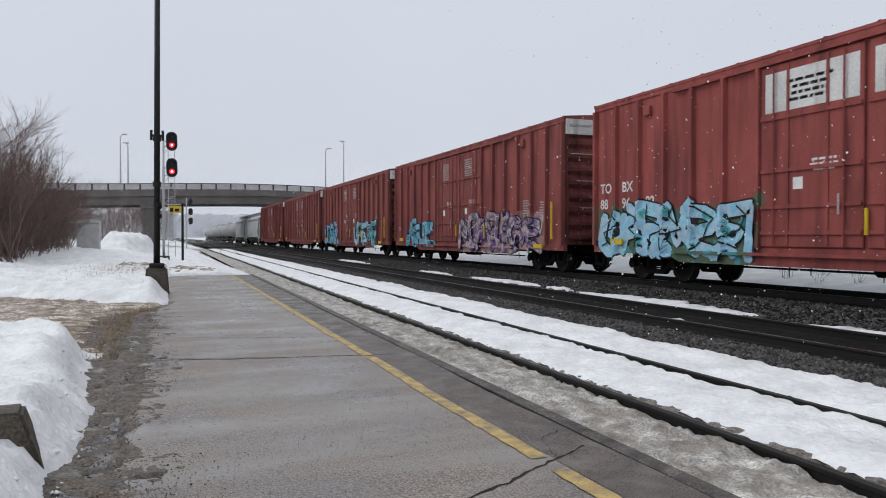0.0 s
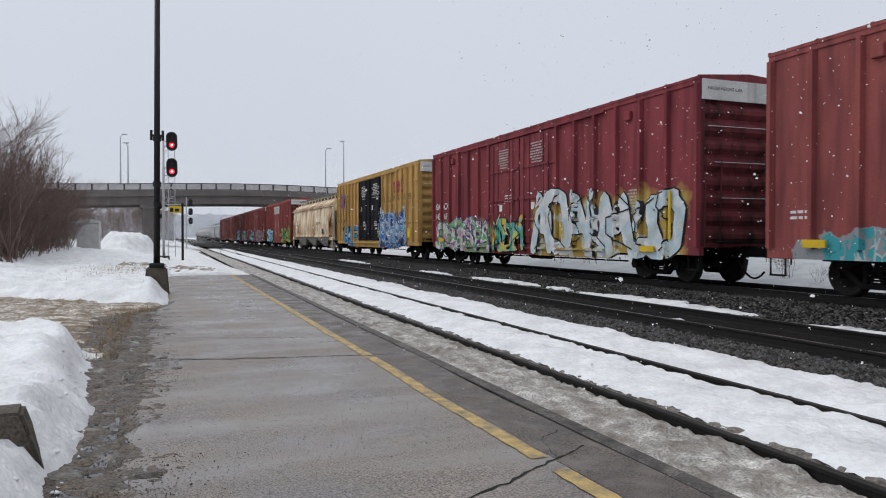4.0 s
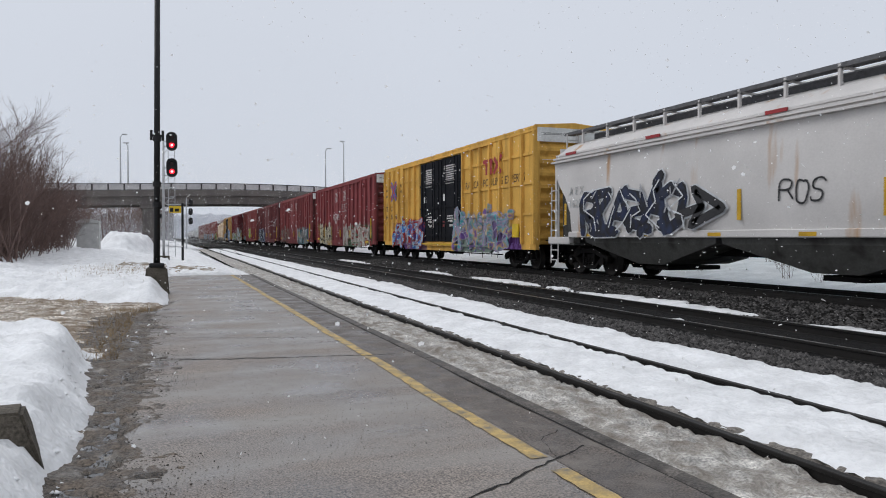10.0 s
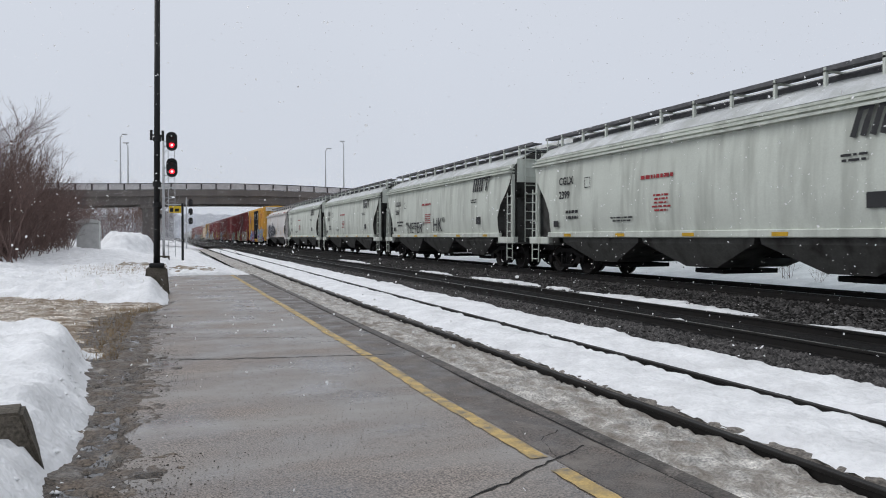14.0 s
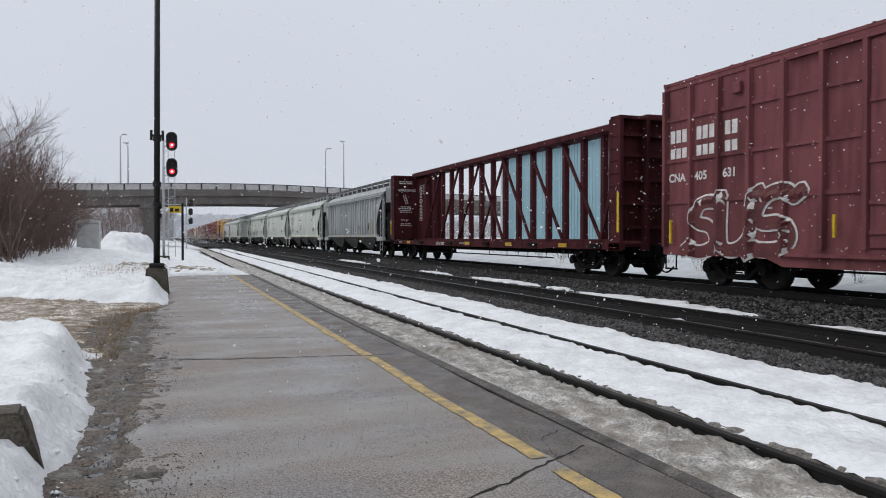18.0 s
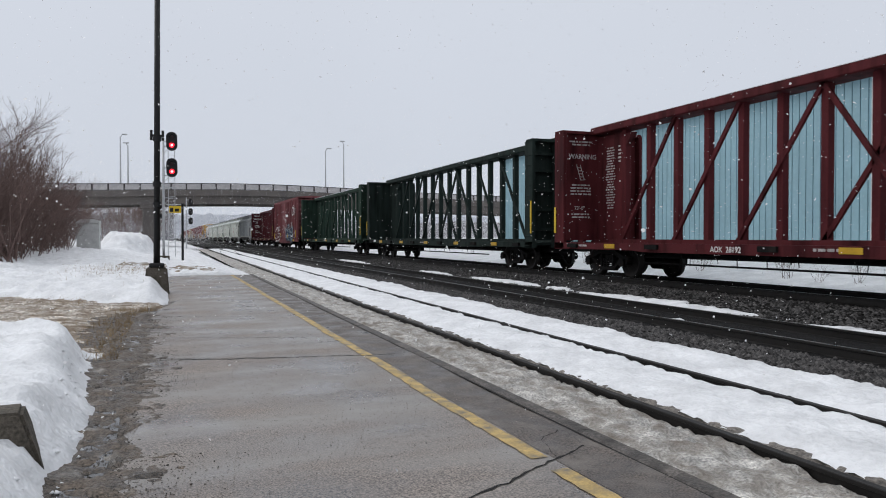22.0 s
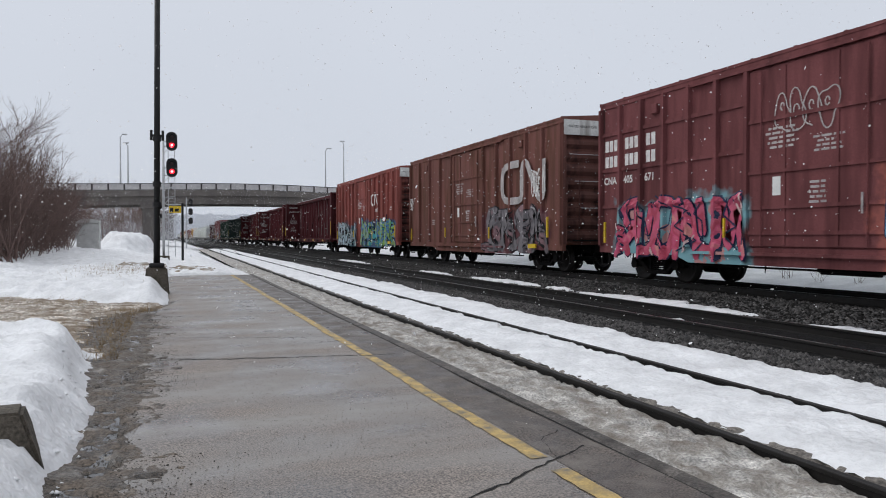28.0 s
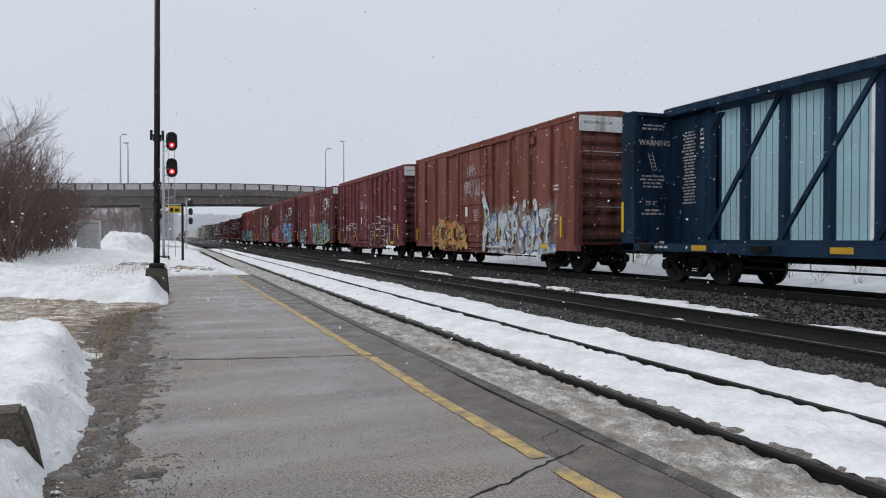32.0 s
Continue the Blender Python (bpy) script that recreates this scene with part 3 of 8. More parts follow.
part("deck", band(-45, 62, -0.35, 0.25, BY, BY + 11), M_BRIDGE, bridge)
for gy in (BY + 0.5, BY + 3.8, BY + 7.2, BY + 10):
    part("girder", band(-45, 62, -1.62, -0.36, gy, gy + 0.6), M_BRIDGE, bridge)
part("parapet", band(-45, 62, 0.26, 0.60, BY + 0.05, BY + 0.35), M_BRIDGE, bridge)
part("top_rail", band(-45, 62, 1.48, 1.60, BY + 0.1, BY + 0.26), M_BRIDGE_RAIL, bridge)
part("bottom_rail", band(-45, 62, 0.62, 0.68, BY + 0.14, BY + 0.22), M_BRIDGE_RAIL, bridge)
post_mesh = Geo().box(-0.11, 0.11, 0, 0.2, 0.3, 1.58).mesh("railing_post", M_BRIDGE_RAIL)
x = 3.3 - 2.19 * 21
while x < 62:
    part("railing_post", post_mesh, M_BRIDGE_RAIL, bridge, at=pose(x, BY + 0.08, deck_z(x)))
    x += 2.19
# solid sheet for open mesh; its colour stands in for sky seen through
M_MESHFENCE = mat("sky_toned_mesh_panel", (0.46, 0.44, 0.44), 0.7, var=0.15, scale=2)
part("railing_panel", band(-45, 62, 0.7, 1.46, BY + 0.2, BY + 0.23), M_MESHFENCE, bridge, "wire mesh infill toned like the pale sky behind it")
for px in (-2.2, 25.0):
    pier = Geo().box(px - 0.8, px + 0.8, BY + 0.6, BY + 10.4, -0.3, deck_z(px) - 1.62)
    part("pier", bevelled(pier, 0.08), M_BRIDGE, bridge)
    part("pier_cap", bevelled(Geo().box(px - 1.1, px + 1.1, BY + 0.3, BY + 10.8, deck_z(px) - 2.2, deck_z(px) - 1.63), 0.06), M_BRIDGE, bridge)
part("abutment", Geo().box(-50, -22, BY - 0.5, BY + 11.5, -0.3, 6.3), M_BRIDGE, bridge)


def street_lamp(x, y, z, h, arm, label):
    t = thing("street_lamp", label, "lamp", pose(x, y, z), group="lamps on the bridge")
    part("pole", Geo().tube((0, 0, 0), (0, 0, h), 0.14, 0.08, 8), M_STEEL, t)
    part("arm", Geo().tube((0, 0, h - 0.1), (arm * 0.7, 0, h + 0.35), 0.07, 0.05, 6).tube((arm * 0.7, 0, h + 0.35), (arm, 0, h + 0.38), 0.05, 0.05, 6), M_STEEL, t)
    part("lantern", bevelled(Geo().box(arm - 0.25, arm + 0.55, -0.16, 0.16, h + 0.28, h + 0.46), 0.04), M_STEEL, t)
    return t


for lx, lh, arm in ((-6.05, 8.6, 0.45), (-5.0, 7.3, -0.4), (25.3, 7.6, 0.45), (28.4, 9.0, -0.4)):
    street_lamp(lx, BY + 2, deck_z(lx) + 0.2, lh, arm, "tall grey street lamp standing on the road bridge")


# ---- platform lamp post on its concrete footing ----
post = thing("lamp_post", "slim black lamp post on a concrete footing", "lamp post", pose(-0.19, 21.6, 0, 0, 0.45, 0))
foot = Geo()
for z, w in ((-0.3, 0.36), (0.68, 0.27)):
    foot.v += [(-w, -w, z), (w, -w, z), (w, w, z), (-w, w, z)]
foot.f = [(0, 1, 2, 3), (4, 5, 6, 7), (0, 1, 5, 4), (1, 2, 6, 5), (2, 3, 7, 6), (3, 0, 4, 7)]
part("footing", bevelled(foot, 0.035, 2), M_OLD_CONCRETE, post, "weathered tapered concrete block")
part("base_plate", bevelled(Geo().box(-0.2, 0.2, -0.2, 0.2, 0.68, 0.80), 0.03), M_BLACK, post)
part("shaft", Geo().tube((0, 0, 0.8), (0, 0, 9.6), 0.088, 0.07, 14), M_BLACK, post, smooth=True)
for zz in (4.18, 2.92, 2.36):
    c = Geo().tube((0, 0, zz), (0, 0, zz + 0.14), 0.115, 0.115, 12)
    part("clamp", c, M_BLACK, post)
bracket = Geo().box(-0.15, 0.15, -0.05, 0.05, 4.30, 4.36)
for sx in (-0.15, 0.15):
    bracket.tube((sx, 0, 4.2), (sx, 0, 4.48), 0.035, 0.035, 8)
part("bracket", bracket, M_BLACK, post, "small bracket with two fittings")
for sz in (2.05, 2.3):
    part("fitting", bevelled(Geo().box(0.05, 0.13, -0.05, 0.05, sz, sz + 0.12), 0.02), M_RAIL, post)


# ---- signal mast ----
SX, SY, SZ = 0.0, 50.0, 0.16
signal = thing("railway_signal", "silver signal mast with two red light heads", "signal", pose(SX, SY, SZ))
part("mast", Geo().tube((0, 0, 0), (0, 0, 8.0), 0.085, 0.075, 12), M_STEEL, signal, smooth=True)
part("base", bevelled(Geo().box(-0.35, 0.35, -0.35, 0.35, -0.3, 0.16), 0.03), M_OLD_CONCRETE, signal)
ladder = Geo()
for sx in (-0.2, 0.2):
    ladder.tube((sx + 0.5, 0.35, 0.1), (sx + 0.5, 0.35, 7.0), 0.022, 0.022, 6)
for i in range(22):
    ladder.tube((0.3, 0.35, 0.4 + i * 0.3), (0.7, 0.35, 0.4 + i * 0.3), 0.012, 0.012, 5)
part("ladder", ladder, M_STEEL, signal, "galvanised access ladder")
for zz in (7.2, 5.35, 3.9):
    part("stay", Geo().tube((0, 0, zz), (0.6, 0.35, zz), 0.03, 0.03, 6).tube((0, 0, zz - 0.5), (0.4, 0.2, zz), 0.02, 0.02, 5), M_STEEL, signal)
part("walkway", bevelled(Geo().box(0.0, 0.8, -0.1, 0.6, 4.55, 4.6), 0.01), M_STEEL, signal)
M_HEAD = mat("signal_black", (0.014, 0.013, 0.014), 0.6, var=0.2)
M_RED = glow("red_signal_light", (1.0, 0.015, 0.03), 3.2)
M_HOT = glow("bright_lamp_core", (1.0, 0.55, 0.5), 3.0)
M_LENS_OFF = mat("dark_lens", (0.03, 0.01, 0.01), 0.2, var=0.2)
for zc in (7.55, 5.85):
    hd = part("signal_head", Geo().box(0.36, 0.68, 0.0, 0.3, zc - 0.5, zc + 0.5), M_HEAD, signal, "black oval signal head, lower lens lit red")
    oval = []
    for i in range(24):
        a = 2 * math.pi * i / 24
        oval.append((0.52 + 0.345 * math.cos(a), zc + 0.345 * math.sin(a) + (0.27 if math.sin(a) > 0 else -0.27)))
    part("backplate", Geo().prism(oval, 1, -0.03, 0.0), M_HEAD, hd)
    for dz, lit in ((0.25, False), (-0.25, True)):
        part("lens", Geo().tube((0.52, -0.032, zc + dz), (0.52, -0.06, zc + dz), 0.15, 0.14, 20), M_RED if lit else M_LENS_OFF, hd, "glowing red lens" if lit else "unlit dark lens")
        if lit:
            part("lamp", Geo().tube((0.52, -0.062, zc + dz), (0.52, -0.075, zc + dz), 0.07, 0.06, 14), M_HOT, hd, "bright lamp core")
        hood = Geo()
        for i in range(13):
            a = math.pi * (-0.15 + 1.3 * i / 12)
            for yy in (-0.03, -0.28):
                hood.v.append((0.52 + 0.19 * math.cos(a), yy, zc + dz + 0.19 * math.sin(a)))
        hood.f = [(2 * i, 2 * i + 1, 2 * i + 3, 2 * i + 2) for i in range(12)]
        part("hood", hood, M_HEAD, hd)
    part("arm", Geo().box(0.0, 0.4, 0.02, 0.1, zc - 0.06, zc + 0.02), M_STEEL, signal)

sign = thing("yellow_sign", "small yellow sign board on a dark post", "sign", pose(1.08, 47.0, 0.1))
part("post", Geo().tube((0, 0, -0.2), (0, 0, 3.5), 0.075, 0.07, 10), M_BLACK, sign)
bd = part("board", bevelled(Geo().box(-0.76, -0.08, -0.02, 0.02, 2.90, 3.32), 0.01), M_YELLOW, sign, "yellow board with dark marks")
part("mark", Geo().box(-0.72, -0.52, -0.026, -0.022, 2.95, 3.2), M_BLACK, bd)
part("mark", Geo().box(-0.44, -0.2, -0.026, -0.022, 2.98, 3.16), M_BLACK, bd)
part("bracket", Geo().box(-0.95, 0.05, 0.022, 0.05, 3.38, 3.44), M_STEEL, sign)

far_signal = thing("far_signal", "distant black signal with three stacked heads", "signal", pose(3.55, 108.0, 0.0))
part("mast", Geo().tube((-0.55, 0, -0.3), (-0.55, 0, 7.1), 0.09, 0.08, 8), M_STEEL, far_signal)
part("arm", Geo().box(-0.6, 0.1, -0.05, 0.05, 6.7, 6.8), M_STEEL, far_signal)
for zc in (6.4, 5.1, 3.8):
    part("signal_head", Geo().prism([(0.29 * math.cos(a), zc + 0.29 * math.sin(a) + (0.2 if math.sin(a) > 0 else -0.2)) for a in [2 * math.pi * i / 20 for i in range(20)]], 1, -0.3, -0.05), M_HEAD, far_signal)

M_DULLSTEEL = mat("dull_aluminium", (0.46, 0.46, 0.45), 0.6, var=0.15)
box = thing("relay_cabinet", "silver metal relay cabinet with a rounded roof", "cabinet", pose(-4.45, 51.0, 0.66))
part("body", bevelled(Geo().box(-0.65, 0.65, -0.5, 0.5, -0.6, 1.75), 0.03), M_DULLSTEEL, box)
part("door", bevelled(Geo().box(-0.55, 0.55, -0.53, -0.502, 0.15, 1.65), 0.01), M_DULLSTEEL, box)
cap = []
for i in range(9):
    a = math.pi * i / 8
    cap.append((0.7 * math.cos(a), 1.76 + 0.26 * math.sin(a)))
part("roof", Geo().prism(cap, 1, -0.56, 0.56), M_DULLSTEEL, box)

# broken concrete block half under the snow
blk = Geo()
blk.v = [(-0.9, -0.22, -0.3), (0.36, -0.25, -0.3), (0.36, 0.25, -0.3), (-0.9, 0.25, -0.3), (-0.9, -0.14, 0.43), (0.12, -0.15, 0.43), (0.12, 0.16, 0.43), (-0.9, 0.16, 0.43)]
blk.f = [(0, 1, 2, 3), (4, 5, 6, 7), (0, 1, 5, 4), (1, 2, 6, 5), (2, 3, 7, 6), (3, 0, 4, 7)]
solid("concrete_block", bevelled(blk, 0.02, 2), M_OLD_CONCRETE, "weathered concrete block half buried in snow", "block", pose(-0.965, 5.25, 0.0, 0, 0, 6))


# ---- teal warehouse behind the train ----
BX, BY0, BY1, EAVE = 21.0, -34.0, 43.6, 6.78
shed = thing("warehouse", "long warehouse clad in pale teal ribbed steel", "building")
rib = []
y = BY0
while y < BY1 - 0.01:
    rib += [(BX, y), (BX, y + 0.262), (BX + 0.07, y + 0.266), (BX + 0.07, y + 0.296), (BX, y + 0.3)]
    y += 0.3
rib += [(BX, BY1), (BX + 0.3, BY1), (BX + 0.3, BY0)]
part("wall", Geo().prism(rib, 2, 0.55, EAVE), M_TEAL, shed)
part("end_wall", Geo().box(BX + 0.3, BX + 24, BY1 - 0.3, BY1, 0.55, EAVE), M_TEAL, shed)
part("back_wall", Geo().box(BX + 24, BX + 24.3, BY0, BY1, 0.2, EAVE), M_TEAL, shed)
part("plinth", Geo().box(BX - 0.05, BX + 24, BY0, BY1, 0.0, 0.55), M_BRIDGE, shed, "grey concrete plinth")
part("roof", Geo().prism([(BX - 0.25, EAVE), (BX - 0.25, EAVE + 0.12), (BX + 12, EAVE + 1.9), (BX + 24.5, EAVE + 0.12), (BX + 24.5, EAVE)], 1, BY0 - 0.3, BY1 + 0.3), M_SNOW, shed, "low roof under snow")
part("gutter", Geo().box(BX - 0.34, BX - 0.255, BY0 - 0.3, BY1 + 0.3, EAVE - 0.12, EAVE + 0.12), M_WHITE, shed, "white gutter with snow")
for y in (BY1 - 0.3, 28.9, 16.4, 3.9, -8.6):
    part("downpipe", bevelled(Geo().box(BX - 0.16, BX - 0.045, y - 0.07, y + 0.07, 0.3, EAVE - 0.1), 0.02), M_WHITE, shed, "white square downpipe")

fence = thing("low_fence", "low black pipe fence in the snow", "fence")
fp = [(19.6, 8), (19.4, 14), (19.2, 18), (19.0, 22), (18.8, 26), (18.6, 31), (18.4, 36)]
for (x0, y0), (x1, y1) in zip(fp[:-1], fp[1:]):
    za, zb = snow_height(x0, y0), snow_height(x1, y1)
    part("rail", Geo().tube((x0, y0, za + 0.45), (x1, y1, zb + 0.45), 0.02, 0.02, 6), M_BLACK, fence)
    part("post", Geo().tube((x0, y0, za - 0.2), (x0, y0, za + 0.55), 0.03, 0.03, 6), M_BLACK, fence)


# ---- bare shrubs and trees ----
def grow(g, p, d, length, r, depth, rnd, spread_a=0.5, sides=4):
    n = 3 if depth > 1 else 2
    for i in range(n):
        q = p + d * (length / n)
        g.tube(p, q, r * (1 - 0.28 * i / n), r * (1 - 0.28 * (i + 1) / n), sides, caps=False)
        d = (d + Vector((rnd.gauss(0, 0.14), rnd.gauss(0, 0.14), rnd.gauss(0.03, 0.08)))).normalized()
        p = q
        if depth > 0 and (i > 0 or depth < 3):
            for _ in range(rnd.choice((1, 2, 2))):
                e = (d + Vector((rnd.gauss(0, spread_a), rnd.gauss(0, spread_a), rnd.gauss(0.05, spread_a * 0.5)))).normalized()
                grow(g, p, e, length * rnd.uniform(0.5, 0.75), r * 0.55, depth - 1, rnd, spread_a, 3 if depth < 2 else 4)
    return g


def shrub_mesh(seed, stems, height, r, depth, lean):
    rnd = random.Random(seed)
    trunks, crown = [], Geo()
    for _ in range(stems):
        p = Vector((rnd.gauss(0, 0.35), rnd.gauss(0, 0.35), -0.2))
        d = Vector((rnd.gauss(0, lean), rnd.gauss(0, lean), 1)).normalized()
        q = p + d * height * 0.3
        trunks.append(Geo().tube(p, q, r, r * 0.85, 6, caps=False).mesh("trunk", M_BARK))
        grow(crown, q, d, height * rnd.uniform(0.34, 0.48), r * 0.8, depth, rnd)
    return trunks, crown.mesh("crown", M_BARK)


SHRUBS = [shrub_mesh(1, 5, 5.0, 0.034, 4, 0.3), shrub_mesh(2, 6, 4.2, 0.028, 3, 0.4), shrub_mesh(3, 4, 5.8, 0.040, 4, 0.25), shrub_mesh(4, 9, 2.2, 0.013, 2, 0.35), shrub_mesh(5, 12, 3.2, 0.022, 3, 0.45), shrub_mesh(6, 10, 4.2, 0.028, 3, 0.4)]


def shrub(name, kindex, m, label, category, group):
    t = thing(name, label, category, m, group)
    a, b = SHRUBS[kindex]
    for q in a:
        part("trunk", q, M_BARK, t)
    part("crown", b, M_BARK, t)
    return t


rnd = random.Random(12)
for i, (x, y, k, s) in enumerate(((-7.6, 33, 2, 0.98), (-7.9, 34.5, 0, 1.0), (-6.6, 37, 0, 1.0), (-8.5, 38, 2, 1.0), (-9.0, 36, 2, 1.05), (-8.3, 41, 0, 1.02), (-7.0, 42, 1, 1.15), (-9.2, 44, 2, 1.2), (-7.5, 47, 0, 1.1), (-10.5, 40, 0, 1.2), (-9.5, 50, 1, 1.2), (-12, 46, 2, 1.02), (-8.2, 53, 0, 0.95), (-6.6, 33, 1, 0.7), (-7.2, 34.5, 5, 1.0), (-6.4, 36, 4, 1.0), (-8.0, 36, 5, 1.15), (-6.3, 39.5, 4, 1.1), (-7.4, 40, 5, 1.0), (-6.2, 43.5, 4, 1.0), (-8.6, 41.5, 5, 1.2), (-6.4, 46, 5, 0.85), (-5.9, 49, 4, 0.9), (-7.6, 44.5, 5, 1.1), (-10, 36, 5, 1.02), (-9.6, 47, 5, 1.2), (-11, 43, 5, 1.05))):
    shrub("bare_shrub", k, Matrix.LocRotScale((x, y, snow_height(x, y)), Euler((0, 0, rnd.uniform(0, 6.3))), (s, s, s)), "tall leafless shrub with tangled reddish brown twigs", "shrub", "thicket beside the snow")
for i in range(46):
    x, y, s = -5.6 - rnd.uniform(0.0, 4.5), 32.5 + 0.42 * i, rnd.uniform(0.75, 1.1)
    shrub("bare_shrub", rnd.choice((4, 5, 5)), Matrix.LocRotScale((x, y, snow_height(x, y)), Euler((0, 0, rnd.uniform(0, 6.3))), (s, s, s * 0.85)), "dense leafless shrub of fine reddish brown twigs", "shrub", "thicket beside the snow")
for i in range(34):
    y = 31 + i * 0.68
    x = -5.3 - rnd.uniform(0.0, 2.2) + 0.012 * i
    s = rnd.uniform(0.7, 1.15)
    shrub("brush", 3, Matrix.LocRotScale((x, y, snow_height(x, y)), Euler((0, 0, rnd.uniform(0, 6.3))), (s, s, s)), "low leafless brush standing in snow", "shrub", "brush along the thicket")
for x, y in [(17.6 + rnd.uniform(-0.5, 1.4), 10.5 + 0.95 * i + rnd.uniform(-0.4, 0.4)) for i in range(24)]:
    s = rnd.uniform(0.2, 0.42)
    shrub("sapling", 3, Matrix.LocRotScale((x, y, snow_height(x, y)), Euler((0, 0, rnd.uniform(0, 6.3))), (s, s, s)), "small bare weed stems poking out of snow", "shrub", "weeds behind the tracks")

# trees beyond the bridge and far woods
for i in range(30):
    x, y, s = rnd.uniform(-26, -2), rnd.uniform(138, 200), rnd.uniform(1.4, 2.3)
    shrub("bare_tree", rnd.choice((0, 2, 5)), Matrix.LocRotScale((x, y, 0), Euler((0, 0, rnd.uniform(0, 6.3))), (s, s, s)), "leafless tree beyond the road bridge", "tree", "trees beyond the bridge")


def ragged(x0, x1, y, low, high, step, seed):
    """Silhouette of a far wood."""
    g = Geo()
    xs = steps(x0, x1, step)
    for x in xs:
        z = low + (high - low) * (0.5 + 0.5 * noise.noise(Vector((x * 0.02, seed, 0)))) + rough(x, seed, 0.10 * high, step * 3, seed)
        g.v += [(x, y, -2), (x, y, max(1.0, z))]
    g.f = [(2 * i, 2 * i + 2, 2 * i + 3, 2 * i + 1) for i in range(len(xs) - 1)]
    return g


# distance haze is mixed into these colours, palest on the farthest hill
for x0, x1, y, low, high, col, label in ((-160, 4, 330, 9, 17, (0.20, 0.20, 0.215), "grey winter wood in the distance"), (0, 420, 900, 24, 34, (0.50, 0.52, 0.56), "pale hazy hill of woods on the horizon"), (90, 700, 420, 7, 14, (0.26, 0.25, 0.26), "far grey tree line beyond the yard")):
    solid("far_woods", ragged(x0, x1, y, low, high, 1.6 if y < 500 else 4, y), mat("hazed_wood", col, 1.0, var=0.2, scale=0.08, fine=0.6, bump=0, spec=0.0), label, "woods", kind="structure")


# dead grass sticking out of thawing ground
blades = Geo()
rnd = random.Random(77)
for _ in range(4200):
    if rnd.random() < 0.35:
        y = rnd.uniform(9.5, 16.5)
        x = left_edge(y) - abs(rnd.gauss(0.25, 0.35)) + 0.1
        z = 0.0
    elif rnd.random() < 0.5:
        y = rnd.uniform(17.5, 21.5)
        x = rnd.uniform(-7, -1.6)
        y += 0.75 * (-x - 0.2) - 1.4
        z = 0.03
    else:
        x, y = rnd.gauss(-1.0, 0.9), rnd.gauss(26.5, 2.0)
        if x > left_edge(y) - 0.1:
            continue
        z = snow_height(x, y)
    q = rnd.uniform(0.04, 0.16)
    dx, dy = rnd.gauss(0, 0.06), rnd.gauss(0, 0.06)
    w = rnd.uniform(0.002, 0.005)
    blades.add([(x - w, y, z - 0.02), (x + w, y, z - 0.02), (x + dx, y + dy, z + q)], [(0, 1, 2)])
solid("dead_grass", blades, mat("dry_grass", (0.27, 0.19, 0.10), 0.8, var=0.4, scale=3), "dead tan grass sticking out of thawing snow", "grass", kind="stuff")


# ---- the freight train ----
# distance rolled by the train after t seconds
def run(t):
    return 18.846 * t - 0.03858 * t * t + 0.000363 * t ** 3


CARS = []
SIDE = 1.53  # half width over the side sheets


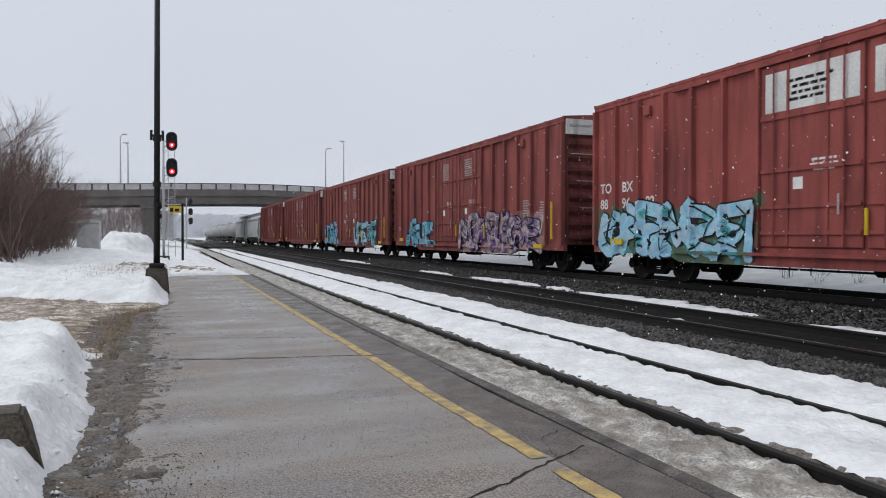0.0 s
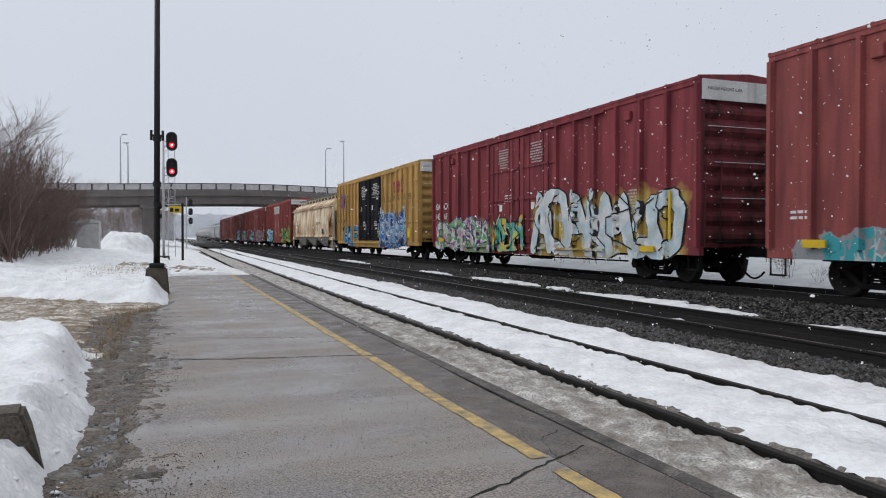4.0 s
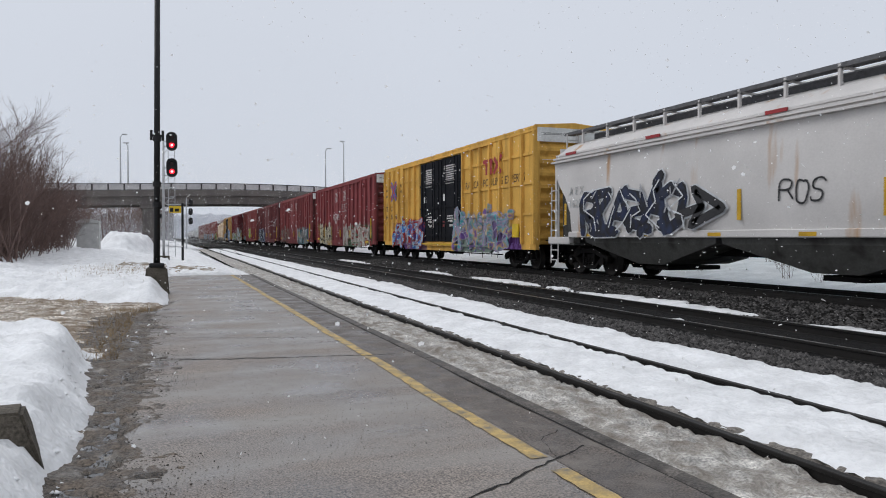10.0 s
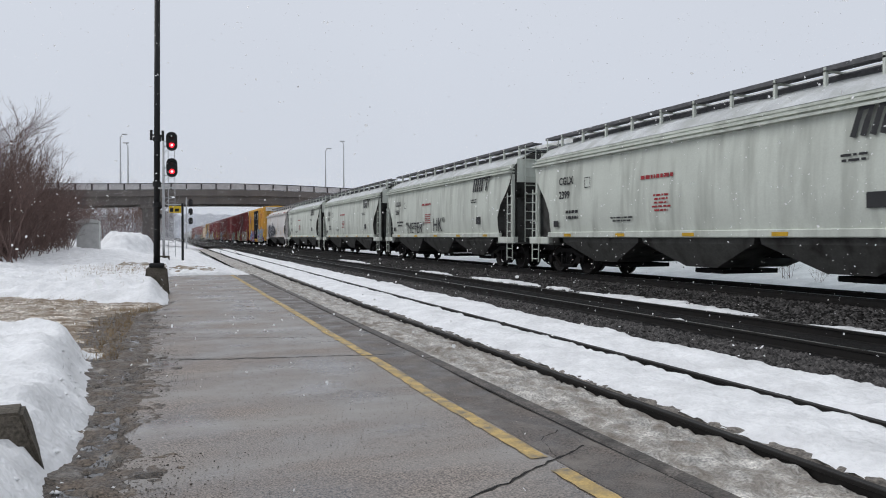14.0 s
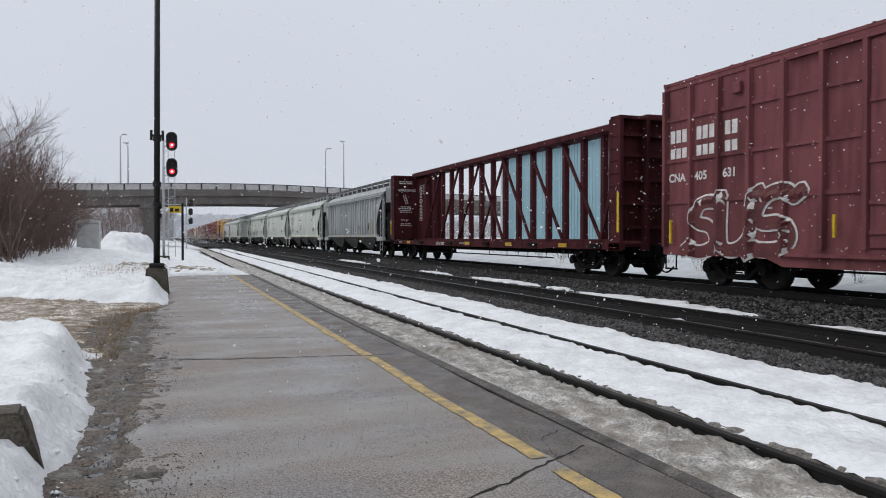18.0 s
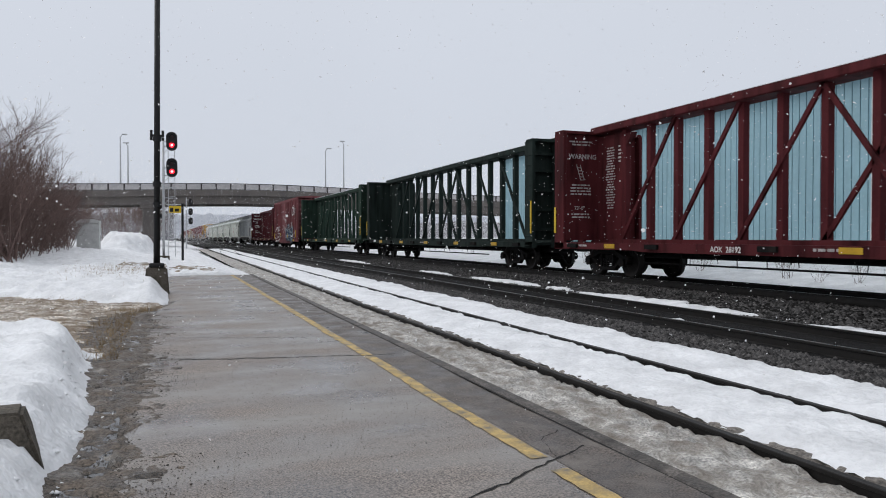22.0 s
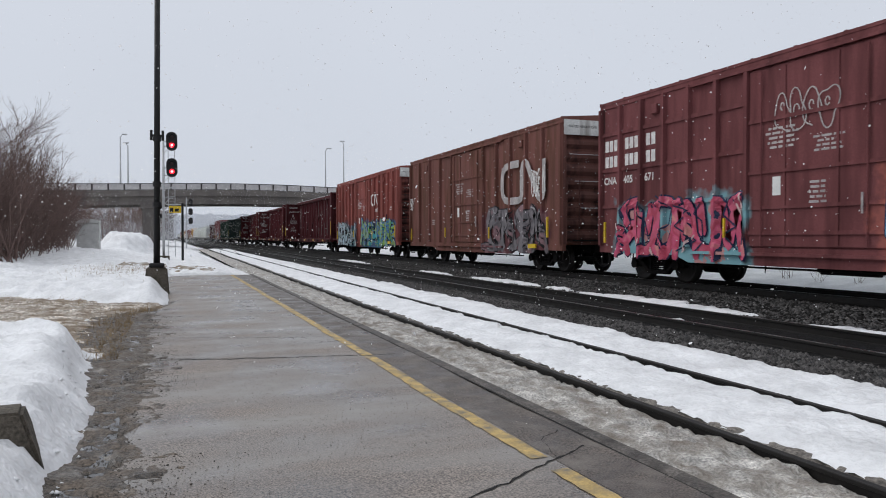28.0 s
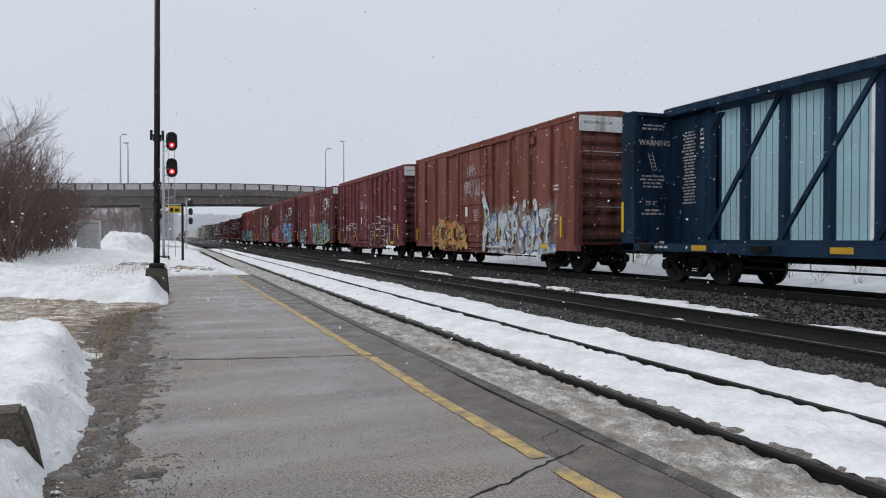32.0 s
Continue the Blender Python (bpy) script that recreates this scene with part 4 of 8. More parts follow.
def paint(name, base, dirt=(0.045, 0.03, 0.026), at=0.60, var=0.14, rough=0.5, tags=(), size=2.4, soft=0.14):
    """Weathered car paint with streaks, and spray-painted areas.
    tags: (y0, y1, z0, z1, scale, colours, outline, halo, seed) in the car's own metres."""
    base = tuple(min(0.85, q * 1.38) for q in base)
    m = mat(name, base, rough + 0.2, spec=0.08, var=var, scale=0.8, fine=26, bump=0.06, stain=dirt, stain_at=at, stain_scale=STREAK, stain_size=size, soft=soft)
    if not tags:
        return m
    nt = m.node_tree
    k = nt.links.new
    bsdf = nt.nodes["Principled BSDF"]
    colour = bsdf.inputs["Base Color"].links[0].from_socket
    co = nt.nodes.new("ShaderNodeTexCoord")
    sep = nt.nodes.new("ShaderNodeSeparateXYZ")
    k(co.outputs["Object"], sep.inputs[0])

    def op(kind, a, b=None):
        n = nt.nodes.new("ShaderNodeMath")
        n.operation = kind
        for i, q in enumerate((a, b)):
            if q is None:
                continue
            if isinstance(q, (int, float)):
                n.inputs[i].default_value = q
            else:
                k(q, n.inputs[i])
        return n.outputs[0]

    def blend(fac, a, rgb):
        n = nt.nodes.new("ShaderNodeMix")
        n.data_type = "RGBA"
        k(fac, n.inputs[0])
        k(a, n.inputs[6])
        if isinstance(rgb, tuple):
            n.inputs[7].default_value = (*rgb, 1)
        else:
            k(rgb, n.inputs[7])
        return n.outputs[2]

    def ramp01(value, a, b):
        n = nt.nodes.new("ShaderNodeMapRange")
        n.inputs["From Min"].default_value, n.inputs["From Max"].default_value = a, b
        k(value, n.inputs["Value"])
        return n.outputs["Result"]

    near = op("LESS_THAN", sep.outputs["X"], -1.3)
    for y0, y1, z0, z1, scale, colours, outline, halo, seed, *word in tags:
        if word:
            # a sprayed cloud behind separate letters
            if halo:
                puff = nt.nodes.new("ShaderNodeTexNoise")
                puff.inputs["Scale"].default_value, puff.inputs["Detail"].default_value = 1.7, 4
                shift = nt.nodes.new("ShaderNodeMapping")
                shift.inputs["Location"].default_value = (seed * 3.7, seed * 1.9, seed * 5.3)
                k(co.outputs["Object"], shift.inputs["Vector"])
                k(shift.outputs["Vector"], puff.inputs["Vector"])
                dy = op("MINIMUM", op("SUBTRACT", sep.outputs["Y"], y0), op("SUBTRACT", y1, sep.outputs["Y"]))
                dz = op("MINIMUM", op("SUBTRACT", sep.outputs["Z"], z0 - 0.5), op("SUBTRACT", z1, sep.outputs["Z"]))
                d = op("ADD", op("MINIMUM", dy, dz), op("MULTIPLY", op("SUBTRACT", puff.outputs["Fac"], 0.5), 1.3))
                colour = blend(op("MULTIPLY", op("MULTIPLY", ramp01(d, -0.12, 0.16), near), 0.8), colour, halo)
                colour = blend(op("MULTIPLY", op("MULTIPLY", ramp01(d, 0.2, 0.32), near), op("MULTIPLY", op("GREATER_THAN", puff.outputs["Fac"], 0.53), 0.8)), colour, colours[-1])
            continue
        scale *= 1.55
        # letters stand side by side: one wobbling cell for each
        wob = nt.nodes.new("ShaderNodeTexNoise")
        wob.inputs["Scale"].default_value, wob.inputs["Detail"].default_value = 1.1 * scale, 1.5
        mp = nt.nodes.new("ShaderNodeMapping")
        mp.inputs["Location"].default_value = (seed * 3.7, seed * 1.9, seed * 5.3)
        k(co.outputs["Object"], mp.inputs["Vector"])
        k(mp.outputs["Vector"], wob.inputs["Vector"])
        warp = nt.nodes.new("ShaderNodeMix")
        warp.data_type = "VECTOR"
        warp.inputs[0].default_value = 0.42 / scale
        k(mp.outputs["Vector"], warp.inputs[4])
        k(wob.outputs["Color"], warp.inputs[5])
        flat = nt.nodes.new("ShaderNodeVectorMath")
        flat.operation = "MULTIPLY"
        flat.inputs[1].default_value = (0.0, 1.5 * scale, 0.75 * scale)
        k(warp.outputs[1], flat.inputs[0])
        cell, rim = nt.nodes.new("ShaderNodeTexVoronoi"), nt.nodes.new("ShaderNodeTexVoronoi")
        rim.feature = "DISTANCE_TO_EDGE"
        for n in (cell, rim):
            n.inputs["Scale"].default_value, n.inputs["Randomness"].default_value = 1.0, 0.85
            k(flat.outputs[0], n.inputs["Vector"])
        cr = nt.nodes.new("ShaderNodeValToRGB")
        cr.color_ramp.interpolation = "CONSTANT"
        while len(cr.color_ramp.elements) > 1:
            cr.color_ramp.elements.remove(cr.color_ramp.elements[-1])
        for i, c in enumerate(colours):
            e = cr.color_ramp.elements[0] if i == 0 else cr.color_ramp.elements.new(i / len(colours))
            e.position, e.color = i / len(colours), (*c, 1)
        # shading inside the letters runs up and down
        grad = nt.nodes.new("ShaderNodeTexNoise")
        grad.inputs["Scale"].default_value = 2.1
        k(mp.outputs["Vector"], grad.inputs["Vector"])
        sepc = nt.nodes.new("ShaderNodeSeparateColor")
        k(cell.outputs["Color"], sepc.inputs[0])
        k(op("FRACT", op("ADD", op("MULTIPLY", sepc.outputs[0], 0.75), op("MULTIPLY", grad.outputs["Fac"], 0.5))), cr.inputs["Fac"])
        edge_n = nt.nodes.new("ShaderNodeTexNoise")
        edge_n.inputs["Scale"].default_value, edge_n.inputs["Detail"].default_value = 2.4, 3
        k(mp.outputs["Vector"], edge_n.inputs["Vector"])
        dy = op("MINIMUM", op("SUBTRACT", sep.outputs["Y"], y0), op("SUBTRACT", y1, sep.outputs["Y"]))
        dz = op("MINIMUM", op("SUBTRACT", sep.outputs["Z"], z0 - 0.5), op("SUBTRACT", z1, sep.outputs["Z"]))
        d = op("ADD", op("MINIMUM", dy, dz), op("MULTIPLY", op("SUBTRACT", edge_n.outputs["Fac"], 0.62), 1.1))
        inside = op("MULTIPLY", ramp01(d, 0.0, 0.05), near)
        if halo:
            around = op("MULTIPLY", op("MULTIPLY", ramp01(d, -0.32, 0.0), near), 0.85)
            colour = blend(around, colour, halo)
        colour = blend(inside, colour, cr.outputs["Color"])
        # thin highlights along one side of the strokes
        fine = nt.nodes.new("ShaderNodeTexVoronoi")
        fine.feature = "DISTANCE_TO_EDGE"
        fine.inputs["Scale"].default_value, fine.inputs["Randomness"].default_value = 2.1, 1.0
        k(flat.outputs[0], fine.inputs["Vector"])
        glint = op("MULTIPLY", inside, op("SUBTRACT", 1.0, ramp01(fine.outputs["Distance"], 0.035, 0.06)))
        lo, hi = min(colours, key=sum), max(colours, key=sum)
        colour = blend(op("MULTIPLY", glint, op("GREATER_THAN", grad.outputs["Fac"], 0.52)), colour, tuple(min(0.8, q * 1.5 + 0.05) for q in hi))
        colour = blend(op("MULTIPLY", glint, op("LESS_THAN", grad.outputs["Fac"], 0.42)), colour, tuple(q * 0.7 for q in lo))
        line = op("MULTIPLY", inside, op("SUBTRACT", 1.0, ramp01(rim.outputs["Distance"], 0.028, 0.048)))
        colour = blend(line, colour, outline)
        ring = op("MULTIPLY", inside, op("SUBTRACT", 1.0, ramp01(d, 0.07, 0.10)))
        colour = blend(ring, colour, outline)
    k(colour, bsdf.inputs["Base Color"])
    return m


WHT, BLK, NAVY, SKY, TEAL, GRN = (0.62, 0.63, 0.63), (0.012, 0.012, 0.014), (0.012, 0.02, 0.06), (0.25, 0.5, 0.68), (0.06, 0.32, 0.36), (0.06, 0.28, 0.10)
PINK, PURP, YELL, ORNG, GREY, CREAM, BLUE = (0.55, 0.09, 0.18), (0.14, 0.07, 0.24), (0.62, 0.5, 0.05), (0.55, 0.16, 0.03), (0.27, 0.28, 0.29), (0.55, 0.5, 0.36), (0.03, 0.17, 0.5)
LIME, LILAC, REDD, PALEB = (0.3, 0.45, 0.08), (0.36, 0.24, 0.36), (0.35, 0.03, 0.03), (0.42, 0.55, 0.62)

M_LETTER = mat("white_lettering", (0.66, 0.64, 0.62), 0.6, var=0.2, scale=4, fine=40)
M_FADED = mat("faded_white_paint", (0.40, 0.37, 0.36), 0.6, var=0.3, scale=3, fine=30)
M_FAINT = mat("faint_print", (0.26, 0.20, 0.19), 0.6, var=0.3, scale=4)
M_DARKLETTER = mat("dark_lettering", (0.03, 0.03, 0.032), 0.6, var=0.2)
M_BROWNLETTER = mat("brown_lettering", (0.09, 0.05, 0.02), 0.6, var=0.2)
M_REDLETTER = mat("red_lettering", (0.30, 0.03, 0.035), 0.6, var=0.2)
M_BLUELETTER = mat("blue_shape", (0.03, 0.12, 0.40), 0.6, var=0.2)
M_ROOFSNOW = mat("thin_snow_cover", (0.74, 0.75, 0.77), 0.65, var=0.12, scale=1.5, fine=20, bump=0.3, depth=0.02)
M_ENDWHITE = mat("white_end_panel", (0.62, 0.62, 0.60), 0.6, var=0.18, scale=1.5, fine=20, stain=(0.2, 0.16, 0.13), stain_at=0.64, stain_scale=STREAK)


def lathe(profile, n=24):
    """Turned about the x axis: profile of (x, radius)."""
    g = Geo()
    for x, r in profile:
        for i in range(n):
            a = 2 * math.pi * i / n
            g.v.append((x, r * math.cos(a), r * math.sin(a)))
    for j in range(len(profile) - 1):
        g.f += [(j * n + i, j * n + (i + 1) % n, (j + 1) * n + (i + 1) % n, (j + 1) * n + i) for i in range(n)]
    g.f += [tuple(range(n)), tuple(range((len(profile) - 1) * n, len(profile) * n))]
    return g


WHEEL = lathe([(-0.07, 0.10), (-0.07, 0.2), (-0.03, 0.26), (-0.035, 0.38), (-0.07, 0.40), (-0.07, 0.452), (0.05, 0.457), (0.06, 0.485), (0.085, 0.485), (0.085, 0.38), (0.03, 0.36), (0.03, 0.2), (0.08, 0.12)], 22).mesh("wheel", M_WHEEL, True)
AXLE = Geo().tube((-1.02, 0, 0), (1.02, 0, 0), 0.085, 0.085, 10).mesh("axle", M_WHEEL, True)
frame_geo = Geo()
frame_geo.prism([(-1.08, 0.40), (-1.12, 0.60), (-0.86, 0.66), (-0.42, 0.84), (0.42, 0.84), (0.86, 0.66), (1.12, 0.60), (1.08, 0.40), (0.98, 0.38), (0.90, 0.52), (0.74, 0.54), (0.38, 0.70), (-0.38, 0.70), (-0.74, 0.54), (-0.90, 0.52), (-0.98, 0.38)], 0, -0.09, 0.09)
frame_geo.prism([(-0.80, 0.53), (-0.40, 0.20), (0.40, 0.20), (0.80, 0.53), (0.66, 0.56), (0.34, 0.30), (-0.34, 0.30), (-0.66, 0.56)], 0, -0.08, 0.08)
for s in (-1, 1):
    frame_geo.box(-0.07, 0.07, s * 0.30 - 0.05, s * 0.30 + 0.05, 0.28, 0.72)
SIDEFRAME = bevelled(frame_geo, 0.012).mesh("side_frame", M_UNDER)
SPRING = Geo()
for s in (-0.16, 0.0, 0.16):
    for i in range(5):
        SPRING.tube((0, s, 0.30 + i * 0.055), (0, s, 0.335 + i * 0.055), 0.07, 0.07, 8)
SPRING = SPRING.mesh("spring", M_UNDER)
CAP = Geo().tube((-0.06, 0, 0), (0.06, 0, 0), 0.13, 0.10, 12).mesh("bearing_cap", M_UNDER)
BOLSTER = bevelled(Geo().box(-1.0, 1.0, -0.2, 0.2, 0.48, 0.70), 0.03).mesh("truck", M_UNDER)
HOSE = Geo()
for i in range(8):
    a, b = i / 8, (i + 1) / 8
    q = lambda k: (-0.25 + 0.1 * k, -0.75 * k, 0.62 - 0.42 * math.sin(math.pi * k * 0.8))
    HOSE.tube(q(a), q(b), 0.025, 0.025, 6, caps=False)
HOSE = HOSE.mesh("air_hose", M_UNDER)
COUPLER = bevelled(Geo().box(-0.16, 0.16, -0.25, 0.62, 0.72, 0.98).box(-0.13, 0.13, 0.62, 0.98, 0.70, 1.0).box(-0.02, 0.17, 0.98, 1.16, 0.70, 1.0), 0.02).mesh("coupler", M_UNDER)


def truck(parent, y):
    b = part("truck", BOLSTER, M_UNDER, parent, at=pose(0, y, 0))
    for s in (-1, 1):
        part("side_frame", SIDEFRAME, M_UNDER, b, at=pose(s * 1.0, 0, 0))
        part("spring", SPRING, M_UNDER, b, at=pose(s * 1.0, 0, 0))
        for d in (-0.89, 0.89):
            part("bearing_cap", CAP, M_UNDER, b, at=pose(s * 1.12, d, 0.46))
    for d in (-0.89, 0.89):
        part("axle", AXLE, M_WHEEL, b, at=pose(0, d, 0.457))
        part("wheel", WHEEL, M_WHEEL, b, at=pose(-0.755, d, 0.457))
        part("wheel", WHEEL, M_WHEEL, b, at=pose(0.755, d, 0.457, 0, 0, 180))


def running_gear(t, h, inset):
    for y in (-h + inset, h - inset):
        truck(t, y)
    part("coupler", COUPLER, M_UNDER, t, at=pose(0, h, 0))
    part("coupler", COUPLER, M_UNDER, t, at=pose(0, -h, 0, 0, 0, 180))
    part("air_hose", HOSE, M_UNDER, t, at=pose(-0.1, -h, 0))


def add_car(name, label, category, front, length):
    t = thing(name, label, category, group="cars of the freight train")
    CARS.append((t, front - length / 2))
    return t


FONTS = {}


def lettering(s, size, bold=0.0):
    """Flat triangles of a line of built-in lettering."""
    key = (s, size, bold)
    if key not in FONTS:
        cu = bpy.data.curves.new("lettering", "FONT")
        cu.body, cu.size, cu.offset, cu.resolution_u = s, size, bold, 3
        ob = bpy.data.objects.new("lettering", cu)
        me = bpy.data.meshes.new_from_object(ob)
        FONTS[key] = ([tuple(v.co) for v in me.vertices], [tuple(p.vertices) for p in me.polygons])
        bpy.data.objects.remove(ob)
        bpy.data.meshes.remove(me)
        bpy.data.curves.remove(cu)
    return FONTS[key]


class Panel:
    """A drawing surface: u runs to the reader's right, v up. Maps (u, v) to the car's space."""

    def __init__(self, t, place):
        self.t, self.place = t, place

    def draw(self, name, pts, faces, material, label="", lift=0.0):
        g = Geo()
        g.v = [self.place(u, v, lift) for u, v in pts]
        g.f = list(faces)
        return part(name, g, material, self.t, label)

    def text(self, s, u, v, size, material, bold=0.0, name="lettering"):
        vs, fs = lettering(s, size, bold)
        return self.draw(name, [(u + a[0], v + a[1]) for a in vs], fs, material)

    def bars(self, u, v, w, rows, pitch, material, seed=0, name="lettering"):
        """Lines of small print, as bars."""
        rnd = random.Random(seed)
        pts, faces = [], []
        for r in range(rows):
            a = u + (w - w * rnd.uniform(0.6, 1.0)) / 2
            end = u + w - (a - u)
            while a < end:
                b = min(end, a + rnd.uniform(0.06, 0.24))
                n = len(pts)
                z = v - r * pitch
                pts += [(a, z), (b, z), (b, z + pitch * 0.5), (a, z + pitch * 0.5)]
                faces.append((n, n + 1, n + 2, n + 3))
                a = b + 0.04
        return self.draw(name, pts, faces, material)

    def ribbon(self, path, width, material, name="marking", label="", lift=0.0):
        """A line of constant width along a polyline."""
        pts, faces = [], []
        P = [Vector(p) for p in path]
        for i, p in enumerate(P):
            a = (P[min(i + 1, len(P) - 1)] - P[max(i - 1, 0)]).normalized()
            n = Vector((-a.y, a.x)) * width / 2
            pts += [tuple(p + n), tuple(p - n)]
        faces = [(2 * i, 2 * i + 1, 2 * i + 3, 2 * i + 2) for i in range(len(P) - 1)]
        return self.draw(name, pts, faces, material, label, lift)

    def scrawl(self, u, v, w, h, letters, width, material, seed, name="graffiti"):
        """A looping hand-sprayed line."""
        rnd = random.Random(seed)
        g_pts, g_faces = [], []
        step = w / letters

        def stroke(path):
            for j, p in enumerate(path):
                a = path[min(j + 1, len(path) - 1)] - path[max(j - 1, 0)]
                a = a.normalized() if a.length > 1e-5 else Vector((1, 0))
                n = Vector((-a.y, a.x)) * width / 2
                g_pts.extend([tuple(p + n), tuple(p - n)])
                if j:
                    m = len(g_pts)
                    g_faces.append((m - 4, m - 3, m - 1, m - 2))
        for i in range(letters):
            c = Vector((u + step * (i + 0.5), v + h / 2))
            ph, k2, k3 = rnd.uniform(0, 6.3), rnd.uniform(0.05, 0.22), rnd.uniform(0.05, 0.2)
            rx, rz = step * rnd.uniform(0.5, 0.62), h / 2 * rnd.uniform(0.85, 1.1)
            loop = []
            for q in range(29):
                a = 2 * math.pi * q / 28
                r = 1 + k2 * math.sin(2 * a + ph) + k3 * math.sin(3 * a - ph)
                loop.append(c + Vector((rx * r * math.cos(a), rz * r * math.sin(a))))
            stroke(loop if rnd.random() < 0.6 else loop[: rnd.randint(18, 25)])
            if rnd.random() < 0.75:
                s0 = rnd.uniform(0.2, 0.4)
                o = Vector((rnd.uniform(-0.1, 0.1) * step, rnd.uniform(-0.05, 0.2) * h))
                stroke([c + o + Vector((rx * s0 * math.cos(2 * math.pi * q / 12), rz * s0 * math.sin(2 * math.pi * q / 12))) for q in range(rnd.randint(8, 13))])
            else:
                x0 = c.x + rnd.uniform(-0.2, 0.2) * step
                stroke([Vector((x0, v + h * 0.1)), Vector((x0 + 0.1 * step, v + h * 0.5)), Vector((x0 - 0.05 * step, v + h * 0.95))])
        return self.draw(name, g_pts, g_faces, material, "looping sprayed outline letters", 0.09)


def side_panel(t, h, x=-SIDE):
    return Panel(t, lambda u, v, lift: (x - 0.006 - lift, h - u, v))


def worm(pan, u, v, s, material, label="white bent ribbon emblem"):
    path = [(0.86, 1.0), (0.36, 1.0), (0.16, 0.95), (0.04, 0.82), (0.0, 0.62), (0.0, 0.38), (0.04, 0.18), (0.16, 0.05), (0.36, 0.0), (0.84, 0.0), (0.97, 0.05), (1.0, 0.18), (1.0, 0.8), (1.04, 0.94), (1.14, 1.0), (1.26, 0.95), (1.76, 0.06), (1.86, 0.0), (1.96, 0.05), (2.0, 0.18), (2.0, 1.0)]
    return pan.ribbon([(u + a * s * 1.2, v + b * s) for a, b in path], 0.2 * s, material, "emblem", label, 0.088)


# hand-drawn letter strokes: pairs of eighths across and up
STROKES = {"A": "00 48 80|13 73", "B": "00 08 58 76 54 04|54 82 70 00", "C": "86 68 28 06 02 20 60 82", "D": "00 08 58 85 83 50 00", "E": "80 00 08 88|04 64", "F": "00 08 88|04 64", "G": "86 68 28 06 02 20 60 82 84 44",
           "H": "00 08|80 88|04 84", "I": "40 48", "J": "88 82 60 20 03", "K": "00 08|88 04 80", "L": "08 00 80", "M": "00 08 43 88 80", "N": "00 08 80 88", "O": "48 18 05 03 10 70 83 85 78 48", "P": "00 08 68 86 64 04",
           "R": "00 08 68 86 64 04|44 80", "S": "87 68 18 06 14 64 82 60 10 01", "T": "08 88|40 48", "U": "08 02 20 60 82 88", "W": "08 20 45 60 88", "Y": "08 44 88|44 40", "Z": "08 88 00 80"}
RIBS = {}


def spray(name, colours):
    """Sprayed enamel that fades between a few colours."""
    m = mat(name, colours[0], 0.5, var=0.15, scale=2, fine=30, bump=0.03)
    nt = m.node_tree
    mx = [n for n in nt.nodes if n.type == "MIX"][0]
    co = [n for n in nt.nodes if n.type == "TEX_COORD"][0]
    n = nt.nodes.new("ShaderNodeTexNoise")
    n.inputs["Scale"].default_value, n.inputs["Detail"].default_value = 1.9, 2
    cr = nt.nodes.new("ShaderNodeValToRGB")
    while len(cr.color_ramp.elements) > 1:
        cr.color_ramp.elements.remove(cr.color_ramp.elements[-1])
    for i, c in enumerate(colours):
        q = 0.34 + 0.32 * i / max(1, len(colours) - 1)
        e = cr.color_ramp.elements[0] if i == 0 else cr.color_ramp.elements.new(q)
        e.position, e.color = q, (*c, 1)
    nt.links.new(co.outputs["Object"], n.inputs["Vector"])
    nt.links.new(n.outputs["Fac"], cr.inputs["Fac"])
    nt.links.new(cr.outputs["Color"], mx.inputs[6])
    return m


def rounded(path, times=2):
    """Corners cut so that a stroke runs in curves."""
    for _ in range(times):
        out = [path[0]]
        for a, b in zip(path[:-1], path[1:]):
            out += [a * 0.75 + b * 0.25, a * 0.25 + b * 0.75]
        path = out + [path[-1]]
    return path


def relief(t, u, v):
    """How far posts, beams and doors stand out from the side sheet."""
    posts, beams, doors = RIBS.get(t.name, ((), (), ()))
    for a, b in doors:
        if a - 0.02 < u < b + 0.02:
            return 0.105
    out = 0.045 if any(abs(v - z) < 0.06 for z in beams) else 0.0
    for q in posts:
        d = abs(u - q)
        if d < 0.1:
            out = max(out, 0.117 * min(1.0, (0.1 - d) / 0.04))
    return out


def stroke_mesh(pan, paths, width, base):
    """Bands of one width that follow the ribs of the side."""
    g = Geo()
    for k, path in enumerate(paths):
        fine = []
        for a, b in zip(path[:-1], path[1:]):
            n = max(1, int((b - a).length / 0.05))
            fine += [a + (b - a) * i / n for i in range(n)]
        fine.append(path[-1])
        ends = ((fine[0] - fine[1]).normalized() * width * 0.4, (fine[-1] - fine[-2]).normalized() * width * 0.4)
        fine = [fine[0] + ends[0]] + fine + [fine[-1] + ends[1]]
        m = len(g.v)
        for i, p in enumerate(fine):
            a = fine[min(i + 2, len(fine) - 1)] - fine[max(i - 2, 0)]
            a = a.normalized() if a.length > 1e-6 else Vector((1, 0))
            w = width * (0.55 if i in (0, len(fine) - 1) else 1)
            for s in (-0.5, -0.17, 0.17, 0.5):
                q = p + Vector((-a.y, a.x)) * w * s
                q.y = max(q.y, 0.62)
                g.v.append(pan.place(q.x, q.y, relief(pan.t, q.x, q.y) + base + k * 0.0004))
        g.f += [(m + 4 * i + j, m + 4 * i + j + 1, m + 4 * i + j + 5, m + 4 * i + j + 4) for i in range(len(fine) - 1) for j in range(3)]
    return g


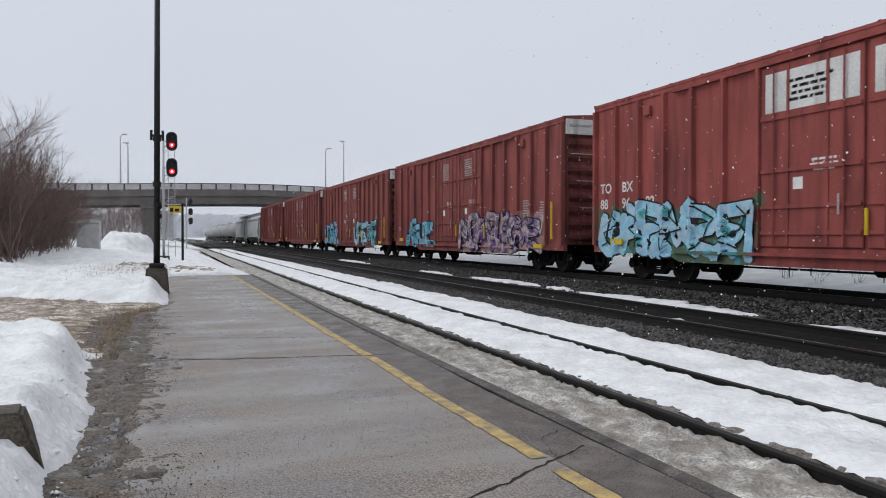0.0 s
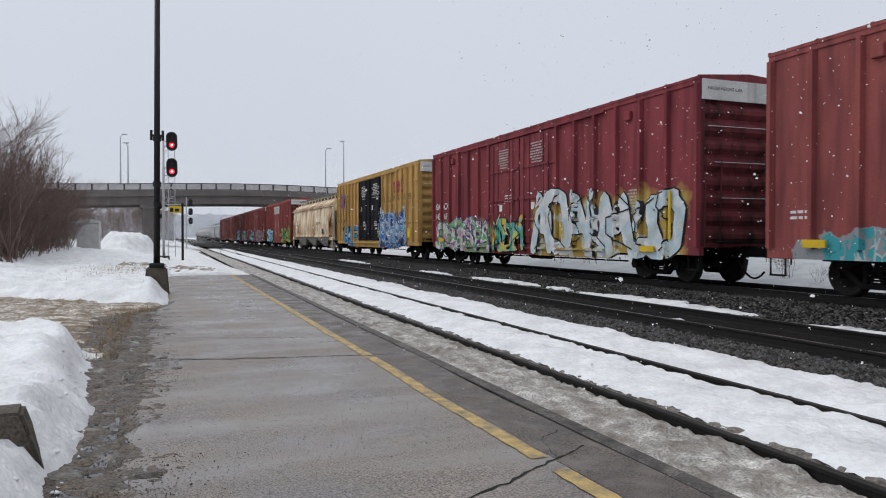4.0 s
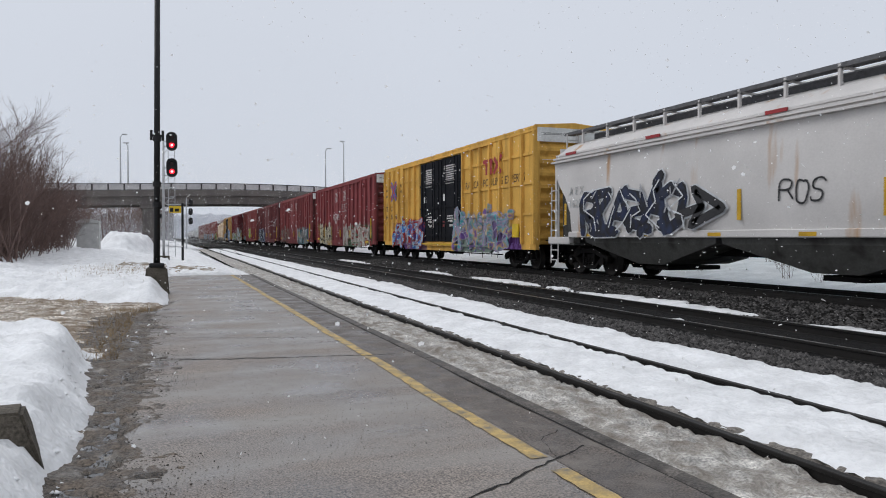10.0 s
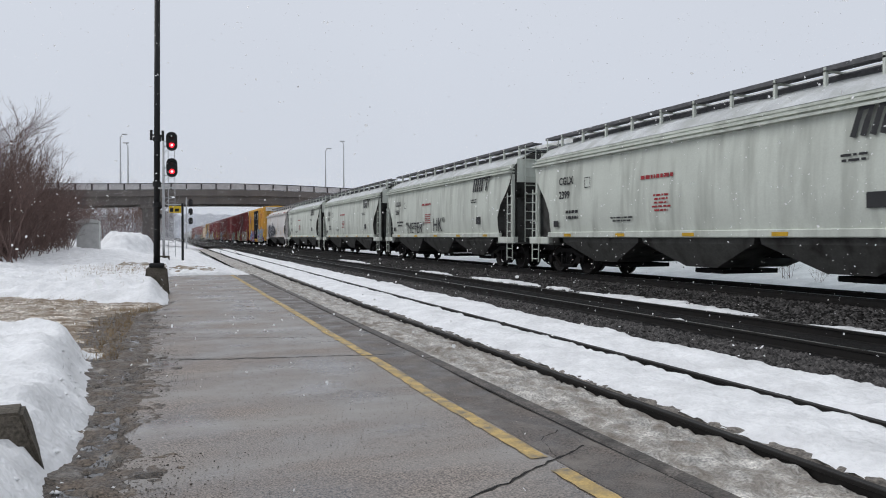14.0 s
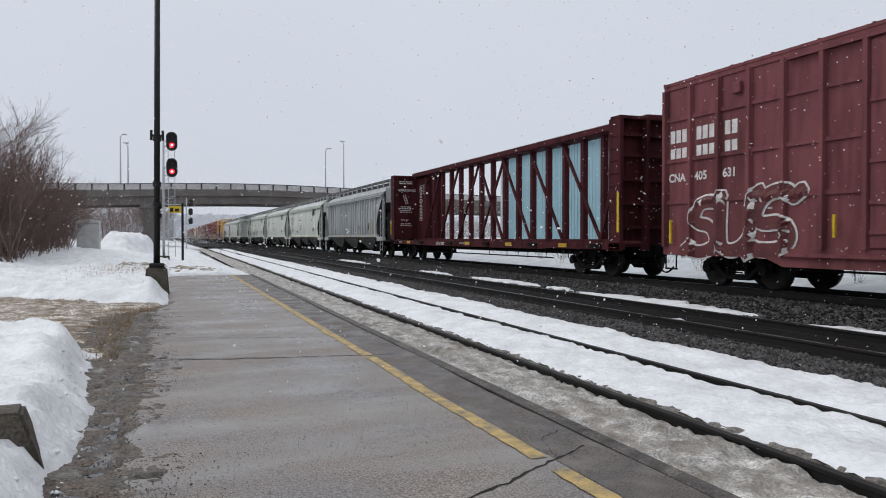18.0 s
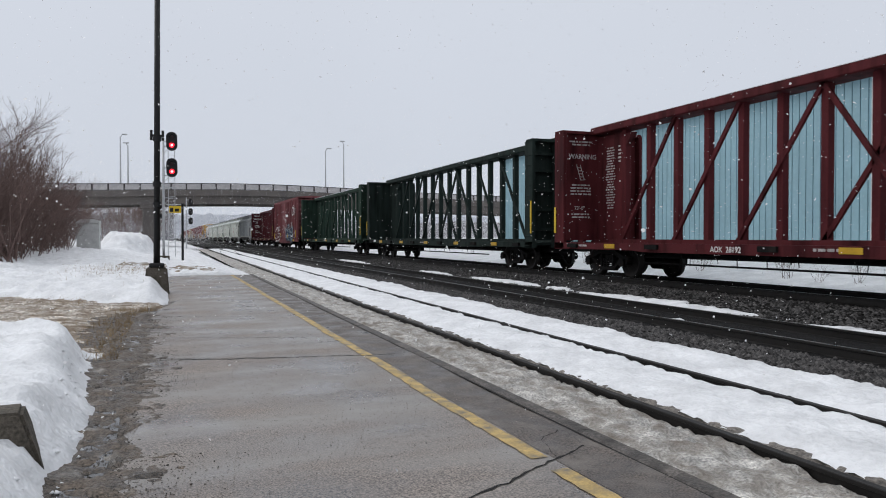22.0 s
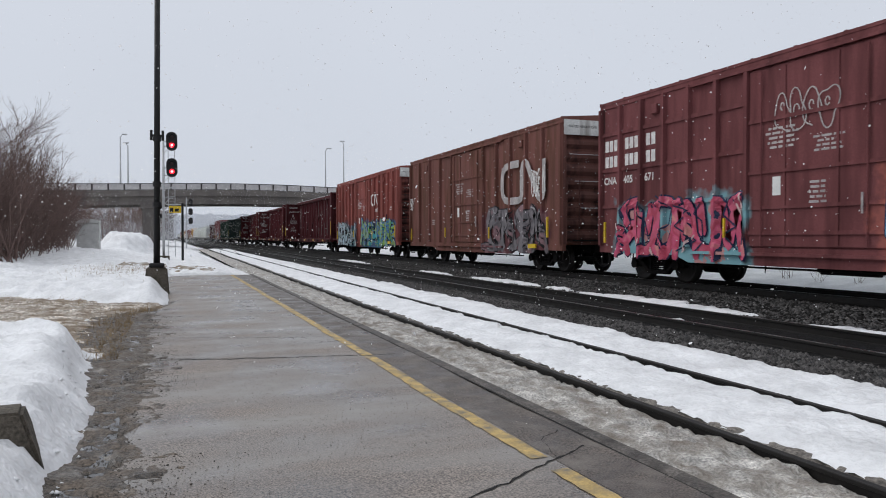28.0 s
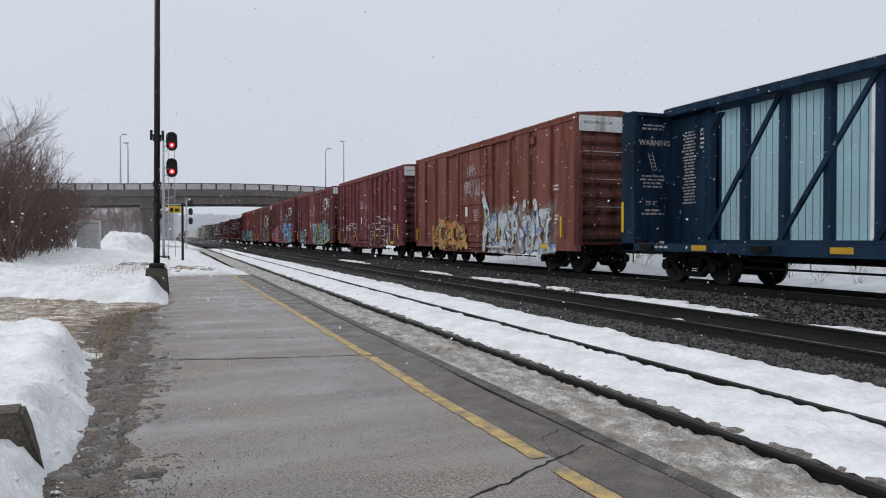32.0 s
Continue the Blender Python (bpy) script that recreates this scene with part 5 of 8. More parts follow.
def letters(pan, word, u0, u1, z0, z1, colours, outline, seed, rim=0.06, fat=0.27, glint=True, edge2=None, label="sprayed graffiti letter", wobble=1.0):
    """One part for each letter, with its outline, fill, inner lines and highlights."""
    rnd = random.Random(seed)
    slot = (u1 - u0) / len(word)
    width = fat * slot
    fill = spray("sprayed_letters", colours) if fat else None
    for i, c in enumerate(word):
        paths = []
        w, hh = slot * rnd.uniform(0.72, 0.90), (z1 - z0) * rnd.uniform(0.80, 1.04)
        tilt, lean = rnd.uniform(-0.12, 0.12), rnd.uniform(-0.05, 0.22)
        o = Vector((u0 + slot * (i + 0.5), z0 + hh / 2 + rnd.uniform(0, 0.08)))
        for s in STROKES[c].split("|"):
            pts = [Vector(((int(q[0]) / 8 - 0.5) * w + wobble * rnd.uniform(-0.09, 0.09) * w, (int(q[1]) / 8 - 0.5) * hh + wobble * rnd.uniform(-0.06, 0.06) * hh)) for q in s.split()]
            pts = [o + Vector((q.x + lean * q.y - tilt * q.y, q.y + tilt * q.x)) for q in pts]
            paths.append(rounded(pts, 2 if wobble > 0.5 else 1))
        if not fat:
            part("graffiti_letter", stroke_mesh(pan, paths, rim, 0.008), outline, pan.t, label)
            continue
        spurs = []
        for _ in range(rnd.choice((0, 1, 1, 2))):
            # pointed spurs thrown out from the letter
            q = rnd.choice(paths)[rnd.choice((0, -1))]
            d = (q - o).normalized() * rnd.uniform(0.12, 0.28) + Vector((rnd.uniform(-0.1, 0.1), 0.0))
            spurs.append([q, q + d * 0.5, q + d])
        k = i * 0.0022
        head = part("graffiti_letter", stroke_mesh(pan, paths + spurs, width + 2 * rim, 0.012 + k), outline, pan.t, label)
        if edge2:
            part("outer_glow", stroke_mesh(pan, paths, width + 4 * rim, 0.003), edge2, head)
        part("letter_fill", stroke_mesh(pan, paths + spurs, width, 0.030 + k), fill, head)
        inner, shine = [], []
        for q in paths:
            n = len(q)
            if n > 5:
                a = rnd.randint(0, n // 3)
                inner.append([r + Vector((0.17, -0.2)) * width for r in q[a:a + max(4, n // 2)]])
                if rnd.random() < 0.8:
                    a = rnd.randint(0, n // 2)
                    shine.append([r + Vector((-0.22, 0.22)) * width for r in q[a:a + max(3, n // 3)]])
        if inner and rim > 0.048:
            part("inner_line", stroke_mesh(pan, inner, 0.03, 0.044 + k), outline, head)
        if glint and shine:
            part("highlight", stroke_mesh(pan, shine[:1], 0.035, 0.048 + k), M_GLINT, head)


INKS = {}


def ink(c):
    if c not in INKS:
        INKS[c] = mat("spray_ink", c, 0.55, var=0.2, scale=3)
    return INKS[c]


M_GLINT = mat("pale_spray_highlight", (0.58, 0.6, 0.62), 0.5, var=0.2)


SHAPES = ("00 18 53 68 90|24 53", "08 12 50 82 88|38 44", "88 27 15 64 82 00|61 94", "00 48 90|13 74|48 39", "00 08 87 64 24 90|40 84", "18 06 12 50|50 87 48 18|60 91", "08 88 41 00 90|27 64", "00 28 42 68 80|28 19")


def piece(pan, u0, u1, z0, z1, colours, outline, seed, count):
    """A crowded panel of angular, overlapping sprayed forms that cannot be read."""
    rnd = random.Random(seed)
    fill = spray("sprayed_forms", colours)
    slot = (u1 - u0) / count
    hh = z1 - z0
    pale = ink(tuple(min(0.75, q * 0.5 + 0.32) for q in max(colours, key=sum)))
    for i in range(count):
        o = Vector((u0 + slot * (i + 0.5), z0))
        w, k = slot * rnd.uniform(1.0, 1.3), i * 0.0025
        top, lean, flip = hh * rnd.uniform(0.82, 1.12), rnd.uniform(-0.18, 0.18), rnd.choice((-1, 1))
        paths = []
        for s in rnd.choice(SHAPES).split("|"):
            pts = [Vector((flip * (int(q[0]) / 8 - 0.5) * w + rnd.uniform(-0.1, 0.1) * w, int(q[1]) / 8 * top + rnd.uniform(-0.05, 0.05) * hh)) for q in s.split()]
            paths.append(rounded([o + Vector((q.x + lean * q.y, q.y)) for q in pts], rnd.choice((0, 0, 1))))
        width = slot * rnd.uniform(0.30, 0.40)
        form = part("graffiti_form", stroke_mesh(pan, paths, width + 0.085, 0.010 + k), outline, pan.t, "angular sprayed graffiti form")
        part("form_fill", stroke_mesh(pan, paths, width, 0.030 + k), fill, form)
        cut = [o + Vector((rnd.uniform(-0.55, 0.55) * w, top * (0.08 + 0.25 * j) + rnd.uniform(-0.1, 0.1))) for j in range(5)]
        part("inner_line", stroke_mesh(pan, [cut], 0.042, 0.046 + k), outline, form)
        if rnd.random() < 0.6:
            q = rnd.choice(rnd.choice(paths))
            part("highlight", stroke_mesh(pan, [[q, q + Vector((rnd.uniform(-0.2, 0.2), rnd.uniform(-0.4, 0.4))), q + Vector((rnd.uniform(-0.1, 0.4), rnd.uniform(-0.3, 0.3)))]], 0.05, 0.049 + k), pale, form)


def sprayed(pan, tags):
    for u0, u1, z0, z1, scale, colours, outline, halo, seed, *word in tags:
        if word and word[0] != "WOLF":
            piece(pan, u0 + 0.2, u1 - 0.2, z0 + 0.05, z1, colours, ink(outline), seed, word[0] if isinstance(word[0], int) else len(word[0]) + 2)
        elif word:
            letters(pan, word[0], u0 + 0.15, u1 - 0.15, z0 + 0.05, z1, colours, ink(outline), seed, *word[1:])


def boxcar(front, length, material, label, posts=(), beams=(), doors=(), door_mat=None, top=5.26, white_end=True, yellow=(), bottom=0.70, trim=None, end_mat=None):
    """posts: distances of the side posts from the front end; beams: heights of the side beams; doors: (from, to) stretches."""
    t = add_car("boxcar", label, "freight car", front, length)
    h = length / 2
    end_mat = end_mat or material
    eave = top - 0.16
    RIBS[t.name] = (tuple(posts), tuple(beams), tuple(doors))
    part("body", bevelled(Geo().box(-SIDE, SIDE, -h + 0.12, h - 0.12, bottom + 0.25, eave), 0.02), material, t)
    # roof: low gable in panels
    roof = Geo().prism([(-SIDE - 0.05, eave - 0.02), (-SIDE - 0.05, eave + 0.05), (0, top + 0.02), (SIDE + 0.05, eave + 0.05), (SIDE + 0.05, eave - 0.02)], 1, -h, h)
    rf = part("roof", roof, end_mat if trim is None else trim, t)
    seams = Geo()
    for y in steps(-h + 0.02, h - 0.06, 1.2):
        seams.prism([(-SIDE - 0.06, eave + 0.045), (-SIDE - 0.055, eave + 0.068), (0, top + 0.035), (SIDE + 0.055, eave + 0.068), (SIDE + 0.06, eave + 0.045), (0, top + 0.01)], 1, y, y + 0.05)
    part("roof_seams", seams, end_mat if trim is None else trim, rf)
    for s in (-1, 1):
        x0, x1 = sorted((s * (SIDE - 0.02), s * (SIDE + 0.035)))
        part("top_chord", bevelled(Geo().box(x0, x1, -h, h, eave - 0.14, eave), 0.01), material, t)
        # sill: deeper between the trucks
        sill = [(-h, bottom + 0.06), (-h + 3.4, bottom + 0.06), (-h + 3.9, bottom - 0.12), (h - 3.9, bottom - 0.12), (h - 3.4, bottom + 0.06), (h, bottom + 0.06), (h, bottom + 0.27), (-h, bottom + 0.27)]
        part("side_sill", Geo().prism(sill, 0, *sorted((s * (SIDE - 0.10), s * (SIDE + 0.03)))), material, t)
    for p in posts:
        y = h - p
        for s in (-1, 1):
            c, d = s * (SIDE - 0.01), s * (SIDE + 0.115)
            part("side_post", Geo().prism([(c, y - 0.07), (c, y + 0.07), (d, y + 0.05), (d, y - 0.05)], 2, bottom + 0.27, eave - 0.14), material, t)
    spans = [(0.12, length - 0.12)]
    if doors:
        spans = [(0.12, doors[0][0]), (doors[-1][1], length - 0.12)]
    for z in beams:
        for a, b in spans:
            for s in (-1, 1):
                x0, x1 = sorted((s * (SIDE - 0.01), s * (SIDE + 0.045)))
                part("side_beam", Geo().box(x0, x1, h - b, h - a, z - 0.05, z + 0.05), material, t)
    for a, b in doors:
        for s in (-1, 1):
            x0, x1 = sorted((s * (SIDE + 0.002), s * (SIDE + 0.06)))
            g = Geo().box(x0, x1, h - b + 0.03, h - a - 0.03, bottom + 0.30, eave - 0.24)
            door = part("door", bevelled(g, 0.015), door_mat or material, t, "sliding plug door with pressed panels")
            for yy in (h - a - (b - a) * 0.3, h - a - (b - a) * 0.68):
                part("door_rib", Geo().box(*sorted((s * (SIDE + 0.058), s * (SIDE + 0.085))), yy - 0.03, yy + 0.03, bottom + 0.34, eave - 0.28), door_mat or material, door)
            for z in (1.30, 1.85, 2.62, 3.74):
                part("door_rib", Geo().box(*sorted((s * (SIDE + 0.058), s * (SIDE + 0.10))), h - b + 0.05, h - a - 0.05, z - 0.04, z + 0.04), door_mat or material, door)
            for yy in (h - a - 0.42, h - b + 0.42):
                part("lock_bar", Geo().tube((s * (SIDE + 0.11), yy, bottom + 0.32), (s * (SIDE + 0.11), yy, eave - 0.3), 0.022, 0.022, 6), door_mat or material, door)
            part("door_handle", Geo().tube((s * (SIDE + 0.14), h - b + 0.5, bottom + 0.95), (s * (SIDE + 0.14), h - b + 0.5, bottom + 1.35), 0.022, 0.022, 6), M_FADED, door)
    if doors:
        for s in (-1, 1):
            x0, x1 = sorted((s * SIDE, s * (SIDE + 0.12)))
            a, b = max(0.3, doors[0][0] - (doors[-1][1] - doors[0][0]) * 0.55), min(length - 0.3, doors[-1][1] + (doors[-1][1] - doors[0][0]) * 0.55)
            part("door_track", Geo().box(x0, x1, h - b, h - a, bottom + 0.10, bottom + 0.17), material, t)
            part("upper_track", Geo().box(x0, x1, h - b, h - a, eave - 0.21, eave - 0.15), material, t)
    for y in (h - 2.6, -h + 2.9):
        part("bracket_box", bevelled(Geo().box(-SIDE - 0.11, -SIDE, y - 0.13, y + 0.13, eave - 0.62, eave - 0.36), 0.015), material, t)
    # pressed steel ends
    n = 9
    for s in (-1, 1):
        prof = [(s * (h - 0.22), bottom + 0.3)]
        for i in range(n):
            z0 = bottom + 0.34 + (eave - 0.42 - bottom) * i / n
            d = (eave - 0.42 - bottom) / n
            prof += [(s * (h - 0.12), z0), (s * (h - 0.02), z0 + d * 0.3), (s * (h - 0.02), z0 + d * 0.55), (s * (h - 0.12), z0 + d * 0.85)]
        prof += [(s * (h - 0.12), eave - 0.03), (s * (h - 0.22), eave - 0.03)]
        e = part("end", Geo().prism(prof, 0, -SIDE + 0.12, SIDE - 0.12), end_mat, t, "pressed steel end with horizontal ribs")
        for sx in (-1, 1):
            part("corner_post", bevelled(Geo().box(*sorted((sx * (SIDE - 0.13), sx * (SIDE + 0.005))), *sorted((s * h, s * (h - 0.2))), bottom + 0.25, eave), 0.02), end_mat, t)
        if white_end:
            part("height_panel", Geo().box(-SIDE + 0.02, SIDE - 0.02, *sorted((s * (h - 0.01), s * (h + 0.015))), eave - 0.52, eave - 0.02), M_ENDWHITE, e, "white warning panel across the top")
    pe = Panel(t, lambda u, v, lift: (u, -h - 0.02, v))
    if white_end:
        pe.text("EXCESS HEIGHT CAR", -1.35, eave - 0.28, 0.115, M_DARKLETTER)
    for i in range(2, n, 2):
        z0 = bottom + 0.34 + (eave - 0.42 - bottom) * i / n
        d = (eave - 0.42 - bottom) / n
        part("snow_line", Geo().box(-1.3 + 0.22 * (i % 3), 1.3 - 0.2 * (i % 5), -h + 0.005, -h + 0.035, z0 + d * 0.56, z0 + d * 0.59), M_ROOFSNOW, t, "snow caught on the end ribs")
    lad = Geo()
    for i in range(6):
        z = bottom + 0.35 + i * 0.38
        lad.tube((-1.42, -h - 0.07, z), (-0.95, -h - 0.07, z), 0.014, 0.014, 5)
    for xx in (-1.42, -0.95):
        lad.tube((xx, -h - 0.02, bottom + 0.25), (xx, -h - 0.07, bottom + 2.4), 0.016, 0.016, 5)
    part("end_ladder", lad, end_mat, t)
    part("crossover_step", bevelled(Geo().box(-1.2, 1.2, -h - 0.36, -h - 0.02, 1.08, 1.12), 0.01), M_UNDER, t)
    wheel = Geo()
    for i in range(14):
        a, b = 2 * math.pi * i / 14, 2 * math.pi * (i + 1) / 14
        wheel.tube((0.8 + 0.26 * math.cos(a), -h - 0.12, 2.6 + 0.26 * math.sin(a)), (0.8 + 0.26 * math.cos(b), -h - 0.12, 2.6 + 0.26 * math.sin(b)), 0.02, 0.02, 5, caps=False)
    part("brake_wheel", wheel, M_UNDER, t)
    for y in (-h + 0.25, h - 0.25):
        st = Geo()
        for yy in (y - 0.2, y + 0.2):
            st.tube((-SIDE + 0.02, yy, bottom + 0.1), (-SIDE + 0.02, yy, bottom - 0.3), 0.02, 0.02, 5)
        st.box(-SIDE - 0.02, -SIDE + 0.06, y - 0.2, y + 0.2, bottom - 0.32, bottom - 0.28)
        part("step", st, M_UNDER, t)
    # under the floor
    under = Geo().box(-0.3, 0.3, -h + 0.3, h - 0.3, 0.68, 0.95)
    for y in steps(-h + 3.6, h - 3.6, 2.0):
        under.box(-1.4, 1.4, y - 0.06, y + 0.06, 0.78, 0.95)
    part("underframe", under, M_UNDER, t)
    part("brake_reservoir", Geo().tube((-0.85, -0.8, 0.62), (-0.85, 0.5, 0.62), 0.2, 0.2, 12), M_UNDER, t)
    pipe = Geo()
    rnd = random.Random(int(front * 10))
    pipe.tube((-1.2, -h + 3.4, 0.52), (-1.2, h - 3.4, 0.52), 0.025, 0.025, 6)
    for y in steps(-h + 3.6, h - 3.6, 0.8):
        yy = y + rnd.uniform(-0.3, 0.3)
        pipe.tube((-1.3, yy, bottom - 0.08), (-1.3 + rnd.uniform(-0.05, 0.05), yy, bottom - rnd.uniform(0.12, 0.36)), 0.022, 0.008, 5)
    part("brake_piping", pipe, M_UNDER, t, "thin pipes and hanging ice under the sill")
    for u, v, w, k in yellow:
        part("reflector_strip", Geo().box(-SIDE - 0.135, -SIDE - 0.09, h - u - w, h - u, v, v + k), M_YELLOW, t, "yellow reflective strip")
    running_gear(t, h, 2.05 if length < 17 else 2.25)
    return t, h


def spread_posts(length, doors, pitch, ends=0.08):
    a, b = doors[0][0], doors[-1][1]
    left = steps(ends, a - 0.05, pitch)
    right = steps(b + 0.05, length - ends, pitch)
    return left + right


YEL60 = ((9.15, 1.25, 0.06, 0.5), (12.15, 1.2, 0.06, 0.5), (17.6, 1.15, 0.07, 1.25), (1.0, 1.0, 0.55, 0.16), (16.4, 0.82, 0.6, 0.15))
YEL50 = ((0.35, 1.05, 0.06, 0.6), (5.2, 1.2, 0.05, 0.45), (10.0, 1.15, 0.05, 0.45), (14.7, 1.2, 0.09, 0.7), (13.4, 0.82, 0.55, 0.15))
D60 = ((6.55, 9.1), (9.14, 11.75))


def red60(front, length, base, label, tags=(), marks=None, scrawls=(), doors=D60, white_door=False, pitch=1.12, seed=1):
    half = length / 2
    base = (base[0] * 1.10, base[1] * 1.30, base[2] * 1.30)
    marks_sprayed, tags = tags, tuple((half - q[1], half - q[0], *q[2:]) for q in tags)
    m = paint("boxcar_paint", base, tags=tags, dirt=(base[0] * 0.75, base[1] * 0.82, base[2] * 0.9), at=0.56)
    # end colour lowered for shade in the gap between cars, and for grime
    shaded_grimy = paint("shaded_grimy_end_paint", tuple(c * 0.72 + 0.004 for c in base), dirt=(0.03, 0.02, 0.018), at=0.55)
    t, h = boxcar(front, length, m, label, spread_posts(length, doors, pitch), (), doors, yellow=YEL60, end_mat=shaded_grimy, trim=m)
    p = side_panel(t, h)
    pd = side_panel(t, h, -SIDE - 0.058)
    if marks:
        for row, words in enumerate(marks):
            for i, wd in enumerate(words):
                p.text(wd, 0.30 + i * 1.08, 2.5 - row * 0.46, 0.40, M_LETTER, 0.008)
    for a, b in doors:
        if white_door:
            pd.draw("notice", [(a + 0.15, 3.86), (b - 0.12, 3.86), (b - 0.12, 4.70), (a + 0.15, 4.70)], [(0, 1, 2, 3)], M_ENDWHITE, "white door notice board")
            pd.bars(a + 0.6, 4.42, b - a - 1.2, 4, 0.13, M_REDLETTER, seed)
        else:
            pd.bars(a + 0.75, 4.5, b - a - 1.5, 8, 0.095, M_FADED, seed + 3)
        pd.draw("notice", [(a + 0.9, 2.2), (a + 1.15, 2.2), (a + 1.15, 2.45), (a + 0.9, 2.45)], [(0, 1, 2, 3)], M_WHITE)
        pd.bars(a + 1.3, 2.75, 0.7, 3, 0.1, M_LETTER, seed + 5)
    p.bars(length - 3.0, 2.5, 0.55, 8, 0.09, M_FADED, seed + 7)
    p.bars(length - 1.7, 2.4, 0.5, 9, 0.09, M_FADED, seed + 8)
    p.bars(0.5, 1.7, 0.7, 2, 0.12, M_LETTER, seed + 9)
    for u, v, w, k, n, wd, mt, sd in scrawls:
        p.scrawl(u, v, w, k, n, wd, mt, sd)
    sprayed(p, marks_sprayed)
    return t, h, p


# leading cars, far ahead
red60(99.0, 18.5, (0.15, 0.04, 0.036), "dark red ribbed boxcar far up the train")
red60(78.6, 18.5, (0.16, 0.045, 0.04), "brown-red ribbed boxcar with faded side", seed=2)
red60(58.6, 18.4, (0.17, 0.046, 0.04), "brown-red ribbed boxcar with teal spray paint low on its side", tags=((0.5, 5.5, 0.8, 2.0, 1.2, (TEAL, SKY, TEAL), NAVY, None, 3, 5), (10.5, 16, 0.8, 2.0, 1.1, (TEAL, PALEB), NAVY, None, 4, 5)), seed=3)
red60(38.9, 18.3, (0.175, 0.045, 0.04), "brown-red ribbed boxcar with purple and teal graffiti",
      tags=((2.2, 6.2, 0.8, 1.9, 1.2, (TEAL, SKY, (0.1, 0.3, 0.3)), NAVY, None, 5, 4), (9.6, 16.9, 0.75, 1.95, 1.2, ((0.42, 0.30, 0.36), (0.10, 0.07, 0.16), (0.5, 0.4, 0.36), PURP), NAVY, (0.42, 0.28, 0.26), 6, 8)), seed=4)
red60(18.82, 18.7, (0.205, 0.048, 0.042), "brick-red double-door boxcar with pale blue and green graffiti", white_door=True, marks=(("TO", "BX"), ("88", "96", "92")),
      tags=((0.3, 6.4, 0.75, 1.95, 1.0, (SKY, PALEB, SKY, (0.35, 0.6, 0.7), TEAL), BLK, (0.06, 0.16, 0.10), 7, "ARKS"), (12.5, 18.1, 0.75, 2.0, 1.35, (GRN, (0.25, 0.33, 0.1), GRN, (0.35, 0.36, 0.2), LIME), BLK, (0.42, 0.10, 0.04), 8, "GERK")), seed=5)


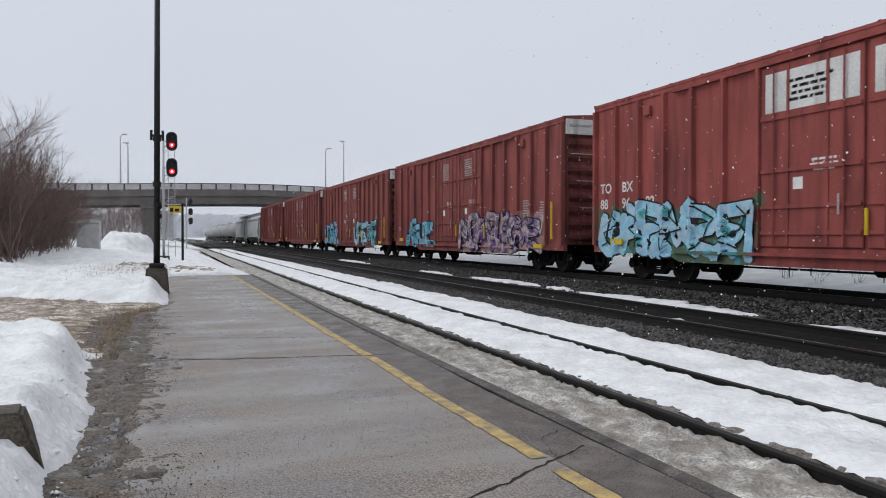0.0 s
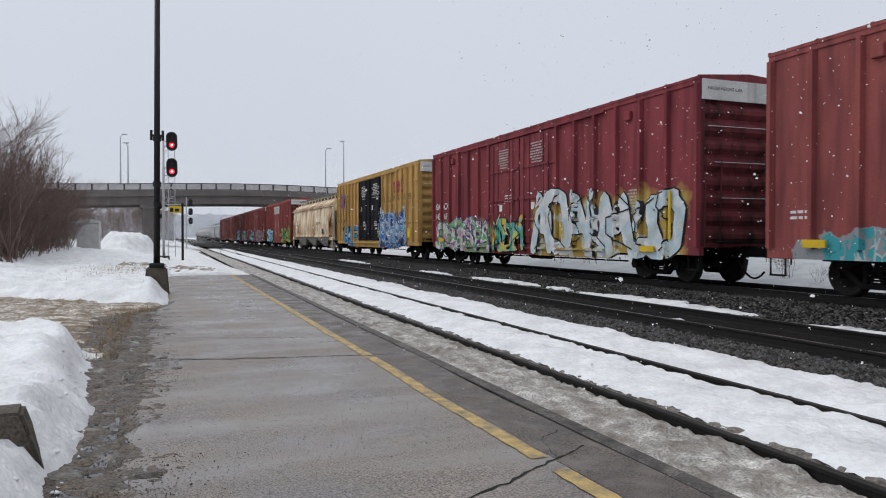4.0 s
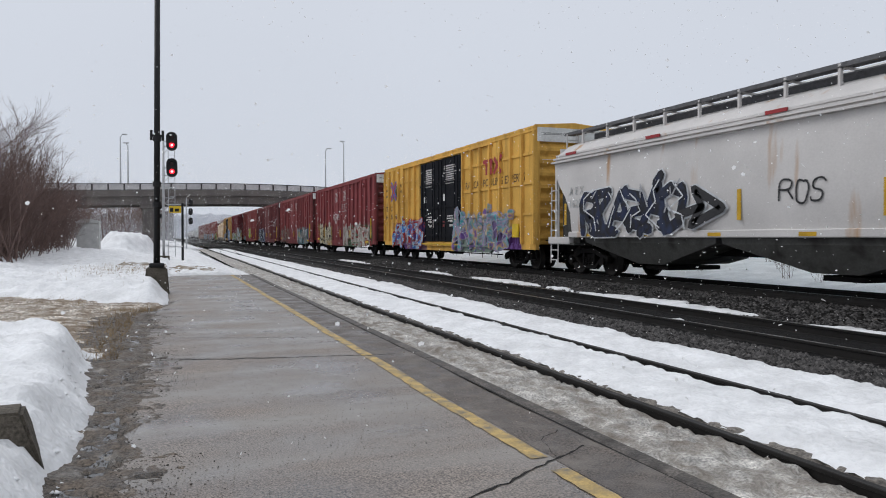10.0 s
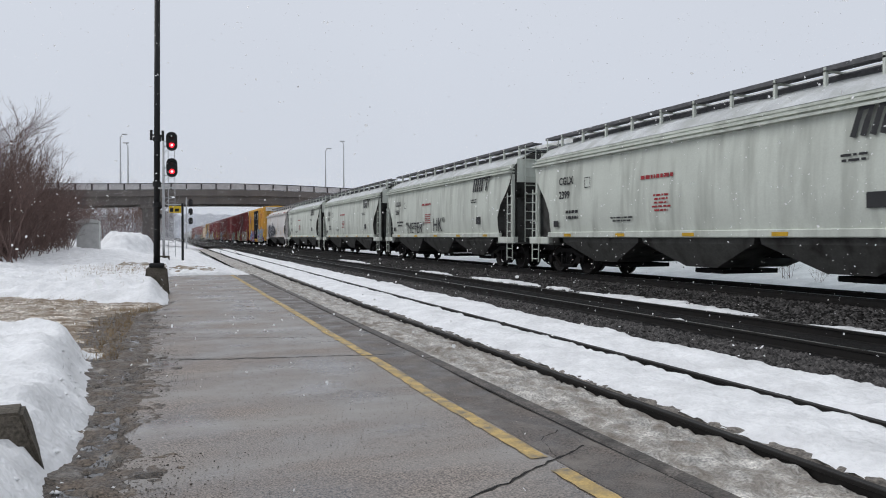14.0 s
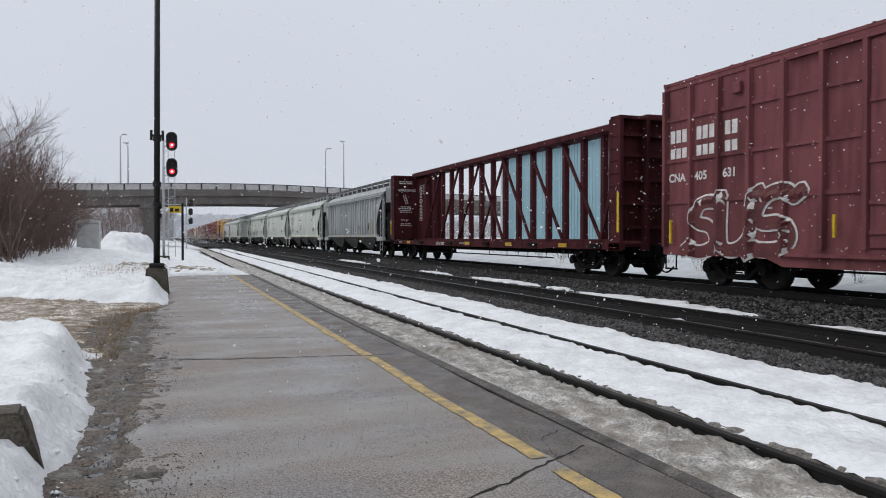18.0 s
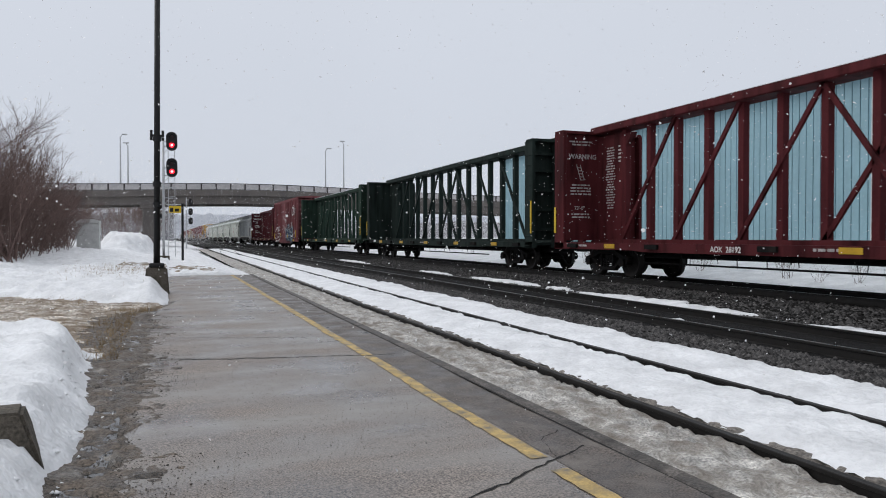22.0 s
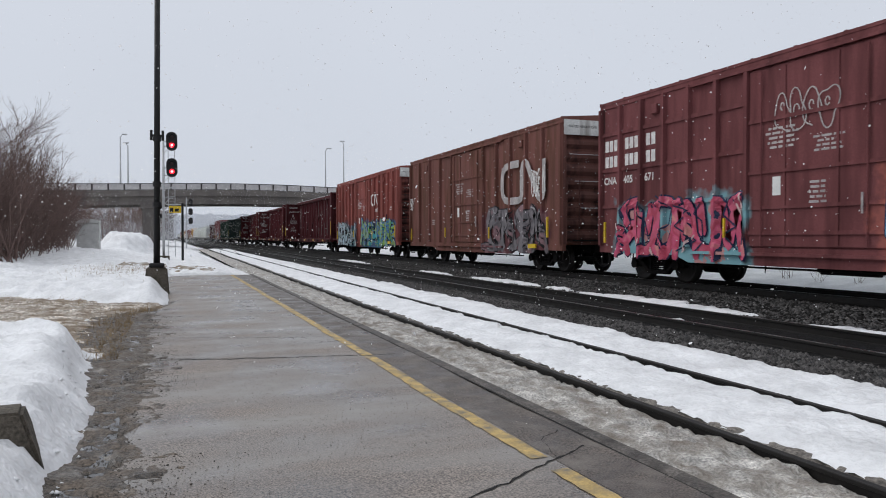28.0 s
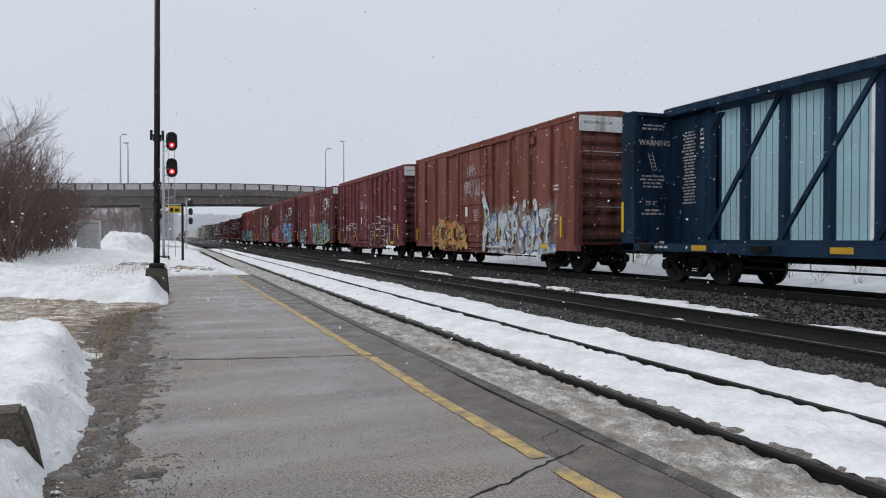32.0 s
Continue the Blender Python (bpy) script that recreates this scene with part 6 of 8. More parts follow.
# ---- covered hoppers ----
def hopper(front, length, material, label, ribs=False, snow=True, bays=3, under=None, slope_mat=None):
    t = add_car("covered_hopper", label, "freight car", front, length)
    h = length / 2
    under = under or M_HOPUNDER
    zs = [1.32, 1.6, 2.0, 2.5, 2.9, 3.3, 3.62, 3.84, 3.92, 4.02]
    k = 0.0 if ribs else 0.10
    half = [1.5 - 0.3 * k, 1.52, 1.53 + k * 0.2, 1.535 + k * 0.2, 1.53, 1.51, 1.47, 1.42, 1.38, 1.26]
    crown = [(0.95, 4.25), (0.5, 4.43), (0.0, 4.49)]

    def end_at(z):
        if z < 2.2:
            return h - 1.42
        if z < 3.7:
            q = (z - 2.2) / 1.5
            return h - 1.42 + 1.12 * (q if ribs else math.sin(q * math.pi / 2) ** 1.15)
        return h - 0.30
    ring = list(zip(half, zs)) + crown
    g = Geo()
    n = len(ring)
    for sy in (1, -1):
        for sx in (-1, 1):
            for x, z in ring:
                g.v.append((sx * x, sy * end_at(z), z))
    # indices: front near, front far, rear near, rear far
    FN, FF, RN, RF = 0, n, 2 * n, 3 * n
    for i in range(n - 1):
        g.f += [(FN + i, FN + i + 1, RN + i + 1, RN + i), (FF + i, RF + i, RF + i + 1, FF + i + 1)]
    body = part("body", g, material, t, smooth=not ribs)
    for sy in (1, -1):
        slope = Geo()
        b = 0
        for x, z in ring:
            for sx in (-1, 1):
                slope.v.append((sx * (x - 0.012), sy * (end_at(z) - 0.012), z))
        slope.f += [(b + 2 * i, b + 2 * i + 1, b + 2 * i + 3, b + 2 * i + 2) for i in range(n - 1)]
        part("slope_sheet", slope, slope_mat or under, body, "sloping end sheet")
    if ribs:
        for y in steps(-h + 1.5, h - 1.5, 0.62):
            part("side_post", Geo().box(-1.60, -1.47, y - 0.03, y + 0.03, 1.36, 3.76), material, t)
    # longitudinal bead under the roof edge
    for z, d in ((3.92, 0.03), (3.80, 0.02), (3.68, 0.02)):
        part("roof_bead", Geo().box(-1.43 - 0.6 * (3.92 - z) ** 0.8, -1.36, -h + 0.3, h - 0.3, z - 0.028, z + 0.028), material, t)
    if snow:
        sg = Geo()
        ys = steps(-h + 0.35, h - 0.35, 0.5)
        prof = [(-1.34, 3.98), (-1.18, 4.12), (-0.95, 4.29), (-0.5, 4.48), (0, 4.53), (0.5, 4.48), (0.95, 4.29), (1.34, 3.98)]
        for y in ys:
            sg.v += [(x, y, z + (0.0 if abs(x) > 1.3 else rough(x * 2, y + front, 0.03, 0.6, 4))) for x, z in prof]
        m = len(prof)
        for j in range(len(ys) - 1):
            sg.f += [(j * m + i, j * m + i + 1, (j + 1) * m + i + 1, (j + 1) * m + i) for i in range(m - 1)]
        part("roof_snow", sg, M_ROOFFROST, t, "thin snow lying on the roof", smooth=True)
    # running board on brackets
    board = Geo()
    for x in (-0.62, 0.62):
        board.box(x - 0.18, x + 0.18, -h - 0.15, h + 0.15, 4.70, 4.74)
        board.box(x - 0.20, x - 0.18, -h - 0.15, h + 0.15, 4.68, 4.78)
    part("running_board", board, M_GRATE, t, "dark grated walkway along the roof")
    bracket = Geo().box(-0.84, -0.76, -0.03, 0.03, 4.27, 4.76).box(0.76, 0.84, -0.03, 0.03, 4.27, 4.76).box(-0.84, 0.84, -0.03, 0.03, 4.66, 4.70).mesh("walkway_bracket", material)
    for y in steps(-h + 1.0, h - 1.0, 1.35):
        part("walkway_bracket", bracket, material, t, at=pose(0, y, 0))
    hatch = Geo().box(-0.4, 0.4, -h + 1.0, h - 1.0, 4.42, 4.66)
    part("hatch", bevelled(hatch, 0.04), M_GRATE, t, "long trough hatch")
    # sills
    for s in (-1, 1):
        part("side_sill", bevelled(Geo().box(*sorted((s * 1.40, s * 1.545)), -h + 1.3, h - 1.3, 1.20, 1.38), 0.02), material, t)
        for sy in (-1, 1):
            part("corner_sill", bevelled(Geo().box(*sorted((s * 1.36, s * 1.55)), *sorted((sy * (h - 1.35), sy * h)), 0.98, 1.22), 0.02), material, t)
    for y in steps(-h + 2.6, h - 2.6, 2.6):
        part("reflector_strip", Geo().box(-1.552, -1.547, y - 0.22, y + 0.22, 1.23, 1.32), M_AMBER, t, "amber reflector")
    # bays under the body
    span = (2 * h - 4.0) / bays
    for bay_n in range(bays):
        c = -h + 2.0 + span * (bay_n + 0.5)
        b = Geo()
        for z, hw, hx in ((1.32, span / 2 - 0.04, 1.42), (1.05, span / 2 - 0.12, 1.40), (0.46, 0.55, 1.12)):
            b.v += [(-hx, c - hw, z), (hx, c - hw, z), (hx, c + hw, z), (-hx, c + hw, z)]
        b.f = [(0, 1, 2, 3), (8, 9, 10, 11)] + [(q + i, q + (i + 1) % 4, q + 4 + (i + 1) % 4, q + 4 + i) for q in (0, 4) for i in range(4)]
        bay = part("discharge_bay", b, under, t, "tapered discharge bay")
        part("outlet_gate", bevelled(Geo().box(-0.9, 0.9, c - 0.5, c + 0.5, 0.30, 0.42), 0.02), M_UNDER, bay)
    part("centre_sill", Geo().box(-0.3, 0.3, -h + 0.2, h - 0.2, 0.72, 1.0), M_UNDER, t)
    # end platforms with ladders
    for sy in (-1, 1):
        part("end_platform", bevelled(Geo().box(-1.5, 1.5, *sorted((sy * (h - 1.6), sy * h)), 0.95, 1.03), 0.01), under, t)
        for sx in (-1, 1):
            part("corner_post", Geo().box(*sorted((sx * 1.34, sx * 1.46)), *sorted((sy * (h - 0.42), sy * (h - 0.32))), 1.2, 3.6), material, t)
            lad = Geo()
            for yy in (h - 0.16, h - 0.62):
                lad.tube((sx * 1.52, sy * yy, 0.35), (sx * 1.50, sy * yy, 2.9 if sx < 0 else 2.2), 0.022, 0.022, 6)
            for i in range(8):
                z = 0.45 + i * 0.33
                lad.tube((sx * 1.52, sy * (h - 0.16), z), (sx * 1.52, sy * (h - 0.62), z), 0.018, 0.018, 5)
            part("ladder", lad, material, t, "side ladder at the corner")
        tall = Geo()
        for xx in (-0.95, -0.5):
            tall.tube((xx, sy * (h - 0.22), 1.0), (xx, sy * (h - 0.22), 4.7), 0.022, 0.022, 6)
        for i in range(11):
            tall.tube((-0.95, sy * (h - 0.22), 1.2 + i * 0.33), (-0.5, sy * (h - 0.22), 1.2 + i * 0.33), 0.018, 0.018, 5)
        part("end_ladder", tall, material, t, "tall end ladder to the roof walkway")
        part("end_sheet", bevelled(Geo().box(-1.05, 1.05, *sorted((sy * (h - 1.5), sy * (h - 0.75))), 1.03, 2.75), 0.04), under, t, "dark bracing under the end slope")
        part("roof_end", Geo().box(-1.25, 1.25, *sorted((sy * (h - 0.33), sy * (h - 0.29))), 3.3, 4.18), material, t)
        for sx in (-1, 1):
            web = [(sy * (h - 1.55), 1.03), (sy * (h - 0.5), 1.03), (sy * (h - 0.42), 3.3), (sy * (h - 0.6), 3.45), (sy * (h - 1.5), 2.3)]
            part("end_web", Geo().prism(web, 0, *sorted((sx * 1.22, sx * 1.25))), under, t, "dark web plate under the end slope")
        part("brake_box", bevelled(Geo().box(0.2, 0.7, *sorted((sy * (h - 0.7), sy * (h - 0.45))), 1.05, 1.7), 0.03), M_UNDER, t)
    running_gear(t, h, 1.75)
    return t, h, side_panel(t, h, -1.562)


# underside colour, much darker than the side paint
M_HOPUNDER = mat("hopper_underside_dark", (0.075, 0.075, 0.07), 0.75, var=0.3, scale=2, fine=20, stain=(0.03, 0.028, 0.026), stain_at=0.55)
M_ROOFFROST = mat("thin_roof_frost", (0.54, 0.555, 0.56), 0.65, var=0.2, scale=1.2, fine=20, bump=0.3, stain=(0.40, 0.415, 0.40), stain_at=0.55, depth=0.02)
M_GRATE = mat("walkway_grating", (0.10, 0.10, 0.105), 0.7, var=0.3, scale=8)
M_HOPGREY = paint("hopper_pale_grey", (0.41, 0.43, 0.39), (0.37, 0.385, 0.345), 0.6, 0.08)
M_HOPGREY2 = paint("hopper_mid_grey", (0.31, 0.32, 0.32), (0.28, 0.285, 0.28), 0.6, 0.08)
M_RUSTY = mat("cream_paint_with_rust", (0.72, 0.605, 0.43), 0.7, var=0.16, scale=1.6, fine=24, bump=0.1, stain=(0.36, 0.17, 0.075), stain_at=0.545, stain_scale=(0.9, 0.9, 0.55), stain_size=1.15, soft=0.12)
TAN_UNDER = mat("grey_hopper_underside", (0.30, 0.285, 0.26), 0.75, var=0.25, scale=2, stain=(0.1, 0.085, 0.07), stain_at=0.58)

for f in (118.6, 137.0):
    hopper(f, 16.7, M_HOPGREY2, "grey covered hopper far up the train", snow=False)


# white tanks, their colour greyed to carry the haze of distance
M_TANK = mat("haze_greyed_tank_paint", (0.34, 0.34, 0.34), 0.6, var=0.2, scale=1.5, fine=20, stain=(0.16, 0.15, 0.145), stain_at=0.55, stain_scale=STREAK)


def tank_car(front, length):
    t = add_car("tank_car", "pale tank car far up the train", "freight car", front, length)
    h = length / 2
    prof = [(-h + 0.3, 0.3), (-h + 0.4, 0.9), (-h + 0.7, 1.35), (-h + 1.1, 1.5), (h - 1.1, 1.5), (h - 0.7, 1.35), (h - 0.4, 0.9), (h - 0.3, 0.3)]
    g = Geo()
    for x, r in prof:
        for i in range(20):
            a = 2 * math.pi * i / 20
            g.v.append((r * math.cos(a), x, 2.55 + r * math.sin(a)))
    for j in range(len(prof) - 1):
        g.f += [(j * 20 + i, j * 20 + (i + 1) % 20, (j + 1) * 20 + (i + 1) % 20, (j + 1) * 20 + i) for i in range(20)]
    part("tank", g, M_TANK, t, smooth=True)
    part("dome", Geo().tube((0, 0, 3.9), (0, 0, 4.4), 0.5, 0.45, 14), M_TANK, t)
    part("sill", bevelled(Geo().box(-0.4, 0.4, -h, h, 0.75, 1.05), 0.02), M_UNDER, t)
    for y in (-h + 2.2, h - 2.2):
        part("saddle", Geo().box(-1.2, 1.2, y - 0.3, y + 0.3, 1.05, 1.5), M_UNDER, t)
    running_gear(t, h, 1.9)


for i in range(6):
    tank_car(155.4 + i * 18.2, 16.6)

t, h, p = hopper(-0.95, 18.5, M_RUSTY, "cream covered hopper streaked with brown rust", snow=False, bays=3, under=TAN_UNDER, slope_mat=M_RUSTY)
M_PALEGEAR = mat("dusty_white_truck", (0.34, 0.31, 0.28), 0.8, var=0.3, scale=4, fine=30, stain=(0.10, 0.08, 0.065), stain_at=0.56, stain_size=5)
for ob in t.children_recursive:
    if ob.name.split(".")[0] in ("side_frame", "spring", "bearing_cap", "end_platform"):
        ob.data = ob.data.copy()
        ob.data.materials[0] = M_PALEGEAR
p.text("GPLX", 2.55, 2.52, 0.34, M_DARKLETTER, 0.008)
p.text("75528", 2.5, 2.18, 0.34, M_DARKLETTER, 0.008)
p.bars(2.65, 1.75, 1.1, 2, 0.13, M_DARKLETTER, 3)
p.ribbon([(4.4, 2.45), (4.7, 2.45), (4.7, 2.8), (4.4, 2.8), (4.4, 2.45)], 0.025, M_DARKLETTER, "stencil")
p.bars(11.6, 2.45, 2.6, 3, 0.075, M_DARKLETTER, 4)
p.draw("stencil", [(14.4, 1.5), (15.1, 1.5), (15.1, 1.9), (14.4, 1.9)], [(0, 1, 2, 3)], M_DARKLETTER)
for u in (2.55, 5.6, 9.2, 12.6):
    p.draw("reflector_strip", [(u, 1.7), (u + 0.13, 1.7), (u + 0.13, 2.4), (u, 2.4)], [(0, 1, 2, 3)], M_AMBER)


# ---- yellow boxcars with black doors ----
def yellow60(front, base, label, marks, tags, word, seed):
    L = 18.55
    half = L / 2
    marks_sprayed, tags = tags, tuple((half - q[1], half - q[0], *q[2:]) for q in tags)
    m = paint("boxcar_yellow", base, tags=tags, dirt=(base[0] * 0.8, base[1] * 0.76, base[2] * 0.75), at=0.62)
    md = paint("boxcar_black_door", (0.006, 0.0066, 0.009), tags=tags, dirt=(0.016, 0.016, 0.017), at=0.66)
    doors = ((6.4, 9.0), (9.06, 11.9))
    t, h = boxcar(front, L, m, label, spread_posts(L, doors, 0.93), (2.05, 3.15, 4.2), doors, md, yellow=((11.2, 1.2, 0.06, 0.6), (16.9, 1.2, 0.5, 0.5), (6.6, 0.86, 5.0, 0.05)))
    p = side_panel(t, h)
    pd = side_panel(t, h, -SIDE - 0.058)
    p.text("next", 0.17, 3.85, 0.26, M_BROWNLETTER, 0.004)
    p.text("load", 0.17, 3.5, 0.26, M_BROWNLETTER, 0.004)
    p.text("any", 2.87, 4.0, 0.26, M_BROWNLETTER, 0.004)
    p.text("road", 2.87, 3.66, 0.26, M_BROWNLETTER, 0.004)
    # crossed arms, each blue with a red stripe
    for q, (w, m_arm) in enumerate(((0.34, M_BLUELETTER), (0.17, M_REDLETTER))):
        for k, path in enumerate(([(1.52, 3.34), (1.70, 3.42), (2.38, 4.12), (2.56, 4.20)], [(1.52, 4.20), (1.70, 4.12), (2.38, 3.42), (2.56, 3.34)])):
            p.ribbon(path, w, m_arm, "emblem", "crossed red and blue bars", 0.117 + 0.004 * q + 0.001 * k)
    for row, words in enumerate(marks):
        for i, wd in enumerate(words):
            p.text(wd, 0.17 + i * 0.9, 2.70 - row * 0.46, 0.38, M_BROWNLETTER, 0.008)
    for a, b in doors:
        pd.bars(a + 0.55, 4.45, b - a - 1.2, 9, 0.10, M_LETTER, seed)
        pd.draw("notice", [(a + 0.55, 2.9), (a + 0.85, 2.9), (a + 0.85, 3.2), (a + 0.55, 3.2)], [(0, 1, 2, 3)], M_WHITE)
        pd.draw("notice", [(a + 0.5, 1.7), (a + 0.72, 1.7), (a + 0.72, 1.95), (a + 0.5, 1.95)], [(0, 1, 2, 3)], M_REDLETTER)
        pd.bars(a + 1.0, 2.15, 0.8, 4, 0.11, M_LETTER, seed + 1)
        pd.bars(a + 1.3, 1.9, 0.5, 2, 0.2, M_LETTER, seed + 6)
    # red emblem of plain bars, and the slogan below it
    p.draw("emblem", [(14.2, 4.15), (15.1, 4.15), (15.1, 4.32), (14.2, 4.32), (14.42, 3.7), (14.6, 3.7), (14.6, 4.15), (14.42, 4.15), (14.85, 3.7), (15.03, 3.7), (15.03, 4.15), (14.85, 4.15)], [(0, 1, 2, 3), (4, 5, 6, 7), (8, 9, 10, 11)], M_REDLETTER, "dark red bar emblem", 0.090)
    p.ribbon([(15.2, 3.7), (15.9, 4.4)], 0.17, M_REDLETTER, "emblem", lift=0.090)
    p.ribbon([(15.25, 4.32), (15.85, 3.7)], 0.17, M_REDLETTER, "emblem", lift=0.094)
    p.text("RAILCAR POOLING EXPERTS", 12.15, 3.26, 0.43, M_BROWNLETTER, 0.004)
    sprayed(p, marks_sprayed)
    return t, h, p


t, h, p = yellow60(-21.34, (0.35, 0.215, 0.075), "weathered mustard-yellow boxcar with black doors and blue graffiti", (("TB", "OX"), ("67", "37", "40")),
         ((11.3, 16.4, 0.75, 2.5, 1.25, (BLUE, SKY, (0.02, 0.08, 0.3), PALEB, BLUE), WHT, (0.03, 0.06, 0.22), 21, "SKRBE"), (1.9, 6.2, 0.7, 1.75, 1.0, ((0.02, 0.25, 0.55), (0.03, 0.30, 0.6)), BLK, None, 22, "WOLF", 0.05, 0.25, False, M_GLINT, "blue sprayed block letter", 0.15)), "", 31)

red60(-41.94, 18.65, (0.155, 0.03, 0.034), "maroon double-door boxcar with pastel graffiti panels", marks=(("GA", "CX"), ("143", "69")),
      tags=((0.5, 6.6, 0.72, 1.8, 1.0, (LILAC, (0.5, 0.36, 0.34), WHT, GRN, (0.3, 0.42, 0.2)), PURP, (0.22, 0.36, 0.2), 9, "LIFY"), (6.8, 9.6, 0.75, 1.75, 0.9, (ORNG, YELL, TEAL, GRN), BLK, None, 10, "OY"), (10.2, 18.2, 0.72, 2.4, 0.8, (WHT, WHT, PALEB, (0.5, 0.52, 0.46)), BLK, (0.45, 0.33, 0.08), 11, "SOAPN")), seed=6)
red60(-62.72, 18.2, (0.185, 0.045, 0.042), "brown-red ribbed boxcar with a small green tag",
      tags=((8.3, 11.2, 1.5, 2.6, 1.6, (LIME, (0.5, 0.16, 0.1), LIME), LIME, None, 12), (0.5, 4, 0.7, 1.4, 1.3, (TEAL, GREY), GREY, None, 13)), seed=7)
t, h, p = red60(-82.82, 18.6, (0.120, 0.036, 0.036), "dark maroon double-door boxcar with navy graffiti and white scrawls", marks=None,
      tags=((0.9, 7.0, 0.72, 2.15, 0.85, (BLK, (0.015, 0.02, 0.035), BLK), (0.5, 0.55, 0.6), (0.02, 0.10, 0.22), 14, "DIMPZ", 0.05, 0.36),),
      seed=8)
letters(p, "EROMS", 13.0, 16.5, 2.5, 3.2, ((0.115, 0.03, 0.03),), M_FADED, 3, 0.03, 0.3, False)
letters(p, "RAYS", 16.7, 17.6, 3.25, 3.55, (WHT,), M_FADED, 4, 0.035, 0)
letters(p, "RESET", 14.6, 15.9, 1.75, 1.95, (WHT,), M_FADED, 5, 0.03, 0)
worm(p, 0.75, 3.35, 0.62, M_LETTER)
p.bars(0.7, 3.05, 1.6, 1, 0.2, M_LETTER, 41)
p.text("DWC", 0.65, 2.72, 0.36, M_LETTER, 0.006)
red60(-103.13, 18.45, (0.155, 0.036, 0.036), "red-brown double-door boxcar with grey and teal graffiti", marks=(("GA", "CX"), ("144", "22")),
      tags=((0.3, 6.1, 0.72, 1.9, 0.8, ((0.17, 0.06, 0.05), (0.15, 0.05, 0.045), (0.2, 0.1, 0.08)), (0.13, 0.14, 0.12), None, 15, "OSRE"), (11.2, 16.5, 0.7, 1.95, 0.9, (GREY, (0.2, 0.2, 0.19), (0.26, 0.25, 0.23), (0.12, 0.25, 0.28)), (0.09, 0.08, 0.075), (0.08, 0.22, 0.26), 16, "SKUP")), seed=9)
t, h, p = red60(-123.44, 18.5, (0.165, 0.035, 0.036), "dark red double-door boxcar with cream and grey graffiti", marks=(("AO", "K"), ("11", "20")),
      tags=((1.3, 6.0, 0.75, 2.1, 0.85, (CREAM, (0.4, 0.36, 0.26), CREAM, (0.48, 0.44, 0.33)), BLK, (0.45, 0.33, 0.1), 17, "COEK"), (10.2, 17.5, 0.72, 1.85, 0.75, ((0.36, 0.33, 0.28), (0.46, 0.43, 0.38), (0.30, 0.29, 0.27), (0.40, 0.36, 0.30)), (0.28, 0.05, 0.05), (0.09, 0.2, 0.12), 18, "SUTFA")),
      seed=10)
letters(p, "FORM", 6.85, 8.9, 2.45, 2.95, (WHT,), M_LETTER, 9, 0.06, 0)
letters(p, "BSKE", 9.7, 11.4, 3.0, 3.6, (WHT,), M_FADED, 10, 0.04, 0)
t, h, p = yellow60(-143.9, (0.49, 0.285, 0.068), "bright yellow boxcar with black doors and colourful graffiti", (("TB", "OX"), ("64", "26", "46")),
         ((1.9, 7.1, 0.7, 1.95, 1.0, (SKY, (0.30, 0.06, 0.10), PALEB, BLUE, PURP), REDD, (0.07, 0.04, 0.14), 23, "SERO"), (10.9, 16.6, 0.72, 2.1, 0.8, (TEAL, LILAC, (0.10, 0.30, 0.34), (0.5, 0.33, 0.14), PURP), (0.34, 0.32, 0.42), (0.12, 0.25, 0.27), 24, "SKIMO"), (15.8, 17.5, 0.7, 1.6, 1.0, (PURP, (0.08, 0.03, 0.12)), PURP, None, 25)), "", 33)

M_AEX = paint("pinkish_white_hopper_paint", (0.41, 0.395, 0.385), (0.42, 0.25, 0.13), 0.68, 0.08, soft=0.07, size=1.8,
              )
t, h, p = hopper(-163.3, 15.9, M_AEX, "off-white covered hopper with rust streaks and dark graffiti", snow=False, bays=2)
p.text("A E X", 1.4, 2.55, 0.36, M_HOPGREY2, 0.0)
p.text("16251", 1.4, 2.15, 0.36, M_HOPGREY2, 0.0)
piece(p, 2.3, 6.9, 1.38, 2.62, (NAVY, BLK, (0.02, 0.03, 0.07)), M_GLINT, 41, 6)
for wd, mt, lift in ((0.30, M_GLINT, 0.02), (0.22, M_DARKLETTER, 0.05)):
    part("graffiti_arrow", stroke_mesh(p, [[Vector((6.7, 1.75)), Vector((7.6, 1.95)), Vector((7.3, 2.4)), Vector((8.3, 1.9)), Vector((7.2, 1.5)), Vector((7.6, 1.95))]], wd, lift), mt, t, "sprayed dark arrow")
letters(p, "ROS", 9.9, 11.1, 1.9, 2.45, (BLK,), M_DARKLETTER, 15, 0.045, 0)
for u in (1.1, 8.7, 12.3, 14.0):
    p.draw("reflector_strip", [(u, 1.6), (u + 0.13, 1.6), (u + 0.13, 2.3), (u, 2.3)], [(0, 1, 2, 3)], M_AMBER)
for u in (1.0, 5.2, 9.4, 13.6):
    part("roof_marker", Geo().box(-1.47, -1.44, h - u - 0.6, h - u, 3.88, 3.96), M_REDLETTER, t)
t["label"] = "off-white covered hopper with rust streaks and dark graffiti"

